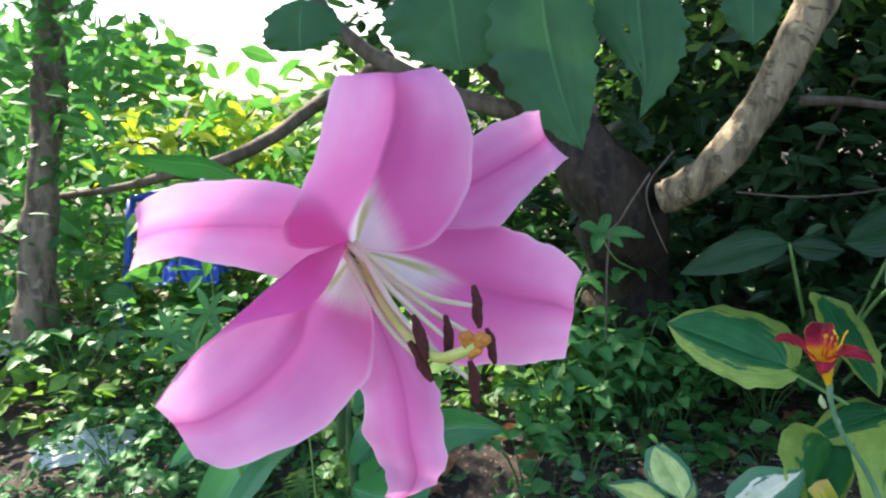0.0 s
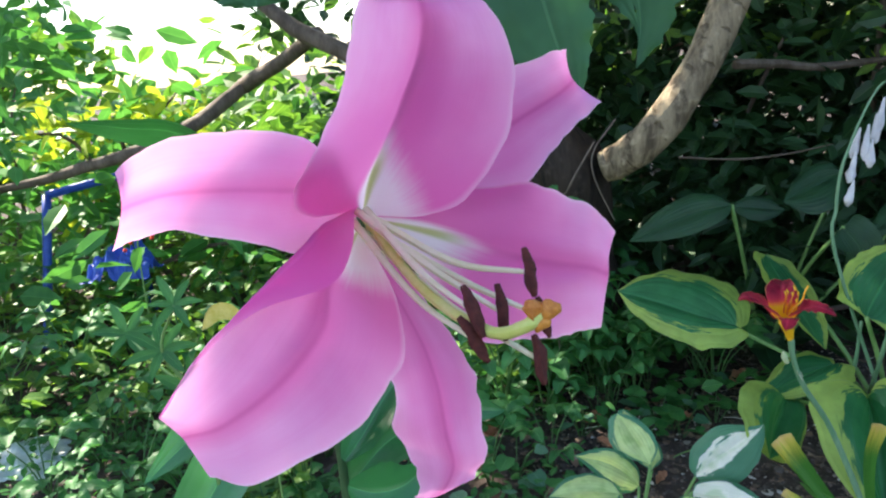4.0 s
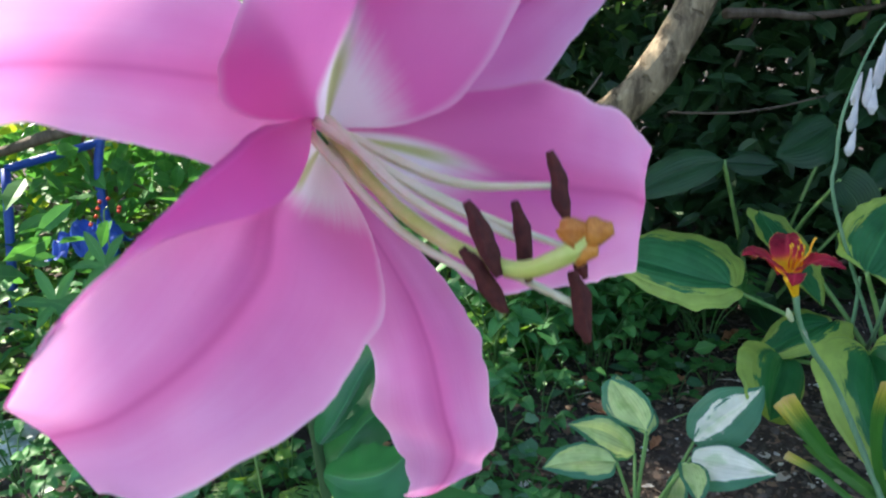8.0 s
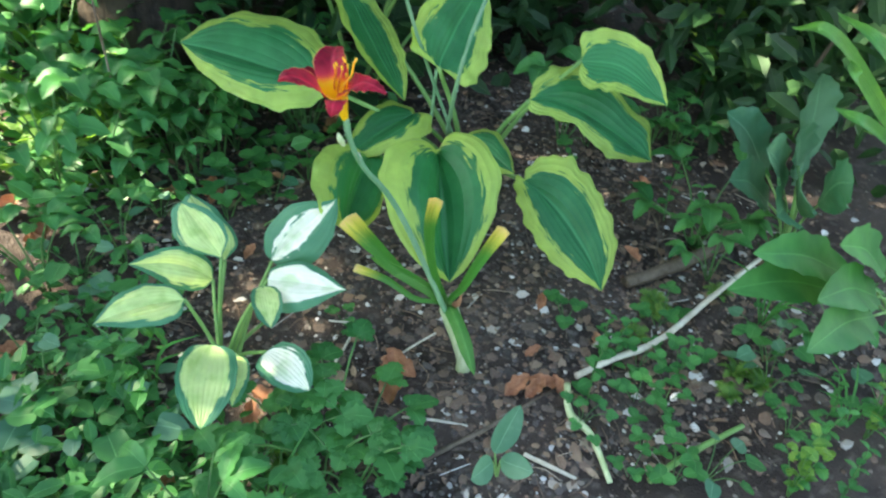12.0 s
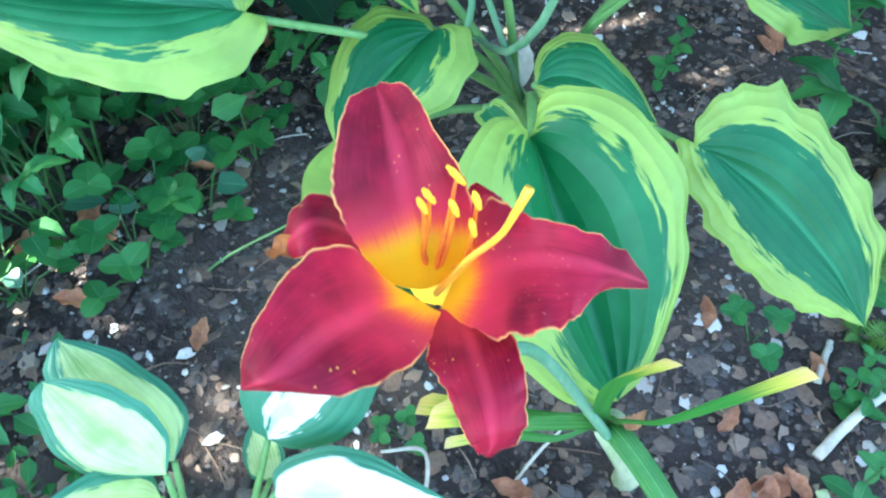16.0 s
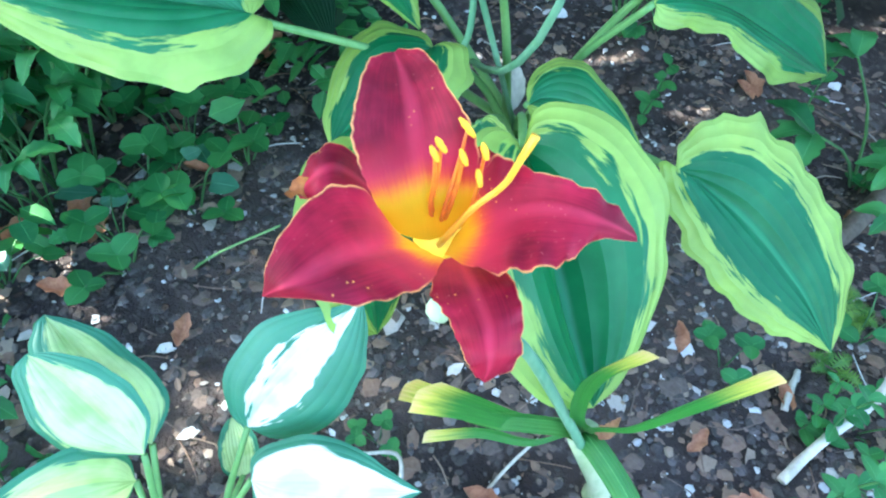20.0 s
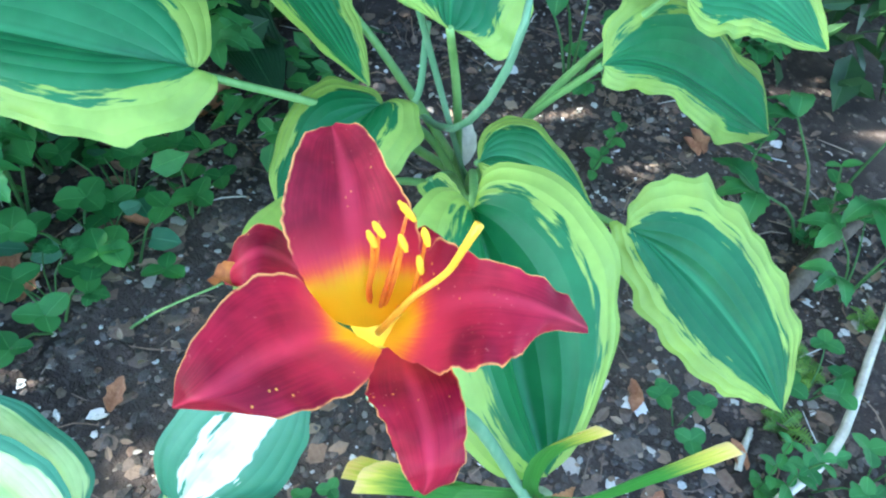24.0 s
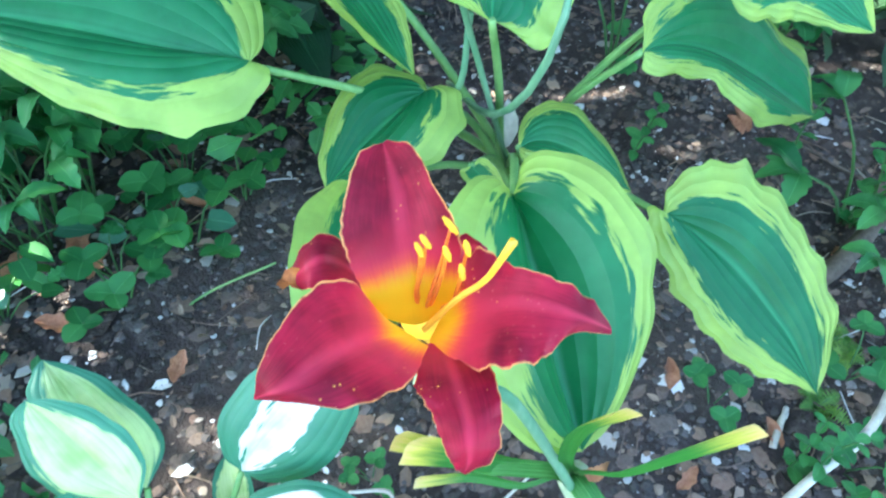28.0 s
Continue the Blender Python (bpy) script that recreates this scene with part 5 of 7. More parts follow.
    place(5, (0.6032, 1.1966, 0.2013), loft_leaf("leaf",
        [(0.6032, 1.197, 0.2013), (0.5675, 1.183, 0.2367), (0.517, 1.144, 0.2705), (0.4768, 1.097, 0.2827), (0.4553, 1.054, 0.2748), (0.4498, 1.024, 0.2562), (0.4612, 1.011, 0.2297), (0.491, 1.018, 0.1963)],
        [(0.6032, 1.197, 0.2013), (0.5815, 1.165, 0.203), (0.562, 1.136, 0.2037), (0.5436, 1.109, 0.2045), (0.527, 1.083, 0.2044), (0.5129, 1.06, 0.2028), (0.501, 1.038, 0.1997), (0.491, 1.018, 0.1963)],
        [(0.6032, 1.197, 0.2013), (0.6314, 1.218, 0.1826), (0.6392, 1.205, 0.161), (0.6229, 1.167, 0.1493), (0.5943, 1.12, 0.147), (0.5601, 1.076, 0.1545), (0.5248, 1.041, 0.1712), (0.491, 1.018, 0.1963)],
        HOSTA_GOLD, plant, arch=0.2, ribs=8, rib=0.014, ripple=0.02, waves=4, seed=9.5))
    place(6, (0.7463, 1.1303, 0.2178), loft_leaf("leaf",
        [(0.7463, 1.13, 0.2178), (0.7674, 1.152, 0.2228), (0.7999, 1.158, 0.2286), (0.823, 1.137, 0.2312), (0.8203, 1.096, 0.228), (0.8087, 1.056, 0.2235), (0.7923, 1.022, 0.2185)],
        [(0.7463, 1.13, 0.2178), (0.7645, 1.126, 0.2206), (0.7775, 1.112, 0.2219), (0.7858, 1.089, 0.2218), (0.7891, 1.066, 0.2208), (0.7918, 1.042, 0.2198), (0.7923, 1.022, 0.2185)],
        [(0.7463, 1.13, 0.2178), (0.7405, 1.115, 0.2159), (0.7493, 1.097, 0.2161), (0.7592, 1.072, 0.2162), (0.7661, 1.049, 0.2159), (0.7764, 1.03, 0.2164), (0.7923, 1.022, 0.2185)],
        HOSTA_GOLD, plant, arch=0.18, ribs=7, ripple=0.03, waves=4, seed=11.2))
    # smaller and hidden ones behind
    rows = [
        ((0.67, 1.441, 0.401), (0.67, 1.308, 0.342), (0.682, 1.218, 0.281), 0.056, (0.3, -0.8, 0.5), 0.08, 0.05),
        ((0.708, 1.145, 0.369), (0.759, 1.186, 0.409), (0.845, 1.249, 0.461), 0.070, (0.0, -0.85, 0.5), 0.10, 0.06),
        ((0.952, 1.091, 0.362), (1.012, 1.052, 0.357), (1.059, 0.98, 0.31), 0.055, (-0.3, -0.6, 0.7), 0.10, 0.06),
        ((0.693, 1.139, 0.217), (0.692, 1.117, 0.216), (0.695, 1.083, 0.208), 0.016, (-0.2, -0.6, 0.8), 0.10, 0.03),
    ]
    for k, (a, m, b, half, face, lobe, ripple) in enumerate(rows):
        blade = leaf("leaf", [a, m, b], half, face, HOSTA_GOLD, plant, kind="heart", cup=0.15, ripple=ripple, waves=5, lobe=lobe, fold=0.12, seed=k * 1.7 + 1, rows=44, cols=23)
        place(k + 7, a, blade)
    return plant


def make_shaded_hosta():
    # blades below use the green darkened for shade
    plant = thing("hosta_plant", "plain green hosta, coloured dark for its deep shade", "hosta", "hostas")
    crown = np.array((0.75, 1.62, 0.07))
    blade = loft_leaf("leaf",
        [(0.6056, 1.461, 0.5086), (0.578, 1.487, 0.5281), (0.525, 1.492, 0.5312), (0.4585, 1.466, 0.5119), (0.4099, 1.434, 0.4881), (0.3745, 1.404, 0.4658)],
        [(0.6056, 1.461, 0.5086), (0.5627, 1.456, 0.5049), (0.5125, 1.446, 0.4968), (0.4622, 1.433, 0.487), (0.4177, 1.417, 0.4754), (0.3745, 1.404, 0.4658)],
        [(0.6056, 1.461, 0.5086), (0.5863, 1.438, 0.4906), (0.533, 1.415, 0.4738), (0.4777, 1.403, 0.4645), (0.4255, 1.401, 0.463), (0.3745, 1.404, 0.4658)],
        HOSTA_SHADED, plant, arch=0.2, ribs=7, rib=0.03, ripple=0.02, waves=3, seed=2.0, rows=32, cols=21)
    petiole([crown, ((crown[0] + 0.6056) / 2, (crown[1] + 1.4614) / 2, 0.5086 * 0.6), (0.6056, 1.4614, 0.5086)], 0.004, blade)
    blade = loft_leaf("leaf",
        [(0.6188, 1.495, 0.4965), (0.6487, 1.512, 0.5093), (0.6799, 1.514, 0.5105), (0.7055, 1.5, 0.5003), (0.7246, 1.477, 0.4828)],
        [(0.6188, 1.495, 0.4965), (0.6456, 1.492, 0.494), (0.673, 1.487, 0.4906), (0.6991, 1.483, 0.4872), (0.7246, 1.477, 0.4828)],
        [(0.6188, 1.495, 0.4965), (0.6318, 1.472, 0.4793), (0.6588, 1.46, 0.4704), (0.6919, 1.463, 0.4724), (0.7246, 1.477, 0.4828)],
        HOSTA_SHADED, plant, arch=0.2, ribs=7, rib=0.03, ripple=0.02, waves=3, seed=3.3, rows=32, cols=21)
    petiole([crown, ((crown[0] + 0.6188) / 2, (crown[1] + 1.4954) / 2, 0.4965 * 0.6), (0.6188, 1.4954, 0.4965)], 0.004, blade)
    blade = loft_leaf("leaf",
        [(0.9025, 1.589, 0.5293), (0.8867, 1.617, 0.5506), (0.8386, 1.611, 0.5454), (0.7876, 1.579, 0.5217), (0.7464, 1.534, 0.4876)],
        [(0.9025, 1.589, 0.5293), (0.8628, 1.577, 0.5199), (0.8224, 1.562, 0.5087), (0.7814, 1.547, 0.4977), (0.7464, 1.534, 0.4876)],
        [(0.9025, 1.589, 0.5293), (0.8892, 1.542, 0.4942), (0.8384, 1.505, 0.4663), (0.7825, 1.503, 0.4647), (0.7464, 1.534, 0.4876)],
        HOSTA_SHADED, plant, arch=0.2, ribs=7, rib=0.03, ripple=0.02, waves=3, seed=4.6, rows=32, cols=21)
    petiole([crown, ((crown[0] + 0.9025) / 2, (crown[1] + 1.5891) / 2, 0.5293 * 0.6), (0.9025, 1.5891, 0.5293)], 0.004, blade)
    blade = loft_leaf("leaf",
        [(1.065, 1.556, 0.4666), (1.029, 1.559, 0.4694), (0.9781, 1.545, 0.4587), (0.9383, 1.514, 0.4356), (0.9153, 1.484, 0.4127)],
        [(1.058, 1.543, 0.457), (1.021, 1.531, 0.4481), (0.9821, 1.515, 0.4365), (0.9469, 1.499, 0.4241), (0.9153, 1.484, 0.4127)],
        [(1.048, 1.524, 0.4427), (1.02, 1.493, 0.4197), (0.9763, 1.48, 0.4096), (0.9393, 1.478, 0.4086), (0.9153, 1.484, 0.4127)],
        HOSTA_SHADED, plant, arch=0.2, ribs=7, rib=0.03, ripple=0.02, waves=3, seed=5.9, rows=32, cols=21)
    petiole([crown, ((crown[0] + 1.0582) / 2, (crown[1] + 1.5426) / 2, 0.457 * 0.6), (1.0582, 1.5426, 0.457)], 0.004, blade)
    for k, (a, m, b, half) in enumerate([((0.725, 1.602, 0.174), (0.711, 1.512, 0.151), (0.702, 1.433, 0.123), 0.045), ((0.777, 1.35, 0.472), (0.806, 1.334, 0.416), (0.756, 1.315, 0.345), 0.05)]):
        blade = leaf("leaf", [a, m, b], half, (0.0, -0.7, 0.7), HOSTA_SHADED, plant, kind="heart", cup=0.15, ripple=0.04, lobe=0.1, fold=0.1, seed=k * 1.3 + 2, rows=24, cols=15)
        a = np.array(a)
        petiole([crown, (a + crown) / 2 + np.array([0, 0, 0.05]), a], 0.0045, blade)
    return plant


def make_cream_hosta():
    plant = thing("hosta_plant", "small hosta with cream-centred green-edged leaves", "hosta", "hostas")
    crown = np.array((0.275, 0.989, 0.01))
    def place(k, a, blade):
        a, c = np.array(a), crown + np.array([0.012 * math.cos(k), 0.012 * math.sin(k), 0])
        petiole([c, (a + c) / 2 + np.array([0, 0, 0.015]), a], 0.003, blade)

    place(0, (0.3751, 1.0221, 0.1734), loft_leaf("leaf",
        [(0.3751, 1.022, 0.1734), (0.3694, 1.036, 0.1828), (0.3771, 1.05, 0.2044), (0.3966, 1.054, 0.2272), (0.4208, 1.05, 0.2445), (0.4446, 1.037, 0.2522), (0.4626, 1.024, 0.2547), (0.48, 1.015, 0.2612)],
        [(0.3751, 1.022, 0.1734), (0.3901, 1.024, 0.1887), (0.4066, 1.023, 0.2027), (0.4222, 1.021, 0.2153), (0.4374, 1.02, 0.2274), (0.4525, 1.018, 0.2396), (0.467, 1.016, 0.2508), (0.48, 1.015, 0.2612)],
        [(0.3751, 1.022, 0.1734), (0.387, 1.005, 0.1658), (0.4125, 0.9881, 0.1714), (0.438, 0.9838, 0.1901), (0.4574, 0.9874, 0.2116), (0.469, 0.995, 0.2301), (0.4764, 1.005, 0.248), (0.48, 1.015, 0.2612)],
        HOSTA_FLAME, plant, arch=0.16, ribs=6, rib=0.014, ripple=0.02, waves=3, seed=1.0, rows=36, cols=21))
    place(1, (0.3576, 0.9854, 0.1724), loft_leaf("leaf",
        [(0.3576, 0.9854, 0.1724), (0.3679, 0.9974, 0.181), (0.3945, 0.9882, 0.1909), (0.4161, 0.9693, 0.1954), (0.4304, 0.9435, 0.1942), (0.4386, 0.9203, 0.191), (0.4465, 0.8998, 0.1883)],
        [(0.3576, 0.9854, 0.1724), (0.373, 0.9717, 0.1755), (0.3897, 0.9569, 0.1789), (0.406, 0.9419, 0.182), (0.4201, 0.9273, 0.1843), (0.4343, 0.9121, 0.1863), (0.4465, 0.8998, 0.1883)],
        [(0.3576, 0.9854, 0.1724), (0.3477, 0.9635, 0.1608), (0.3537, 0.9374, 0.1556), (0.3713, 0.9186, 0.1581), (0.3991, 0.9081, 0.1682), (0.4239, 0.9049, 0.1791), (0.4465, 0.8998, 0.1883)],
        HOSTA_WHITE, plant, arch=0.16, ribs=6, rib=0.014, ripple=0.02, waves=3, seed=2.9, rows=36, cols=21))
    place(2, (0.3068, 1.0378, 0.1921), loft_leaf("leaf",
        [(0.3068, 1.038, 0.1921), (0.2817, 1.057, 0.1922), (0.2615, 1.077, 0.1947), (0.2551, 1.097, 0.2053), (0.2572, 1.116, 0.2199), (0.2634, 1.128, 0.2318), (0.2764, 1.129, 0.239)],
        [(0.3068, 1.038, 0.1921), (0.3026, 1.053, 0.2004), (0.298, 1.068, 0.2083), (0.2927, 1.083, 0.2162), (0.2874, 1.099, 0.2241), (0.2822, 1.114, 0.232), (0.2764, 1.129, 0.239)],
        [(0.3068, 1.038, 0.1921), (0.3213, 1.048, 0.2072), (0.3245, 1.063, 0.2192), (0.3195, 1.082, 0.2297), (0.309, 1.1, 0.2367), (0.2926, 1.118, 0.2399), (0.2764, 1.129, 0.239)],
        HOSTA_CREAM, plant, arch=0.16, ribs=6, rib=0.014, ripple=0.02, waves=3, seed=4.8, rows=36, cols=21))
    place(3, (0.3131, 1.0527, 0.1724), loft_leaf("leaf",
        [(0.3131, 1.053, 0.1724), (0.294, 1.067, 0.182), (0.2814, 1.095, 0.1974), (0.2752, 1.124, 0.212), (0.2764, 1.146, 0.2218), (0.2866, 1.159, 0.2262), (0.2954, 1.164, 0.2271)],
        [(0.3131, 1.053, 0.1724), (0.3116, 1.073, 0.1819), (0.3095, 1.091, 0.1911), (0.3065, 1.109, 0.1996), (0.3028, 1.129, 0.2095), (0.2991, 1.146, 0.2183), (0.2954, 1.164, 0.2271)],
        [(0.3131, 1.053, 0.1724), (0.3336, 1.068, 0.1761), (0.341, 1.087, 0.1838), (0.3348, 1.111, 0.196), (0.3259, 1.134, 0.208), (0.3109, 1.152, 0.2191), (0.2954, 1.164, 0.2271)],
        HOSTA_CREAM, plant, arch=0.16, ribs=6, rib=0.014, ripple=0.02, waves=3, seed=6.7, rows=36, cols=21))
    place(4, (0.2901, 1.0469, 0.1482), loft_leaf("leaf",
        [(0.2901, 1.047, 0.1482), (0.2735, 1.037, 0.1435), (0.2487, 1.032, 0.1539), (0.2263, 1.032, 0.1721), (0.2076, 1.037, 0.1948), (0.1847, 1.041, 0.219)],
        [(0.2901, 1.047, 0.1482), (0.2721, 1.051, 0.1686), (0.2514, 1.052, 0.1859), (0.2301, 1.05, 0.199), (0.2075, 1.046, 0.2088), (0.1847, 1.041, 0.219)],
        [(0.2901, 1.047, 0.1482), (0.2947, 1.06, 0.1662), (0.2774, 1.068, 0.1932), (0.2508, 1.066, 0.2104), (0.2163, 1.055, 0.2189), (0.1847, 1.041, 0.219)],
        HOSTA_CREAM, plant, arch=0.16, ribs=6, rib=0.014, ripple=0.02, waves=3, seed=8.6, rows=36, cols=21))
    place(5, (0.2412, 0.973, 0.1896), loft_leaf("leaf",
        [(0.2412, 0.973, 0.1896), (0.2305, 0.9505, 0.1833), (0.2063, 0.9403, 0.1852), (0.1795, 0.9406, 0.192), (0.1547, 0.9437, 0.1994), (0.1279, 0.9511, 0.2089)],
        [(0.2412, 0.973, 0.1896), (0.2159, 0.972, 0.1954), (0.1921, 0.9692, 0.2002), (0.1687, 0.9641, 0.204), (0.1482, 0.9586, 0.2069), (0.1279, 0.9511, 0.2089)],
        [(0.2412, 0.973, 0.1896), (0.232, 0.9931, 0.1998), (0.2103, 1, 0.208), (0.1843, 0.9972, 0.2133), (0.1567, 0.9839, 0.2148), (0.1279, 0.9511, 0.2089)],
        HOSTA_CREAM, plant, arch=0.16, ribs=6, rib=0.014, ripple=0.02, waves=3, seed=10.5, rows=36, cols=21))
    rows = [
        ((0.255, 0.885, 0.178), (0.213, 0.765, 0.172), 0.036, 0),
        ((0.282, 0.875, 0.155), (0.255, 0.792, 0.16), 0.018, 0),
        ((0.347, 0.968, 0.176), (0.336, 0.9, 0.161), 0.021, 0),
        ((0.322, 0.885, 0.135), (0.353, 0.8, 0.13), 0.031, 1),
        ((0.357, 1.057, 0.024), (0.374, 1.093, 0.067), 0.018, 0),
    ]
    for k, (a, b, half, white) in enumerate(rows):
        m = (np.array(a) + np.array(b)) / 2 + np.array([0, -0.004, 0.009])
        blade = leaf("leaf", [a, m, b], half, (0.0, -0.55, 0.85), HOSTA_WHITE if white else HOSTA_CREAM, plant, kind="oval", cup=0.12, ripple=0.03, lobe=0.05, fold=0.15, seed=k * 1.9 + 1, rows=26, cols=15)
        place(k + 6, a, blade)
    return plant


make_gold_hosta()
make_shaded_hosta()
make_cream_hosta()


# ---- leaves hanging in front of the tree ----
def make_hanging_twig():
    twig = thing("tree_branch", "twig with large coarse-toothed green leaves hanging down", "branch")
    stalk("twig", [(-0.148, 0.44, 0.989), (-0.011, 0.464, 0.979), (0.134, 0.497, 0.963), (0.345, 0.667, 1.013)], [0.003, 0.0035, 0.004, 0.005], TWIG, twig, n=16)
    # each blade as edge, midrib, edge
    loft_leaf("leaf",
        [(0.0167, 0.4906, 0.9571), (-0.0128, 0.4881, 0.9408), (-0.0284, 0.4845, 0.917), (-0.0253, 0.4827, 0.9046), (-0.0113, 0.4808, 0.8919), (0.0104, 0.4795, 0.8834), (0.0249, 0.4792, 0.8816)],
        [(0.0167, 0.4906, 0.9571), (0.018, 0.4885, 0.9433), (0.0193, 0.4864, 0.9294), (0.0207, 0.4843, 0.9155), (0.022, 0.4822, 0.9014), (0.0234, 0.4806, 0.8908), (0.0249, 0.4792, 0.8816)],
        [(0.0167, 0.4906, 0.9571), (0.0451, 0.4884, 0.9425), (0.0581, 0.4847, 0.9178), (0.057, 0.4823, 0.9021), (0.0508, 0.4805, 0.89), (0.0378, 0.4795, 0.8833), (0.0249, 0.4792, 0.8816)],
        TOOTHED, twig, arch=0.10, ribs=6, rib=0.02, ripple=0.05, waves=5, seed=1.3, tooth=0.03)
    loft_leaf("leaf",
        [(0.076, 0.4585, 0.9431), (0.0519, 0.4561, 0.9276), (0.0436, 0.4523, 0.9018), (0.0455, 0.4498, 0.8852), (0.0535, 0.447, 0.8667), (0.0702, 0.4442, 0.8478), (0.0888, 0.442, 0.8331), (0.1008, 0.4411, 0.8273)],
        [(0.076, 0.4585, 0.9431), (0.0782, 0.4555, 0.9236), (0.0801, 0.4526, 0.9039), (0.0831, 0.4501, 0.8874), (0.0869, 0.4476, 0.8707), (0.091, 0.4453, 0.8556), (0.0959, 0.443, 0.8403), (0.1008, 0.4411, 0.8273)],
        [(0.076, 0.4585, 0.9431), (0.0994, 0.4569, 0.9326), (0.1098, 0.4539, 0.9128), (0.1115, 0.4505, 0.8898), (0.1105, 0.4475, 0.87), (0.1082, 0.445, 0.8534), (0.1045, 0.4428, 0.8384), (0.1008, 0.4411, 0.8273)],
        TOOTHED, twig, arch=0.10, ribs=6, rib=0.02, ripple=0.05, waves=5, seed=2.3, tooth=0.03)
    loft_leaf("leaf",
        [(0.1404, 0.4777, 0.9378), (0.1209, 0.4762, 0.9283), (0.111, 0.4732, 0.9082), (0.1204, 0.4709, 0.8925), (0.1309, 0.4688, 0.8783), (0.1404, 0.4671, 0.8676), (0.1413, 0.4653, 0.8554), (0.1394, 0.4634, 0.8425)],
        [(0.1404, 0.4777, 0.9378), (0.1403, 0.4756, 0.9243), (0.1408, 0.4736, 0.9107), (0.1417, 0.4713, 0.8952), (0.1434, 0.4692, 0.8814), (0.1439, 0.4671, 0.8675), (0.1417, 0.4653, 0.8554), (0.1394, 0.4634, 0.8425)],
        [(0.1404, 0.4777, 0.9378), (0.1597, 0.4763, 0.9288), (0.1691, 0.4735, 0.9098), (0.1708, 0.4709, 0.8926), (0.1665, 0.4683, 0.8755), (0.1582, 0.466, 0.8602), (0.1474, 0.4645, 0.85), (0.1394, 0.4634, 0.8425)],
        TOOTHED, twig, arch=0.10, ribs=6, rib=0.02, ripple=0.05, waves=5, seed=3.3, tooth=0.03, holes=(512, 513, 540, 541, 569, 850, 878))
    loft_leaf("leaf",
        [(0.2177, 0.4973, 0.9351), (0.203, 0.4958, 0.925), (0.1975, 0.4934, 0.9092), (0.2068, 0.4912, 0.8947), (0.2179, 0.4897, 0.8846)],
        [(0.2177, 0.4973, 0.9351), (0.2177, 0.4952, 0.921), (0.2178, 0.493, 0.9068), (0.2179, 0.4911, 0.8943), (0.2179, 0.4897, 0.8846)],
        [(0.2177, 0.4973, 0.9351), (0.2306, 0.4956, 0.9241), (0.2362, 0.4932, 0.908), (0.2289, 0.4911, 0.894), (0.2179, 0.4897, 0.8846)],
        TOOTHED, twig, arch=0.10, ribs=6, rib=0.02, ripple=0.05, waves=5, seed=4.3, tooth=0.03)
    loft_leaf("leaf",
        [(-0.0895, 0.5079, 0.9391), (-0.1107, 0.5069, 0.9326), (-0.1201, 0.5045, 0.9165), (-0.1181, 0.503, 0.9065), (-0.1049, 0.5024, 0.9024), (-0.0935, 0.5023, 0.9021)],
        [(-0.0895, 0.5079, 0.9391), (-0.0912, 0.5062, 0.9283), (-0.0926, 0.5046, 0.9174), (-0.093, 0.5035, 0.9101), (-0.0933, 0.5029, 0.9057), (-0.0935, 0.5023, 0.9021)],
        [(-0.0895, 0.5079, 0.9391), (-0.069, 0.5067, 0.9313), (-0.0615, 0.5045, 0.9165), (-0.0645, 0.5035, 0.91), (-0.0762, 0.5026, 0.9041), (-0.0935, 0.5023, 0.9021)],
        TOOTHED, twig, arch=0.10, ribs=6, rib=0.02, ripple=0.05, waves=5, seed=5.3, tooth=0.03)
    return twig


make_hanging_twig()


# ---- herbs round the bed ----
def herb_field(name, label, count, area, size, mat, seed, height=(0.02, 0.10), clear=()):
    rng = np.random.default_rng(seed)
    spots = []
    x0, x1, y0, y1 = area
    while len(spots) < count:
        x, y = rng.uniform(x0, x1), rng.uniform(y0, y1)
        if noise.noise((x * 2.3, y * 2.3, seed)) < rng.uniform(-0.6, 0.3):
            continue
        if any((x - a) ** 2 + (y - b) ** 2 < r * r for a, b, r in clear):
            continue
        spots.append((x, y, ground_z(x, y) + rng.uniform(*height)))
    ob = leaf_cloud(name, spots, rng.uniform(0.6, 1.3, count) * size, rng, mat, droop=0.15, aspect=0.62, up=1.2)
    return tagged(ob, label, "ground plants", kind="stuff")


bare = [(0.62, 0.85, 0.28), (0.85, 0.9, 0.3), (0.45, 1.12, 0.2), (0.75, 1.15, 0.25), (0.3, 1.0, 0.12), (-0.06, 1.42, 0.12), (-0.08, 1.17, 0.1)]
herb_field("ground_herbs", "low green weeds covering the soil", 5200, (-1.1, 0.30, 0.55, 2.2), 0.026, HERB, 3, (0.005, 0.06), bare)
herb_field("ground_herbs", "low weeds with leaves coloured bright as sunlit", 4800, (-2.2, 0.25, 1.45, 3.6), 0.054, HERB_SUN, 5, (0.02, 0.15), bare)
herb_field("ground_herbs", "low cool green weeds under the tree", 1200, (0.05, 0.80, 1.38, 2.0), 0.042, HERB, 7, (0.01, 0.08), [(0.6, 1.25, 0.12), (0.44, 1.41, 0.09), (0.56, 1.52, 0.1), (0.30, 1.46, 0.07), (0.66, 1.6, 0.1)])


herb_field("ground_herbs", "low green weeds round the lily's foot", 2600, (-0.65, 0.16, 0.45, 1.05), 0.032, HERB, 9, (0.01, 0.11))


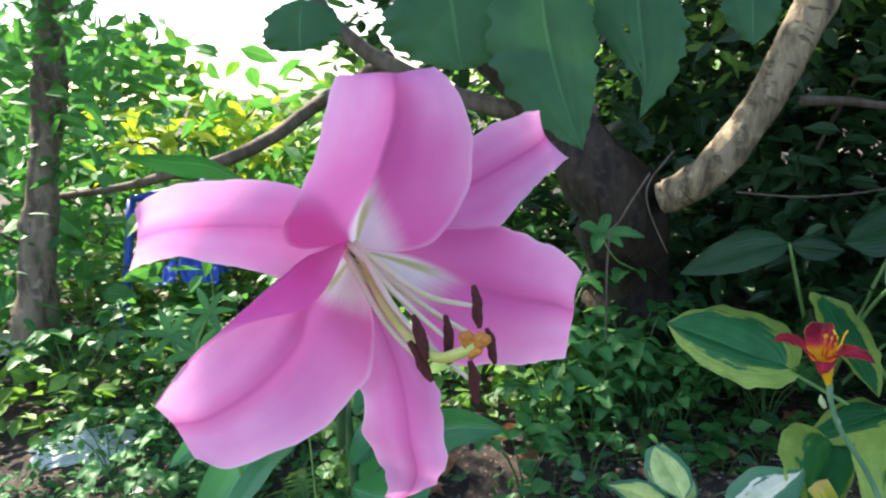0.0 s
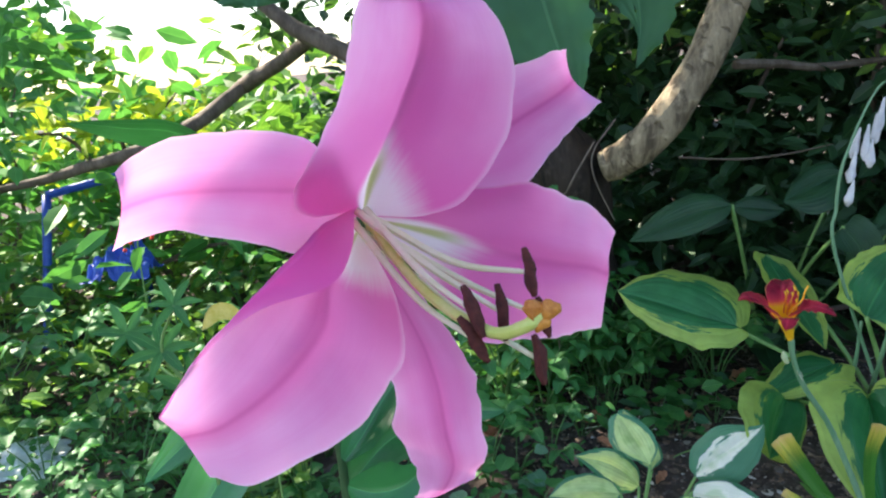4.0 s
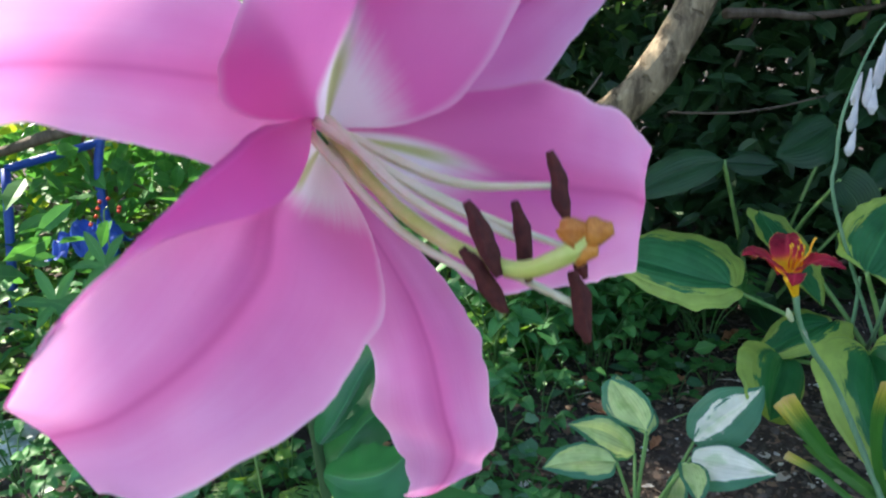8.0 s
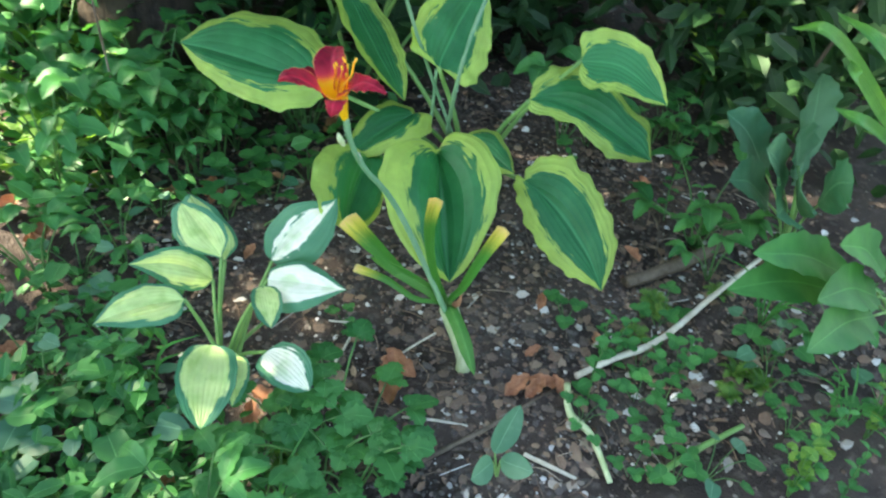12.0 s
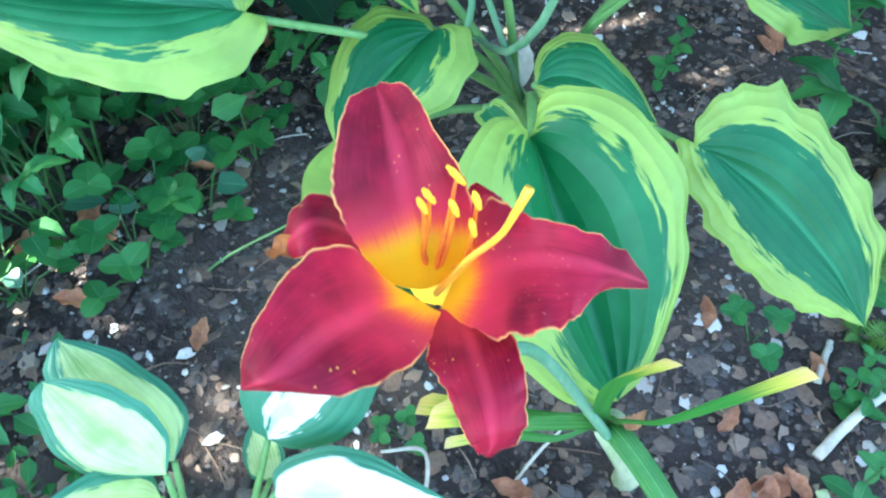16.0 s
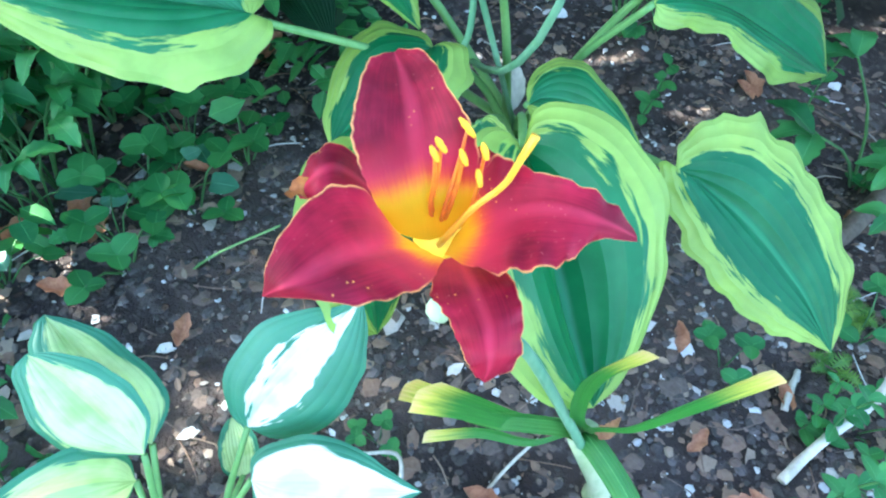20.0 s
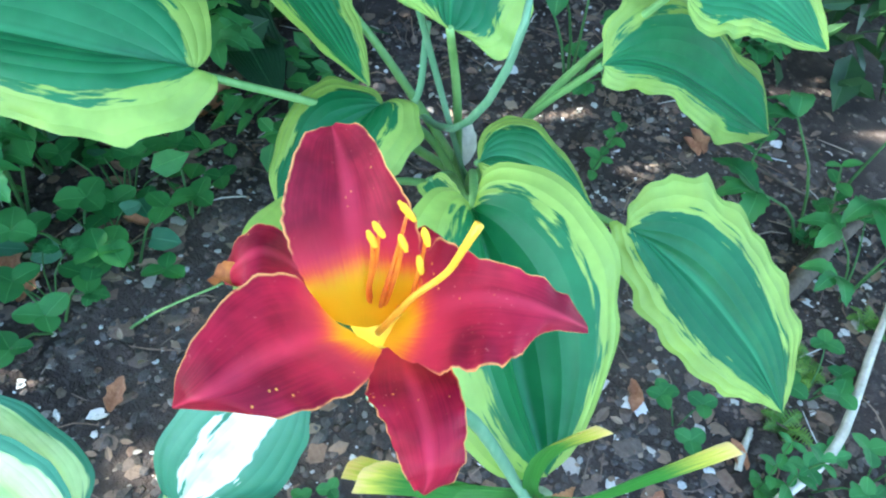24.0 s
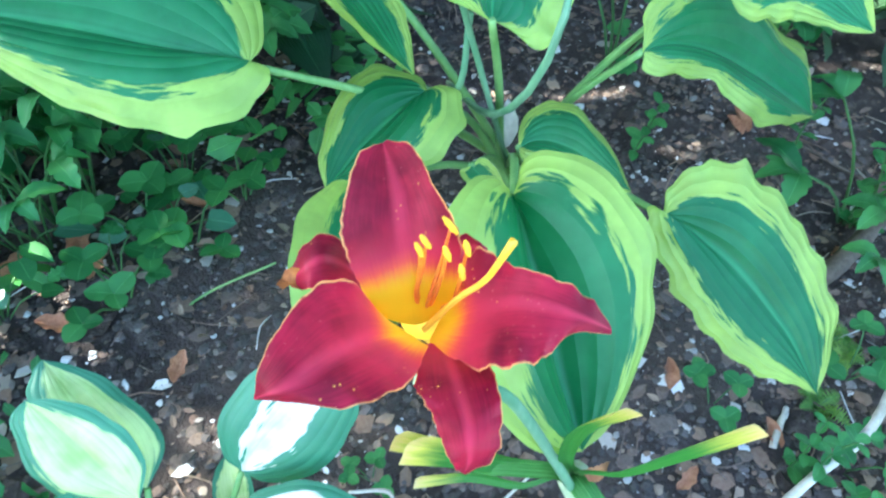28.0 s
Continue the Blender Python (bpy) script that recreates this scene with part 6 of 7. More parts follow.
# ---- weeds, each a plant of its own ----
def weed_threefold(seed):
    """Several stems, each with three pointed leaflets."""
    rng = np.random.default_rng(seed)
    plant = thing("ground_elder", "leafy weed with pointed leaflets in threes", "weed", "weeds")
    for k in range(5):
        a = k * 1.26 + rng.uniform(0, 0.6)
        reach, high = rng.uniform(0.03, 0.075), rng.uniform(0.07, 0.17)
        top = np.array([reach * math.cos(a), reach * math.sin(a), high])
        stalk("stem", [(0, 0, -0.01), tuple(top * np.array([0.4, 0.4, 0.6])), tuple(top)], [0.0018, 0.0015, 0.001], WEED_STEM, plant, n=6, sides=5)
        for d in (-1.0, 0.0, 1.0):
            b = a + d
            l = rng.uniform(0.035, 0.055)
            way = np.array([math.cos(b), math.sin(b), 0.15])
            tip = top + way * l + np.array([0, 0, -0.012])
            leaf("leaflet", [top, top + way * l * 0.5 + np.array([0, 0, 0.004]), tip], l * 0.27, (0.0, -0.3, 1.0), HERB, plant, kind="lance", cup=0.15, ripple=0.08, tooth=0.08, fold=0.2, rows=12, cols=5, seed=k + d * 0.3 + seed)
    return plant


def weed_round(seed):
    rng = np.random.default_rng(seed)
    plant = thing("round_leaf_weed", "weed with a rosette of rounded green leaves", "weed", "weeds")
    for k in range(7):
        a = k * 0.9 + rng.uniform(0, 0.5)
        reach, high = rng.uniform(0.02, 0.06), rng.uniform(0.025, 0.075)
        top = np.array([reach * math.cos(a), reach * math.sin(a), high])
        way = np.array([math.cos(a), math.sin(a), -0.15])
        l = rng.uniform(0.022, 0.04)
        stalk("stem", [(0, 0, -0.01), tuple(top * np.array([0.5, 0.5, 0.7])), tuple(top)], [0.0012, 0.001, 0.0008], WEED_STEM, plant, n=5, sides=5)
        leaf("leaflet", [top, top + way * l * 0.5, top + way * l], l * 0.45, (0.0, -0.3, 1.0), HERB_BLUE if k % 3 == 0 else HERB, plant, kind="heart", cup=0.12, ripple=0.05, lobe=0.12, rows=10, cols=7, seed=k + seed)
    return plant


def weed_lobed(seed):
    """Celandine-like leaves cut into rounded lobes."""
    rng = np.random.default_rng(seed)
    plant = thing("lobed_weed", "fresh green weed with deeply lobed leaves", "weed", "weeds")
    for k in range(6):
        a = k * 1.05 + rng.uniform(0, 0.6)
        reach, high = rng.uniform(0.02, 0.06), rng.uniform(0.03, 0.09)
        top = np.array([reach * math.cos(a), reach * math.sin(a), high])
        stalk("stem", [(0, 0, -0.01), tuple(top * np.array([0.4, 0.4, 0.7])), tuple(top)], [0.0013, 0.0011, 0.0008], WEED_STEM, plant, n=5, sides=5)
        pieces = []
        for d in (-1.35, -0.65, 0.0, 0.65, 1.35):
            b = a + d
            l = rng.uniform(0.014, 0.024) * (1.25 if d == 0 else 1)
            way = np.array([math.cos(b), math.sin(b), 0.05])
            pieces.append(leaf_grid([top, top + way * l * 0.55, top + way * l + np.array([0, 0, -0.003])], l * 0.36, (0, -0.3, 1), "oval", cup=0.1, ripple=0.15, waves=3, tooth=0.16, rows=10, cols=5, seed=k + d))
        v, f, u = join(pieces)
        put_mesh("leaflet", v, f, HERB, plant, "", u)
    return plant


def weed_sprig(seed):
    rng = np.random.default_rng(seed)
    plant = thing("sprig_weed", "upright sprig with small paired oval leaves", "weed", "weeds")
    high = 0.11
    line = [np.array([0, 0, -0.01]), np.array([0.008, 0.004, high * 0.5]), np.array([0.004, -0.006, high])]
    stalk("stem", line, [0.0014, 0.0012, 0.0008], WEED_STEM, plant, n=10, sides=5)
    pts = curve(line, 7)
    for k in range(1, 7):
        for d in (0, math.pi):
            a = k * 1.4 + d
            way = np.array([math.cos(a), math.sin(a), 0.3])
            l = rng.uniform(0.018, 0.028) * (1 - 0.06 * k)
            leaf("leaflet", [pts[k], pts[k] + way * l * 0.5, pts[k] + way * l + np.array([0, 0, -0.003])], l * 0.3, (0, -0.3, 1), HERB, plant, kind="oval", cup=0.15, rows=8, cols=5, seed=k + d)
    return plant


def weed_grass(seed):
    rng = np.random.default_rng(seed)
    plant = thing("grass_tuft", "tuft of narrow green grass blades", "grass", "weeds")
    for k in range(9):
        a, l = rng.uniform(0, 6.28), rng.uniform(0.08, 0.16)
        way = np.array([math.cos(a), math.sin(a), 0])
        leaf("blade", [(0, 0, -0.01), tuple(way * l * 0.25 + np.array([0, 0, l * 0.6])), tuple(way * l * 0.7 + np.array([0, 0, l * 0.75]))], 0.0028, (0.2, -0.8, 0.5), HERB, plant, kind="lance", cup=0.3, rows=10, cols=3, seed=k)
    return plant


def weed_clover(seed):
    rng = np.random.default_rng(seed)
    plant = thing("clover", "low clover with rounded leaflets in threes", "weed", "weeds")
    for k in range(4):
        a = k * 1.6 + rng.uniform(0, 0.8)
        reach, high = rng.uniform(0.012, 0.035), rng.uniform(0.02, 0.05)
        top = np.array([reach * math.cos(a), reach * math.sin(a), high])
        stalk("stem", [(0, 0, -0.01), tuple(top * np.array([0.5, 0.5, 0.7])), tuple(top)], [0.001, 0.0009, 0.0007], WEED_STEM, plant, n=5, sides=5)
        for d in (-2.1, 0.0, 2.1):
            l = rng.uniform(0.013, 0.019)
            way = np.array([math.cos(a + d), math.sin(a + d), 0.1])
            leaf("leaflet", [top, top + way * l * 0.5 + np.array([0, 0, 0.001]), top + way * l], l * 0.46, (0, -0.3, 1), HERB, plant, kind="oval", cup=0.1, ripple=0.04, fold=0.15, rows=8, cols=7, seed=k + d + seed)
    return plant


def weed_feather(seed):
    """Feathery yellow-green fronds of many small lobes."""
    rng = np.random.default_rng(seed)
    plant = thing("feathery_weed", "low yellow-green weed with feathery divided leaves", "weed", "weeds")
    for k in range(6):
        a = k * 1.05 + rng.uniform(0, 0.5)
        l = rng.uniform(0.035, 0.055)
        way = np.array([math.cos(a), math.sin(a), 0.0])
        line = [np.array([0, 0, 0.0]), way * l * 0.5 + np.array([0, 0, 0.022]), way * l + np.array([0, 0, 0.018])]
        stalk("stem", line, [0.0009, 0.0007, 0.0005], WEED_STEM, plant, n=6, sides=4)
        leaf("frond", line, l * 0.24, (0, -0.3, 1), HERB_SUN, plant, kind="oval", cup=0.15, ripple=0.1, tooth=0.75, rows=23, cols=9, seed=k)
    return plant


def weed_tall(seed):
    """Upright herb with many leaves along several stems, most in the brightened sunlit colour."""
    rng = np.random.default_rng(seed)
    plant = thing("leafy_herb", "upright sunlit herb with soft yellow-green leaves", "weed", "weeds")
    for k in range(5):
        a = k * 1.3 + rng.uniform(0, 0.6)
        lean, high = rng.uniform(0.02, 0.07), rng.uniform(0.16, 0.26)
        line = [np.array([0, 0, -0.01]), np.array([lean * 0.4 * math.cos(a), lean * 0.4 * math.sin(a), high * 0.5]), np.array([lean * math.cos(a), lean * math.sin(a), high])]
        stalk("stem", line, [0.002, 0.0016, 0.001], WEED_STEM, plant, n=8, sides=5)
        pts = curve(line, 8)
        for j in range(2, 8):
            b = j * 2.4 + k
            way = np.array([math.cos(b), math.sin(b), 0.25])
            l = rng.uniform(0.03, 0.048)
            leaf("leaflet", [pts[j], pts[j] + way * l * 0.5 + np.array([0, 0, 0.004]), pts[j] + way * l - np.array([0, 0, 0.006])], l * 0.34, (0, -0.4, 1), HERB_SUN if (j + k) % 3 else HERB, plant, kind="oval", cup=0.15, ripple=0.12, tooth=0.08, fold=0.15, rows=12, cols=7, seed=j + k)
    return plant


KINDS = [weed_threefold(1), weed_round(2), weed_lobed(3), weed_sprig(4), weed_grass(5), weed_threefold(6), weed_lobed(8), weed_clover(9), weed_feather(10), weed_tall(11)]


def spread(area, count, mix, seed, size=(0.8, 1.3), clear=(), first=False):
    rng = np.random.default_rng(seed)
    done = 0
    while done < count:
        x, y = rng.uniform(area[0], area[1]), rng.uniform(area[2], area[3])
        if any((x - a) ** 2 + (y - b) ** 2 < r * r for a, b, r in clear):
            continue
        kind = KINDS[mix[int(rng.integers(len(mix)))]]
        s = rng.uniform(*size)
        copy_thing(kind, pose(x, y, ground_z(x, y), rng.uniform(-8, 8), rng.uniform(-8, 8), rng.uniform(0, 360)) @ Matrix.Scale(s, 4))
        done += 1


spread((-0.95, 0.30, 0.62, 1.5), 62, (0, 1, 2, 5, 6, 4), 11, (0.8, 1.3), bare)
spread((-1.5, 0.30, 1.5, 2.4), 42, (0, 5, 0, 1, 4), 12, (1.0, 1.7), bare)
spread((0.12, 0.62, 1.33, 1.75), 24, (0, 5, 2, 1), 13, (0.9, 1.3), [(0.50, 1.25, 0.24)])
spread((0.62, 1.25, 0.35, 0.72), 14, (1, 2, 3, 4), 14, (0.6, 1.0), [(0.62, 0.85, 0.2)])
spread((1.0, 1.5, 0.55, 1.35), 16, (0, 3, 4, 2), 15, (0.8, 1.4), [(0.95, 0.95, 0.2)])
for k, (x, y, s) in enumerate([(0.325, 0.80, 1.5), (0.385, 0.80, 1.6), (0.405, 0.76, 1.6), (0.34, 0.744, 1.7), (0.285, 0.755, 1.5), (0.37, 0.71, 1.5), (0.24, 0.74, 1.3), (0.42, 0.72, 1.2)]):
    copy_thing(KINDS[(2, 6)[k % 2]], pose(x, y, ground_z(x, y), 0, 0, 70 * k) @ Matrix.Scale(s, 4))
for k, (x, y, s) in enumerate([(-0.16, 0.95, 1.7), (-0.25, 1.1, 1.9), (-0.1, 0.83, 1.5), (-0.32, 0.95, 1.8), (-0.38, 1.2, 2.0), (-0.2, 1.35, 1.7), (-0.45, 1.05, 1.8), (0.02, 0.8, 1.3)]):
    copy_thing(KINDS[8], pose(x, y, ground_z(x, y) + 0.03, 0, 0, 55 * k) @ Matrix.Scale(s, 4))
for k, (x, y, s) in enumerate([(0.446, 1.371, 0.9), (0.375, 1.352, 0.8), (0.499, 1.435, 0.9), (0.37, 1.579, 1.3), (0.313, 1.536, 1.2)]):
    copy_thing(KINDS[(1, 2, 1, 0, 5)[k]], pose(x, y, ground_z(x, y), 0, 0, 50 * k) @ Matrix.Scale(s, 4))
for x, y, s in [(0.75, 0.7, 1.25), (0.832, 0.742, 1)]:
    copy_thing(KINDS[3], pose(x, y, ground_z(x, y), 0, 0, 30) @ Matrix.Scale(s, 4))
for k, (x, y, s) in enumerate([(0.828, 0.678, 1), (0.928, 0.695, 1.2), (0.86, 0.651, 0.9), (0.777, 0.605, 1), (0.729, 0.571, 0.8), (0.783, 0.54, 1.1), (0.818, 0.86, 1)]):
    copy_thing(KINDS[7], pose(x, y, ground_z(x, y), 0, 0, 50 * k) @ Matrix.Scale(s, 4))
for k, (x, y, s) in enumerate([(0.974, 0.822, 1), (1.107, 0.801, 1), (0.999, 0.645, 1.2), (1.014, 0.612, 1.1), (0.956, 0.614, 0.9), (0.99, 0.81, 1), (0.32, 0.797, 1.3)]):
    copy_thing(KINDS[8], pose(x, y, ground_z(x, y), 0, 0, 50 * k) @ Matrix.Scale(s * 0.62, 4))
for k, (x, y, s) in enumerate([(1.555, 1.342, 1), (1.71, 1.38, 1.1), (1.575, 1.473, 1.1), (1.988, 1.417, 1.1), (1.805, 1.05, 0.9), (2.315, 1.551, 1.1), (2.181, 1.704, 1.2), (0.401, 4.875, 1.2), (-0.087, 5.687, 1.2)]):
    copy_thing(KINDS[9], pose(x, y, ground_z(x, y), 0, 0, 50 * k) @ Matrix.Scale(s, 4))
for k, (x, y, s) in enumerate([(0.22, 1.539, 1.5), (0.171, 1.761, 1.6), (0.31, 1.685, 1.5), (0.104, 1.473, 1.4), (0.409, 1.812, 1.4)]):
    copy_thing(KINDS[(0, 5)[k % 2]], pose(x, y, ground_z(x, y), 0, 0, 70 * k) @ Matrix.Scale(s, 4))
for k, (x, y, s) in enumerate([(0.035, 1.864, 1.9), (0.147, 1.797, 2), (0.282, 1.934, 1.9), (0.097, 2.097, 2.2), (0.217, 2.204, 2.2), (0.396, 2.021, 1.7)]):
    copy_thing(KINDS[(5, 0)[k % 2]], pose(x, y, ground_z(x, y), 0, 0, 65 * k + 20) @ Matrix.Scale(s, 4))
for k, (x, y, s) in enumerate([(0.913, 0.789, 1.1), (0.875, 0.731, 1.1), (0.829, 0.766, 0.9), (0.969, 0.79, 1.2), (1.001, 0.839, 1), (0.478, 1.013, 0.7)]):
    copy_thing(KINDS[(8, 7, 3, 7)[k % 4]], pose(x, y, ground_z(x, y), 0, 0, 65 * k + 20) @ Matrix.Scale(s * (0.6 if k % 4 == 0 else 1.0), 4))
for k, (x, y, s) in enumerate([(0.99, 0.476, 0.6), (1.092, 0.47, 0.7), (0.972, 0.415, 0.6), (0.901, 0.449, 0.5)]):
    copy_thing(KINDS[(3, 9)[k % 2]], pose(x, y, ground_z(x, y), 0, 0, 65 * k + 20) @ Matrix.Scale(s * 1.6 if k % 2 == 0 else s, 4))
# clump of broad weeds and clover at the edge of the bare soil
for k, (x, y, s) in enumerate([(0.336, 1.567, 1.4), (0.349, 1.466, 1.1), (0.332, 1.645, 1.5), (0.442, 1.527, 1)]):
    copy_thing(KINDS[(0, 5)[k % 2]], pose(x, y, ground_z(x, y), 0, 0, 80 * k) @ Matrix.Scale(s, 4))
for k, (x, y, s) in enumerate([(0.427, 1.386, 1.7), (0.368, 1.328, 1.6), (0.461, 1.351, 1.6), (0.543, 1.38, 1.5), (0.49, 1.443, 1.5)]):
    copy_thing(KINDS[7], pose(x, y, ground_z(x, y), 0, 0, 80 * k) @ Matrix.Scale(s, 4))
for k, (x, y, s) in enumerate([(0.101, 0.921, 1.3), (0.037, 1.015, 1.3), (0.117, 1.108, 1.2), (0.137, 0.994, 1.0), (0.076, 0.932, 1.2), (0.02, 1.1, 1.2), (-0.08, 1.05, 1.3)]):
    copy_thing(KINDS[1], pose(x, y, ground_z(x, y), 0, 0, 60 * k + 10) @ Matrix.Scale(s, 4))
for k, ob in enumerate(KINDS):
    x, y = -0.75 + 0.05 * k, 1.2 + 0.06 * (k % 3)
    ob.matrix_basis = pose(x, y, ground_z(x, y), 0, 0, 40 * k)


# ---- soil crumbs and litter ----
def lump(c, size, flat, rng):
    """A small irregular lump of twenty faces."""
    g = (1 + 5**0.5) / 2
    base = np.array([(-1, g, 0), (1, g, 0), (-1, -g, 0), (1, -g, 0), (0, -1, g), (0, 1, g), (0, -1, -g), (0, 1, -g), (g, 0, -1), (g, 0, 1), (-g, 0, -1), (-g, 0, 1)]) / 1.9
    tris = [(0, 11, 5), (0, 5, 1), (0, 1, 7), (0, 7, 10), (0, 10, 11), (1, 5, 9), (5, 11, 4), (11, 10, 2), (10, 7, 6), (7, 1, 8), (3, 9, 4), (3, 4, 2), (3, 2, 6), (3, 6, 8), (3, 8, 9), (4, 9, 5), (2, 4, 11), (6, 2, 10), (8, 6, 7), (9, 8, 1)]
    v = base * rng.uniform(0.65, 1.25, (12, 1)) * np.array([rng.uniform(0.7, 1.5), 1, flat])
    a = rng.uniform(0, 6.28)
    turn = np.array([[math.cos(a), -math.sin(a), 0], [math.sin(a), math.cos(a), 0], [0, 0, 1]])
    return (v @ turn.T) * size + c, tris, np.zeros((12, 2))


def litter_field(name, label, count, area, size, flat, mat, seed):
    rng = np.random.default_rng(seed)
    parts = []
    for _ in range(count):
        x, y = rng.uniform(area[0], area[1]), rng.uniform(area[2], area[3])
        s = size[0] + (size[1] - size[0]) * rng.uniform() ** 3.4
        parts.append(lump(np.array([x, y, ground_z(x, y) + s * flat * 0.3]), s, flat * rng.uniform(0.7, 1.3), rng))
    v, f, u = join(parts)
    return tagged(put_mesh(name, v, f, mat, uvs=u, smooth=False), label, "litter", kind="stuff")


litter_field("soil_crumbs", "small clods, bark bits and stones on the soil", 17000, (0.12, 1.3, 0.58, 1.55), (0.0010, 0.0065), 0.45, CRUMBS, 2)
litter_field("soil_crumbs", "small clods and stones on the outer soil", 2500, (-0.6, 1.6, 0.3, 1.85), (0.002, 0.011), 0.42, CRUMBS, 3)
litter_field("bark_flakes", "brown flakes of dead leaf and bark on the soil", 3400, (0.1, 1.35, 0.55, 1.6), (0.002, 0.014), 0.12, FLAKES, 4)
litter_field("earth_clods", "dark clods of earth on the soil", 420, (0.1, 1.35, 0.5, 1.6), (0.006, 0.022), 0.55, SOIL, 12)
litter_field("bark_flakes", "larger grey-brown bark flakes and clods on the soil", 650, (0.55, 1.05, 0.55, 1.0), (0.003, 0.0115), 0.35, FLAKES, 14)
litter_field("pale_chips", "pale shell and stone chips on the soil", 760, (0.1, 1.4, 0.5, 1.7), (0.001, 0.006), 0.35, CHIP, 6)


def dry_leaf(place, length, turn, seed, mat=DRY_LEAF, lift=0.3):
    ob = thing("dry_leaf", "curled brown dry leaf lying on the soil", "dry leaf", "dry leaves")
    x, y = place[0], place[1]
    d = np.array([math.cos(turn), math.sin(turn), 0])
    c = np.array([x, y, ground_z(x, y) + 0.006])
    leaf("blade", [c - d * length / 2, c + np.array([0, 0, lift * length * 0.4]), c + d * length / 2 + np.array([0, 0, lift * length])], length * 0.24, (0, -0.3, 1), mat, ob, kind="oval", cup=1.1, ripple=0.3, waves=2, fold=0.2, seed=seed, rows=14, cols=9)
    return ob


spots = [(0.668, 0.772, 0.05, 0.2), (0.704, 0.759, 0.045, 2.6), (0.285, 0.887, 0.05, 1.2), (0.137, 0.723, 0.07, 0.4),
         (0.065, 1.375, 0.06, 0.9), (-0.071, 1.185, 0.05, 2), (-0.01, 1.143, 0.05, 0.1), (0.311, 0.914, 0.05, 2.2), (0.517, 0.884, 0.06, 2.3),
         (0.691, 0.756, 0.045, 0.3), (0.723, 0.744, 0.035, 1.4), (0.364, 1.381, 0.04, 0.6), (0.49, 1.401, 0.03, 2.4), (1.189, 1.123, 0.035, 1.5), (-0.14, 1.28, 0.05, 2.7), (0.165, 0.831, 0.04, 0.3), (0.381, 1.224, 0.035, 0.7),
         (-0.181, 1.475, 0.07, 0.4), (-0.112, 1.353, 0.06, 1.3), (-0.082, 1.505, 0.07, 2.2), (0.014, 1.458, 0.07, 0.8), (0.049, 1.352, 0.06, 1.9), (-0.096, 1.156, 0.055, 0.2), (-0.015, 1.131, 0.05, 2.8), (-0.215, 1.139, 0.06, 1.1), (-0.142, 1.266, 0.06, 0.5),
         (0.359, 1.408, 0.05, 0.9), (0.298, 1.423, 0.05, 0.2), (1.207, 1.126, 0.045, 1.2), (0.73, 0.823, 0.03, 0.1), (0.524, 0.909, 0.04, 2.1), (0.659, 1.528, 0.06, 0.3), (0.299, 1.335, 0.04, 2.5), (0.803, 0.912, 0.035, 0.8), (1.034, 0.949, 0.04, 1.8), (1.093, 0.894, 0.04, 0.4), (0.84, 0.8, 0.035, 1.0), (0.92, 0.928, 0.03, 2.0)]
for k, (x, y, l, a) in enumerate(spots):
    dry_leaf((x, y), l, a, k + 1.5)
rolled = thing("dry_leaf", "large orange-brown dry leaf rolled up beside the daylily", "dry leaf", "dry leaves")
leaf("blade", [(0.474, 0.822, 0.014), (0.495, 0.855, 0.03), (0.51, 0.886, 0.05)], 0.019, (-0.3, -0.4, 1), DRY_LEAF, rolled, kind="oval", cup=1.3, ripple=0.2, waves=3, fold=0.3, seed=2.4, rows=22, cols=13)
upright = thing("dry_leaf", "papery pale dry leaf standing beside the hosta stalk", "dry leaf", "dry leaves")
leaf("blade", [(0.821, 1.224, 0.104), (0.833, 1.236, 0.129), (0.849, 1.253, 0.148)], 0.014, (-0.2, -0.8, 0.5), STRAW, upright, kind="lance", cup=0.5, ripple=0.1, rows=12, cols=7)


def stick(line, r, mat, label, name="stick", sides=8):
    ob = stalk(name, line, [r * 0.9, r, r * 0.95, r * 0.7], mat, n=18, sides=sides, wobble=0.25)
    return tagged(ob, label, "stick", "sticks")


stick([(0.761, 0.747, 0.012), (0.822, 0.746, 0.02), (0.921, 0.741, 0.03), (1.075, 0.78, 0.035), (1.229, 0.818, 0.04)], 0.0055, STRAW, "long pale dry plant stalk lying on the soil", "dry_stalk")
stick([(0.728, 0.728, 0.03), (0.703, 0.686, 0.025), (0.71, 0.641, 0.02), (0.693, 0.572, 0.01)], 0.0055, PALE, "pale bent shoot lying on the soil", "pale_shoot")
stick([(0.742, 0.549, 0.012), (0.818, 0.557, 0.015), (0.924, 0.558, 0.02)], 0.005, PETIOLE, "green cut stalk lying on the soil", "green_stalk")
stick([(0.975, 0.889, 0.015), (1.068, 0.885, 0.018), (1.198, 0.893, 0.02), (1.271, 0.892, 0.02)], 0.013, TWIG, "thick dark weathered branch on the soil", "branch")
stick([(0.467, 0.716, 0.006), (0.58, 0.724, 0.008), (0.709, 0.739, 0.01)], 0.004, TWIG, "thin dark twig on the soil", "twig")
stick([(0.613, 0.664, 0.006), (0.635, 0.631, 0.006), (0.656, 0.599, 0.006)], 0.0035, STRAW, "dry pale straw on the soil", "straw")
stick([(0.485, 0.799, 0.004), (0.527, 0.771, 0.005), (0.565, 0.743, 0.004)], 0.0022, STRAW, "dry pale straw on the soil", "straw")
stick([(0.529, 0.912, 0.004), (0.563, 0.917, 0.01), (0.601, 0.918, 0.02)], 0.0018, STRAW, "dry pale straw on the soil", "straw")
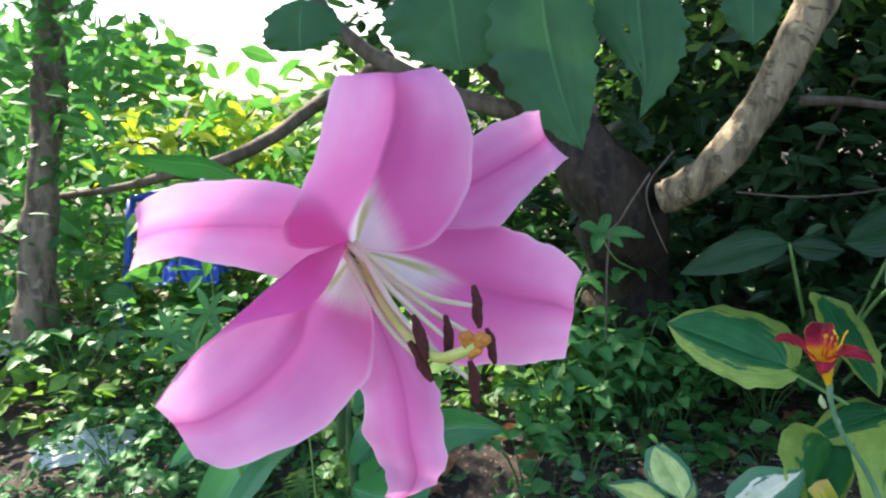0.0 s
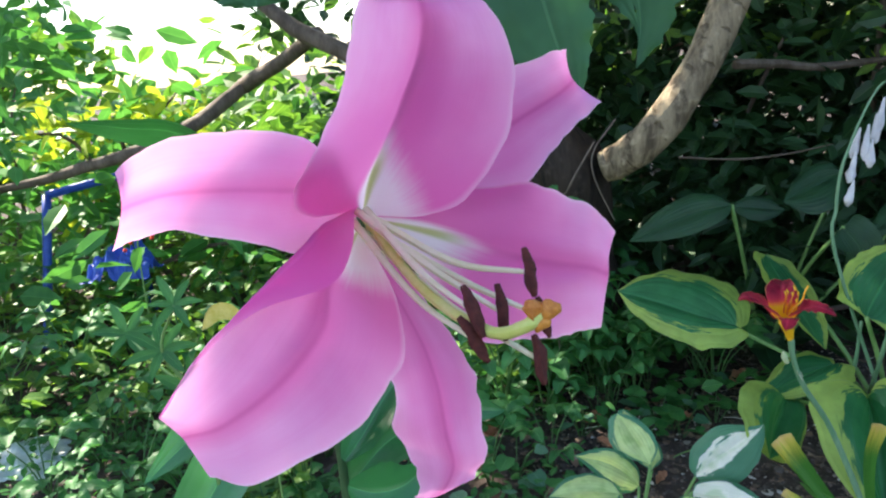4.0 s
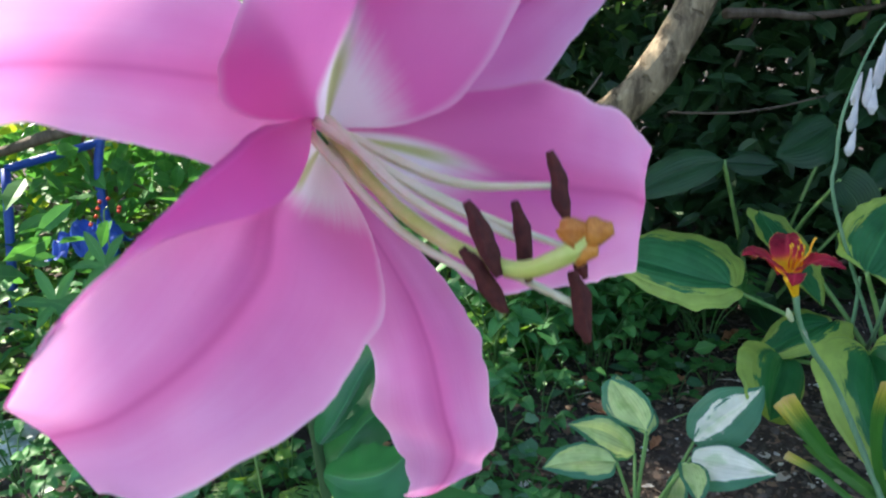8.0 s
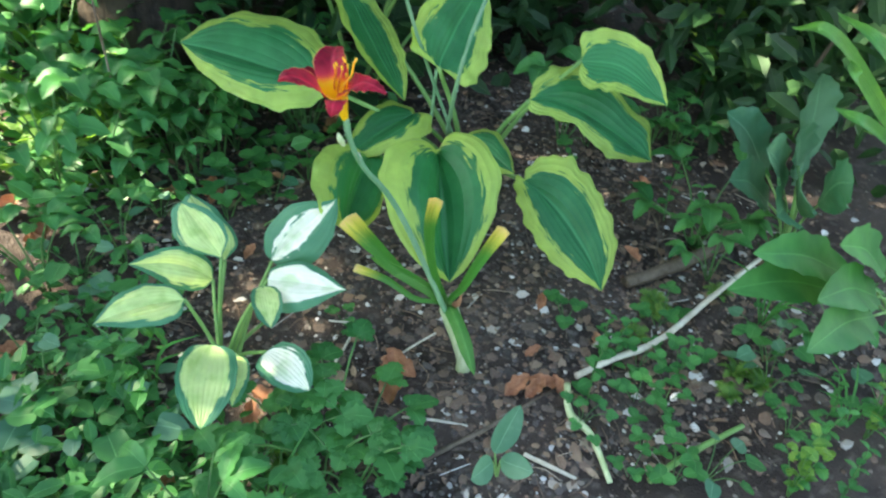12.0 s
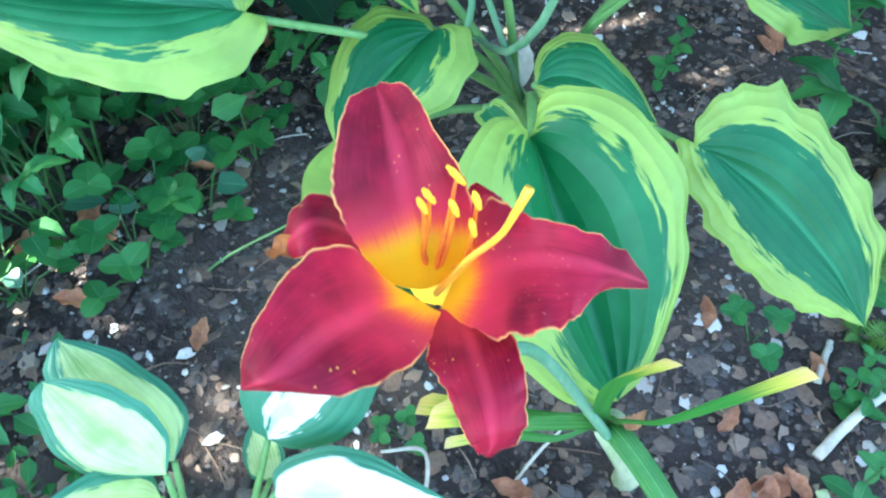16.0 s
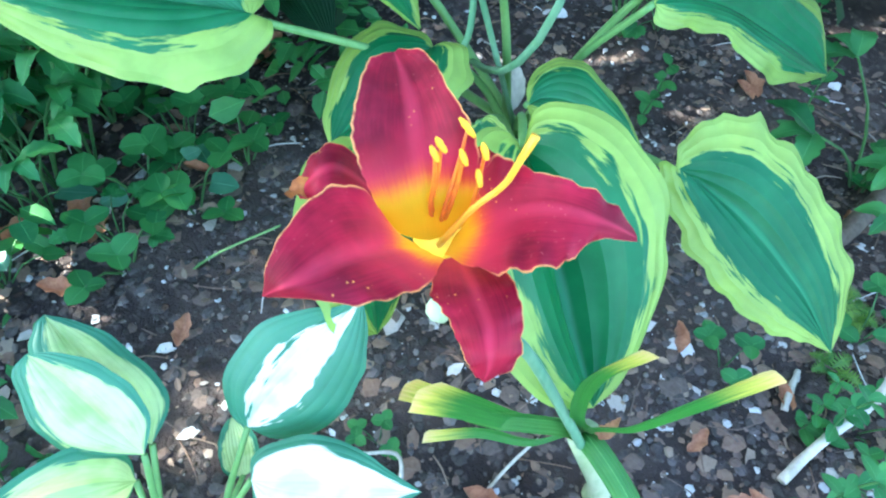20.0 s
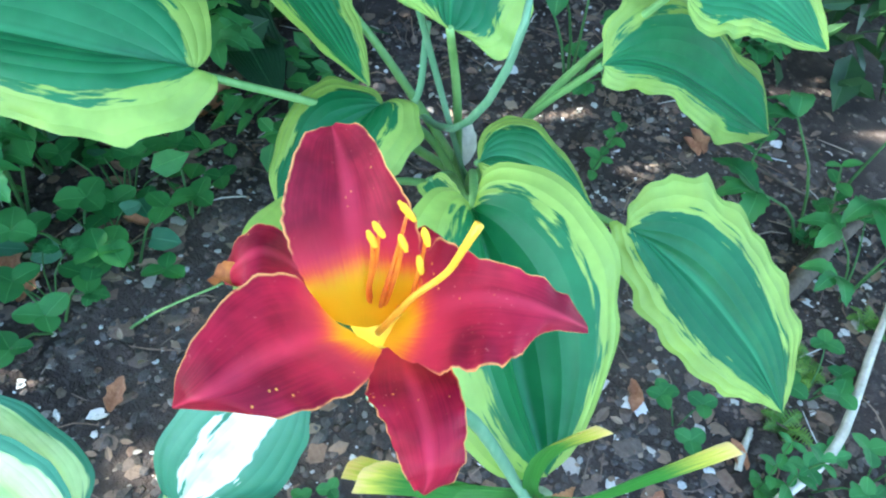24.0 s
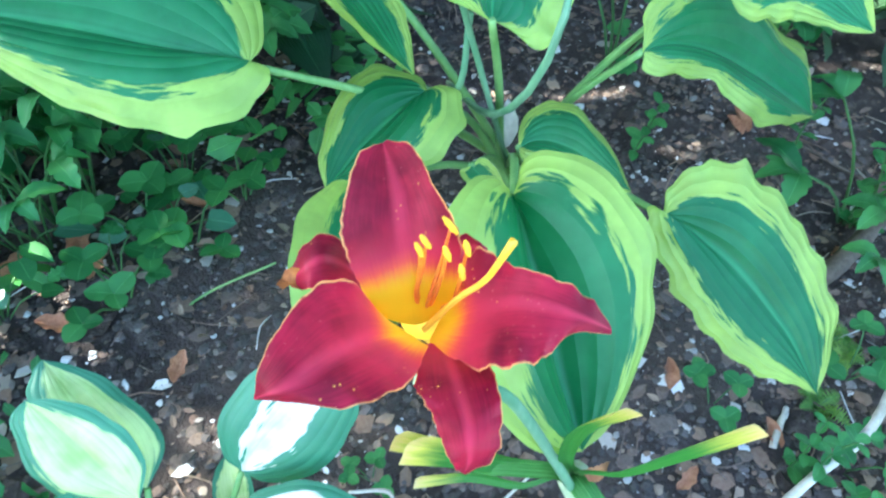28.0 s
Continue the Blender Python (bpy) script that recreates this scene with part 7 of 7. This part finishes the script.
stick([(0.407, 0.918, 0.004), (0.449, 0.946, 0.02), (0.481, 0.982, 0.03), (0.45, 1.009, 0.03)], 0.0022, STRAW, "bent pale straw beside the hosta", "straw")
stick([(0.828, 0.79, 0.008), (0.852, 0.799, 0.008), (0.878, 0.808, 0.008)], 0.004, STRAW, "short pale wood splinter on the soil", "splinter")
stick([(0.532, 1.449, 0.03), (0.595, 1.461, 0.03), (0.649, 1.45, 0.03)], 0.002, TWIG, "thin twig on the soil", "twig")
stick([(1.24, 1.147, 0.01), (1.242, 1.052, 0.012), (1.256, 0.946, 0.01)], 0.0025, TWIG, "thin twig on the soil", "twig")
stick([(1.175, 1.06, 0.01), (1.136, 0.989, 0.015), (1.078, 0.929, 0.01)], 0.002, TWIG, "thin twig on the soil", "twig")



def leaf_scraps():
    """Curled scraps of dead leaf, lying at all angles."""
    rng = np.random.default_rng(23)
    x, y = rng.uniform(0.1, 1.5, 1500), rng.uniform(0.5, 1.75, 1500)
    spots = [(a, b, ground_z(a, b) + rng.uniform(0.002, 0.007)) for a, b in zip(x, y)]
    ob = leaf_cloud("leaf_scraps", spots, 0.006 + 0.024 * rng.uniform(0, 1, 1500) ** 2.2, rng, FLAKES, droop=0.0, aspect=0.55, up=1.6)
    return tagged(ob, "small curled scraps of brown dead leaf on the soil", "litter", kind="stuff")


leaf_scraps()


def straw_litter():
    rng = np.random.default_rng(21)
    parts = []
    for k in range(620):
        x, y = rng.uniform(0.15, 1.4), rng.uniform(0.5, 1.65)
        a, l = rng.uniform(0, 6.28), rng.uniform(0.012, 0.06)
        d, c = np.array([math.cos(a), math.sin(a), 0]) * l / 2, np.array([x, y, ground_z(x, y) + rng.uniform(0.003, 0.009)])
        bend = np.array([rng.normal(0, 0.1) * l, rng.normal(0, 0.1) * l, rng.uniform(0, 0.006)])
        parts.append(tube([c - d, c + bend, c + d + np.array([0, 0, rng.uniform(-0.003, 0.006)])], [0.0008, 0.001, 0.0006], 5, 4))
    v, f, u = join(parts)
    return tagged(put_mesh("straw_litter", v, f, FLAKES, uvs=u), "thin dry straws and twigs strewn over the soil", "litter", kind="stuff")


straw_litter()

# long thin grass stem arching from the daylily's left
stick([(0.327, 1.245, 0.01), (0.377, 1.304, -0.017), (0.433, 1.283, 0.049), (0.516, 1.244, 0.091)], 0.0016, PETIOLE, "thin arching blade of wild grass", "wild_grass", 6)


def make_allium():
    plant = thing("allium_plant", "leek with a bent pale green flower stalk and closed bud", "allium")
    arch = [(0.147, 0.224, -0.01), (0.147, 0.224, 0.356), (0.147, 0.224, 0.506), (0.139, 0.237, 0.564), (0.136, 0.221, 0.604), (0.15, 0.216, 0.615), (0.161, 0.21, 0.613), (0.171, 0.202, 0.604), (0.176, 0.195, 0.593)]
    stalk("stalk", arch, [0.0034, 0.0032, 0.0030, 0.0027, 0.0024, 0.0020, 0.0018, 0.0016, 0.0014], SCAPE_BLUE, plant, n=50, sides=10)
    b = np.array((0.178, 0.192, 0.587))
    a = np.array(arch[-1])
    d = unit(b - a)
    stalk("bud", [a, a + d * 0.003, a + d * 0.008, a + d * 0.012], [0.0015, 0.005, 0.0056, 0.0014], BUD, plant, "pale mauve closed bud", n=14, sides=14)
    leaf("leaf", [(arch[0][0], arch[0][1], 0.0), (0.195, 0.474, 0.19), (0.223, 0.515, 0.229), (0.262, 0.538, 0.235)], 0.010, (0, -0.8, 0.5), SCAPE_BLUE, plant, kind="lance", cup=0.4, fold=0.3, rows=16, cols=5)
    return plant


make_allium()


def make_hosta_flower():
    plant = thing("hosta_flower_stalk", "slender stalk with drooping white bell flowers", "flower")
    foot = np.array((0.835, 1.216, 0.05))
    line = [foot] + [(0.6597, 1.155, 0.4649), (0.6524, 1.155, 0.564), (0.6563, 1.155, 0.6214), (0.6716, 1.155, 0.6725), (0.6898, 1.155, 0.7179), (0.7104, 1.155, 0.7534), (0.7344, 1.155, 0.7643)]
    stalk("stalk", line, [0.0032, 0.003, 0.0028, 0.0026, 0.0022, 0.002, 0.0016, 0.0012], SCAPE, plant, n=34, sides=7)
    tops = [(0.6716, 1.143, 0.6092), (0.6799, 1.155, 0.6536), (0.691, 1.167, 0.6888), (0.6973, 1.143, 0.6708), (0.7087, 1.155, 0.711), (0.7266, 1.167, 0.7338), (0.7268, 1.143, 0.7298), (0.6968, 1.155, 0.6948), (0.7516, 1.167, 0.7539)]
    rng = np.random.default_rng(3)
    for t in tops:
        t = np.array(t)
        l = rng.uniform(0.042, 0.058)
        d = np.array([rng.uniform(-0.25, 0.25), rng.uniform(-0.2, 0.2), -1.0])
        stalk("bell", [t, t + d * l * 0.4, t + d * l * 0.75, t + d * l], [0.0014, 0.0045, 0.0080, 0.003], BELL, plant, n=12, sides=8, wobble=0.3, seed=int(t[0] * 1000))
    return plant


make_hosta_flower()
for line in ([(0.845, 1.457, 0.05), (0.738, 1.224, 0.229), (0.733, 1.2, 0.338)], [(0.888, 1.422, 0.05), (0.732, 1.148, 0.256), (0.722, 1.08, 0.431), (0.926, 1.31, 0.483)]):
    tagged(stalk("hosta_stalk", line, [0.004, 0.0035, 0.003], SCAPE, n=14), "plain green hosta flower stalk", "stalk", "hosta stalks")


# ---- broad weeds and seedlings ----
def make_broad_weed(foot, tips, label, half, mat):
    plant = thing("broad_leaf_weed", label, "weed", "weeds")
    foot = np.array(foot)
    for k, tip in enumerate(tips):
        tip = np.array(tip)
        start = foot * 0.55 + tip * 0.45 + np.array([0, 0, 0.04])
        stalk("stem", [foot, (foot + start) / 2 + np.array([0, 0, 0.02]), start], [0.003, 0.0025, 0.002], PETIOLE, plant, n=8, sides=6)
        leaf("leaf", [start, (start + tip) / 2 + np.array([0, 0, 0.02]), tip], half, (-0.2, -0.5, 0.85), mat, plant, kind="lance", cup=0.15, ripple=0.12, waves=4, fold=0.2, rows=20, cols=9, seed=k * 1.3 + 1)
    return plant


make_broad_weed((1.31, 0.834, 0.02), [(1.129, 0.914, 0.315), (1.183, 0.814, 0.321), (1.189, 0.701, 0.287), (1.056, 0.715, 0.255), (1.063, 0.818, 0.256), (1.104, 0.803, 0.311), (1.24, 0.85, 0.392), (1.099, 0.721, 0.285)], "broad-leaved weed with long cool green leaves", 0.042, HERB_BLUE)
make_broad_weed((1.324, 0.599, 0.02), [(0.874, 0.631, 0.248), (0.902, 0.633, 0.298), (0.925, 0.544, 0.282), (0.895, 0.513, 0.233), (0.987, 0.579, 0.323)], "broad-leaved weed with bright green leaves", 0.034, HERB)

strap = thing("strap_leaf_plant", "plant with long arching yellow-green strap leaves", "plant")
strap_root = np.array((1.792, 0.859, 0.02))
for k, (m, t, half) in enumerate([((1.209, 0.805, 0.452), (1.171, 0.882, 0.465), 0.012), ((1.169, 0.727, 0.423), (1.181, 0.779, 0.454), 0.012), ((1.211, 0.734, 0.456), (1.209, 0.846, 0.497), 0.013), ((1.153, 0.677, 0.39), (1.077, 0.713, 0.431), 0.011)]):
    leaf("leaf", [strap_root, m, t], half, (-0.3, -0.7, 0.6), STRAP, strap, kind="lance", cup=0.3, fold=0.3, ripple=0.04, rows=22, cols=7, seed=k + 0.4)

seedling = thing("hosta_seedling", "young hosta with small grey-green leaves", "hosta", "hostas")
root = np.array((0.561, 0.652, 0))
for k, (a, b, half) in enumerate([((0.553, 0.653, 0.06), (0.599, 0.673, 0.112), 0.019), ((0.545, 0.645, 0.055), (0.5, 0.625, 0.072), 0.018), ((0.558, 0.645, 0.05), (0.583, 0.606, 0.06), 0.017)]):
    leaf("leaf", [a, (np.array(a) + np.array(b)) / 2, b], half, (0, -0.8, 0.6), HERB_BLUE, seedling, kind="oval", cup=0.15, rows=14, cols=9, seed=k)
    stalk("petiole", [root, (root + np.array(a)) / 2, a], [0.002, 0.0018, 0.0015], PETIOLE, seedling, n=6, sides=6)


# whorled sprig beside the lily
def make_whorl():
    plant = thing("cleavers", "weed with narrow pale green leaves in whorls", "weed", "weeds")
    line = [(-0.145, 0.432, 0), (-0.143, 0.417, 0.634), (-0.146, 0.417, 0.674), (-0.161, 0.416, 0.706), (-0.147, 0.413, 0.735)]
    stalk("stem", line, [0.0016, 0.0014, 0.0012, 0.001, 0.0008], PETIOLE, plant, n=20, sides=6)
    rng = np.random.default_rng(2)
    for c, l, n in ((line[4], 0.020, 6), (line[3], 0.026, 7), (line[2], 0.026, 7), ((-0.195, 0.448, 0.707), 0.022, 6)):
        c = np.array(c)
        for k in range(n):
            a = k * 6.28 / n
            way = np.array([math.cos(a), 0.5 * math.sin(a), 0.75 * math.sin(a) + 0.25])
            ll = l * rng.uniform(0.8, 1.15)
            leaf("leaflet", [c, c + way * ll * 0.5, c + way * ll - np.array([0, 0, 0.003])], ll * 0.13, (0.1, -0.9, 0.4), HERB, plant, kind="lance", cup=0.2, rows=9, cols=5, seed=k)
    stalk("stem", [line[2], (-0.174, 0.433, 0.692), (-0.195, 0.448, 0.707)], [0.001, 0.0009, 0.0008], PETIOLE, plant, n=8, sides=5)
    return plant


make_whorl()
yellow = thing("yellowing_leaf", "yellow-green leaf on a thin stalk", "leaf")
leaf("blade", [(-0.223, 0.771, 0.6), (-0.245, 0.764, 0.611), (-0.266, 0.759, 0.593)], 0.010, (0, -0.8, 0.5), YELLOW_LEAF, yellow, kind="lance", cup=0.3, rows=12, cols=7)
stalk("stem", [(-0.223, 0.771, 0.6), (-0.214, 0.778, 0.549), (-0.222, 0.785, 0.02)], [0.001, 0.0012, 0.0014], PETIOLE, yellow, n=10, sides=5)


# ---- behind the bushes ----
def make_blue_frame():
    rack = thing("metal_frame", "blue painted metal tube frame among the weeds", "frame")
    for line in ([(-1.039, 2.382, 0.03), (-1.042, 2.382, 0.445), (-1.001, 2.45, 0.66)],
                 [(-1.321, 2.132, 0.03), (-1.305, 2.174, 0.11), (-1.278, 2.311, 0.543)],
                 [(-1.278, 2.311, 0.543), (-1.143, 2.368, 0.563), (-1.014, 2.425, 0.583)]):
        stalk("tube", line, [0.014, 0.014, 0.014], BLUE, rack, n=12, sides=10)
    return rack


make_blue_frame()


def crumpled(name, label, category, centre, size, mat, seed, flat=0.4):
    c = np.array(centre)
    verts, n = [], 22
    for j in range(n):
        for i in range(n):
            x, y = i / (n - 1) - 0.5, j / (n - 1) - 0.5
            r = 1 - 0.3 * abs(noise.noise((x * 3, y * 3, seed)))
            z = flat * (0.35 - (x * x + y * y) * 1.2) + 0.28 * flat * noise.noise((x * 7, y * 7, seed)) + 0.16 * flat * abs(noise.noise((x * 15, y * 15, seed + 4)))
            verts.append(c + size * np.array([x * r * 1.3, y * r, max(z, -0.02)]))
    return tagged(put_mesh(name, verts, grid_faces(n, n), mat, smooth=False), label, category)


crumpled("plastic_sheet", "crumpled white plastic sheet on the ground", "plastic sheet", (-1.018, 1.464, 0.06), 0.20, RAG, 3)
crumpled("cloth", "dark blue cloth hanging in the weeds", "cloth", (-0.998, 2.128, 0.308), 0.16, BLUE, 8, 1.2)
berries = thing("berry_sprig", "small red berries on a weed stalk", "berries")
stalk("stem", [(-0.909, 2.034, 0.03), (-0.902, 2.048, 0.389), (-0.889, 2.064, 0.44)], [0.003, 0.0025, 0.002], PETIOLE, berries, n=8, sides=5)
rng = np.random.default_rng(8)
for k in range(7):
    p = np.array((-0.889, 2.051, 0.432)) + rng.normal(0, 0.022, 3)
    stalk("berry", [p - np.array([0, 0, 0.006]), p, p + np.array([0, 0, 0.006])], [0.002, 0.0075, 0.002], RED_BERRY, berries, n=8, sides=8)
slab = crumpled("paving_slab", "pale grey stone slab between the weeds", "slab", (-1.677, 2.088, 0.114), 0.3, CHIP, 5, 0.15)


# ---- thin growth in front of the trunk ----
for line, r in (([(0.405, 1.61, 0.692), (0.346, 1.574, 0.629), (0.342, 1.549, 0.573), (0.375, 1.517, 0.483)], 0.0022),
                ([(0.343, 1.549, 0.654), (0.28, 1.526, 0.563), (0.247, 1.507, 0.487), (0.234, 1.484, 0.07)], 0.0024),
                ([(0.537, 1.588, 0.597), (0.666, 1.586, 0.581), (0.789, 1.607, 0.579), (0.908, 1.641, 0.586)], 0.0026)):
    tagged(stalk("dry_vine", line, [r, r, r * 0.9, r * 0.6], TWIG, n=20, sides=6, wobble=0.2), "thin dry vine hanging by the tree trunk", "vine", "dry vines")

sprig = thing("ground_elder", "bright green sprig with pointed leaflets before the dark trunk", "weed", "weeds")
fork = np.array((0.238, 1.566, 0.521))
stalk("stem", [(0.332, 1.663, 0.407), (0.274, 1.592, 0.455), fork], [0.0022, 0.002, 0.0014], PETIOLE, sprig, n=10, sides=6)
for k, (tip, half) in enumerate([((0.329, 1.526, 0.518), 0.016), ((0.263, 1.567, 0.563), 0.014), ((0.191, 1.56, 0.541), 0.015), ((0.219, 1.507, 0.49), 0.016), ((0.282, 1.52, 0.498), 0.013)]):
    tip = np.array(tip)
    leaf("leaflet", [fork, (fork + tip) / 2 + np.array([0, 0, 0.008]), tip], half, (0, -0.6, 0.8), HERB, sprig, kind="lance", cup=0.15, ripple=0.06, tooth=0.08, fold=0.25, rows=18, cols=7, seed=k + 0.7)
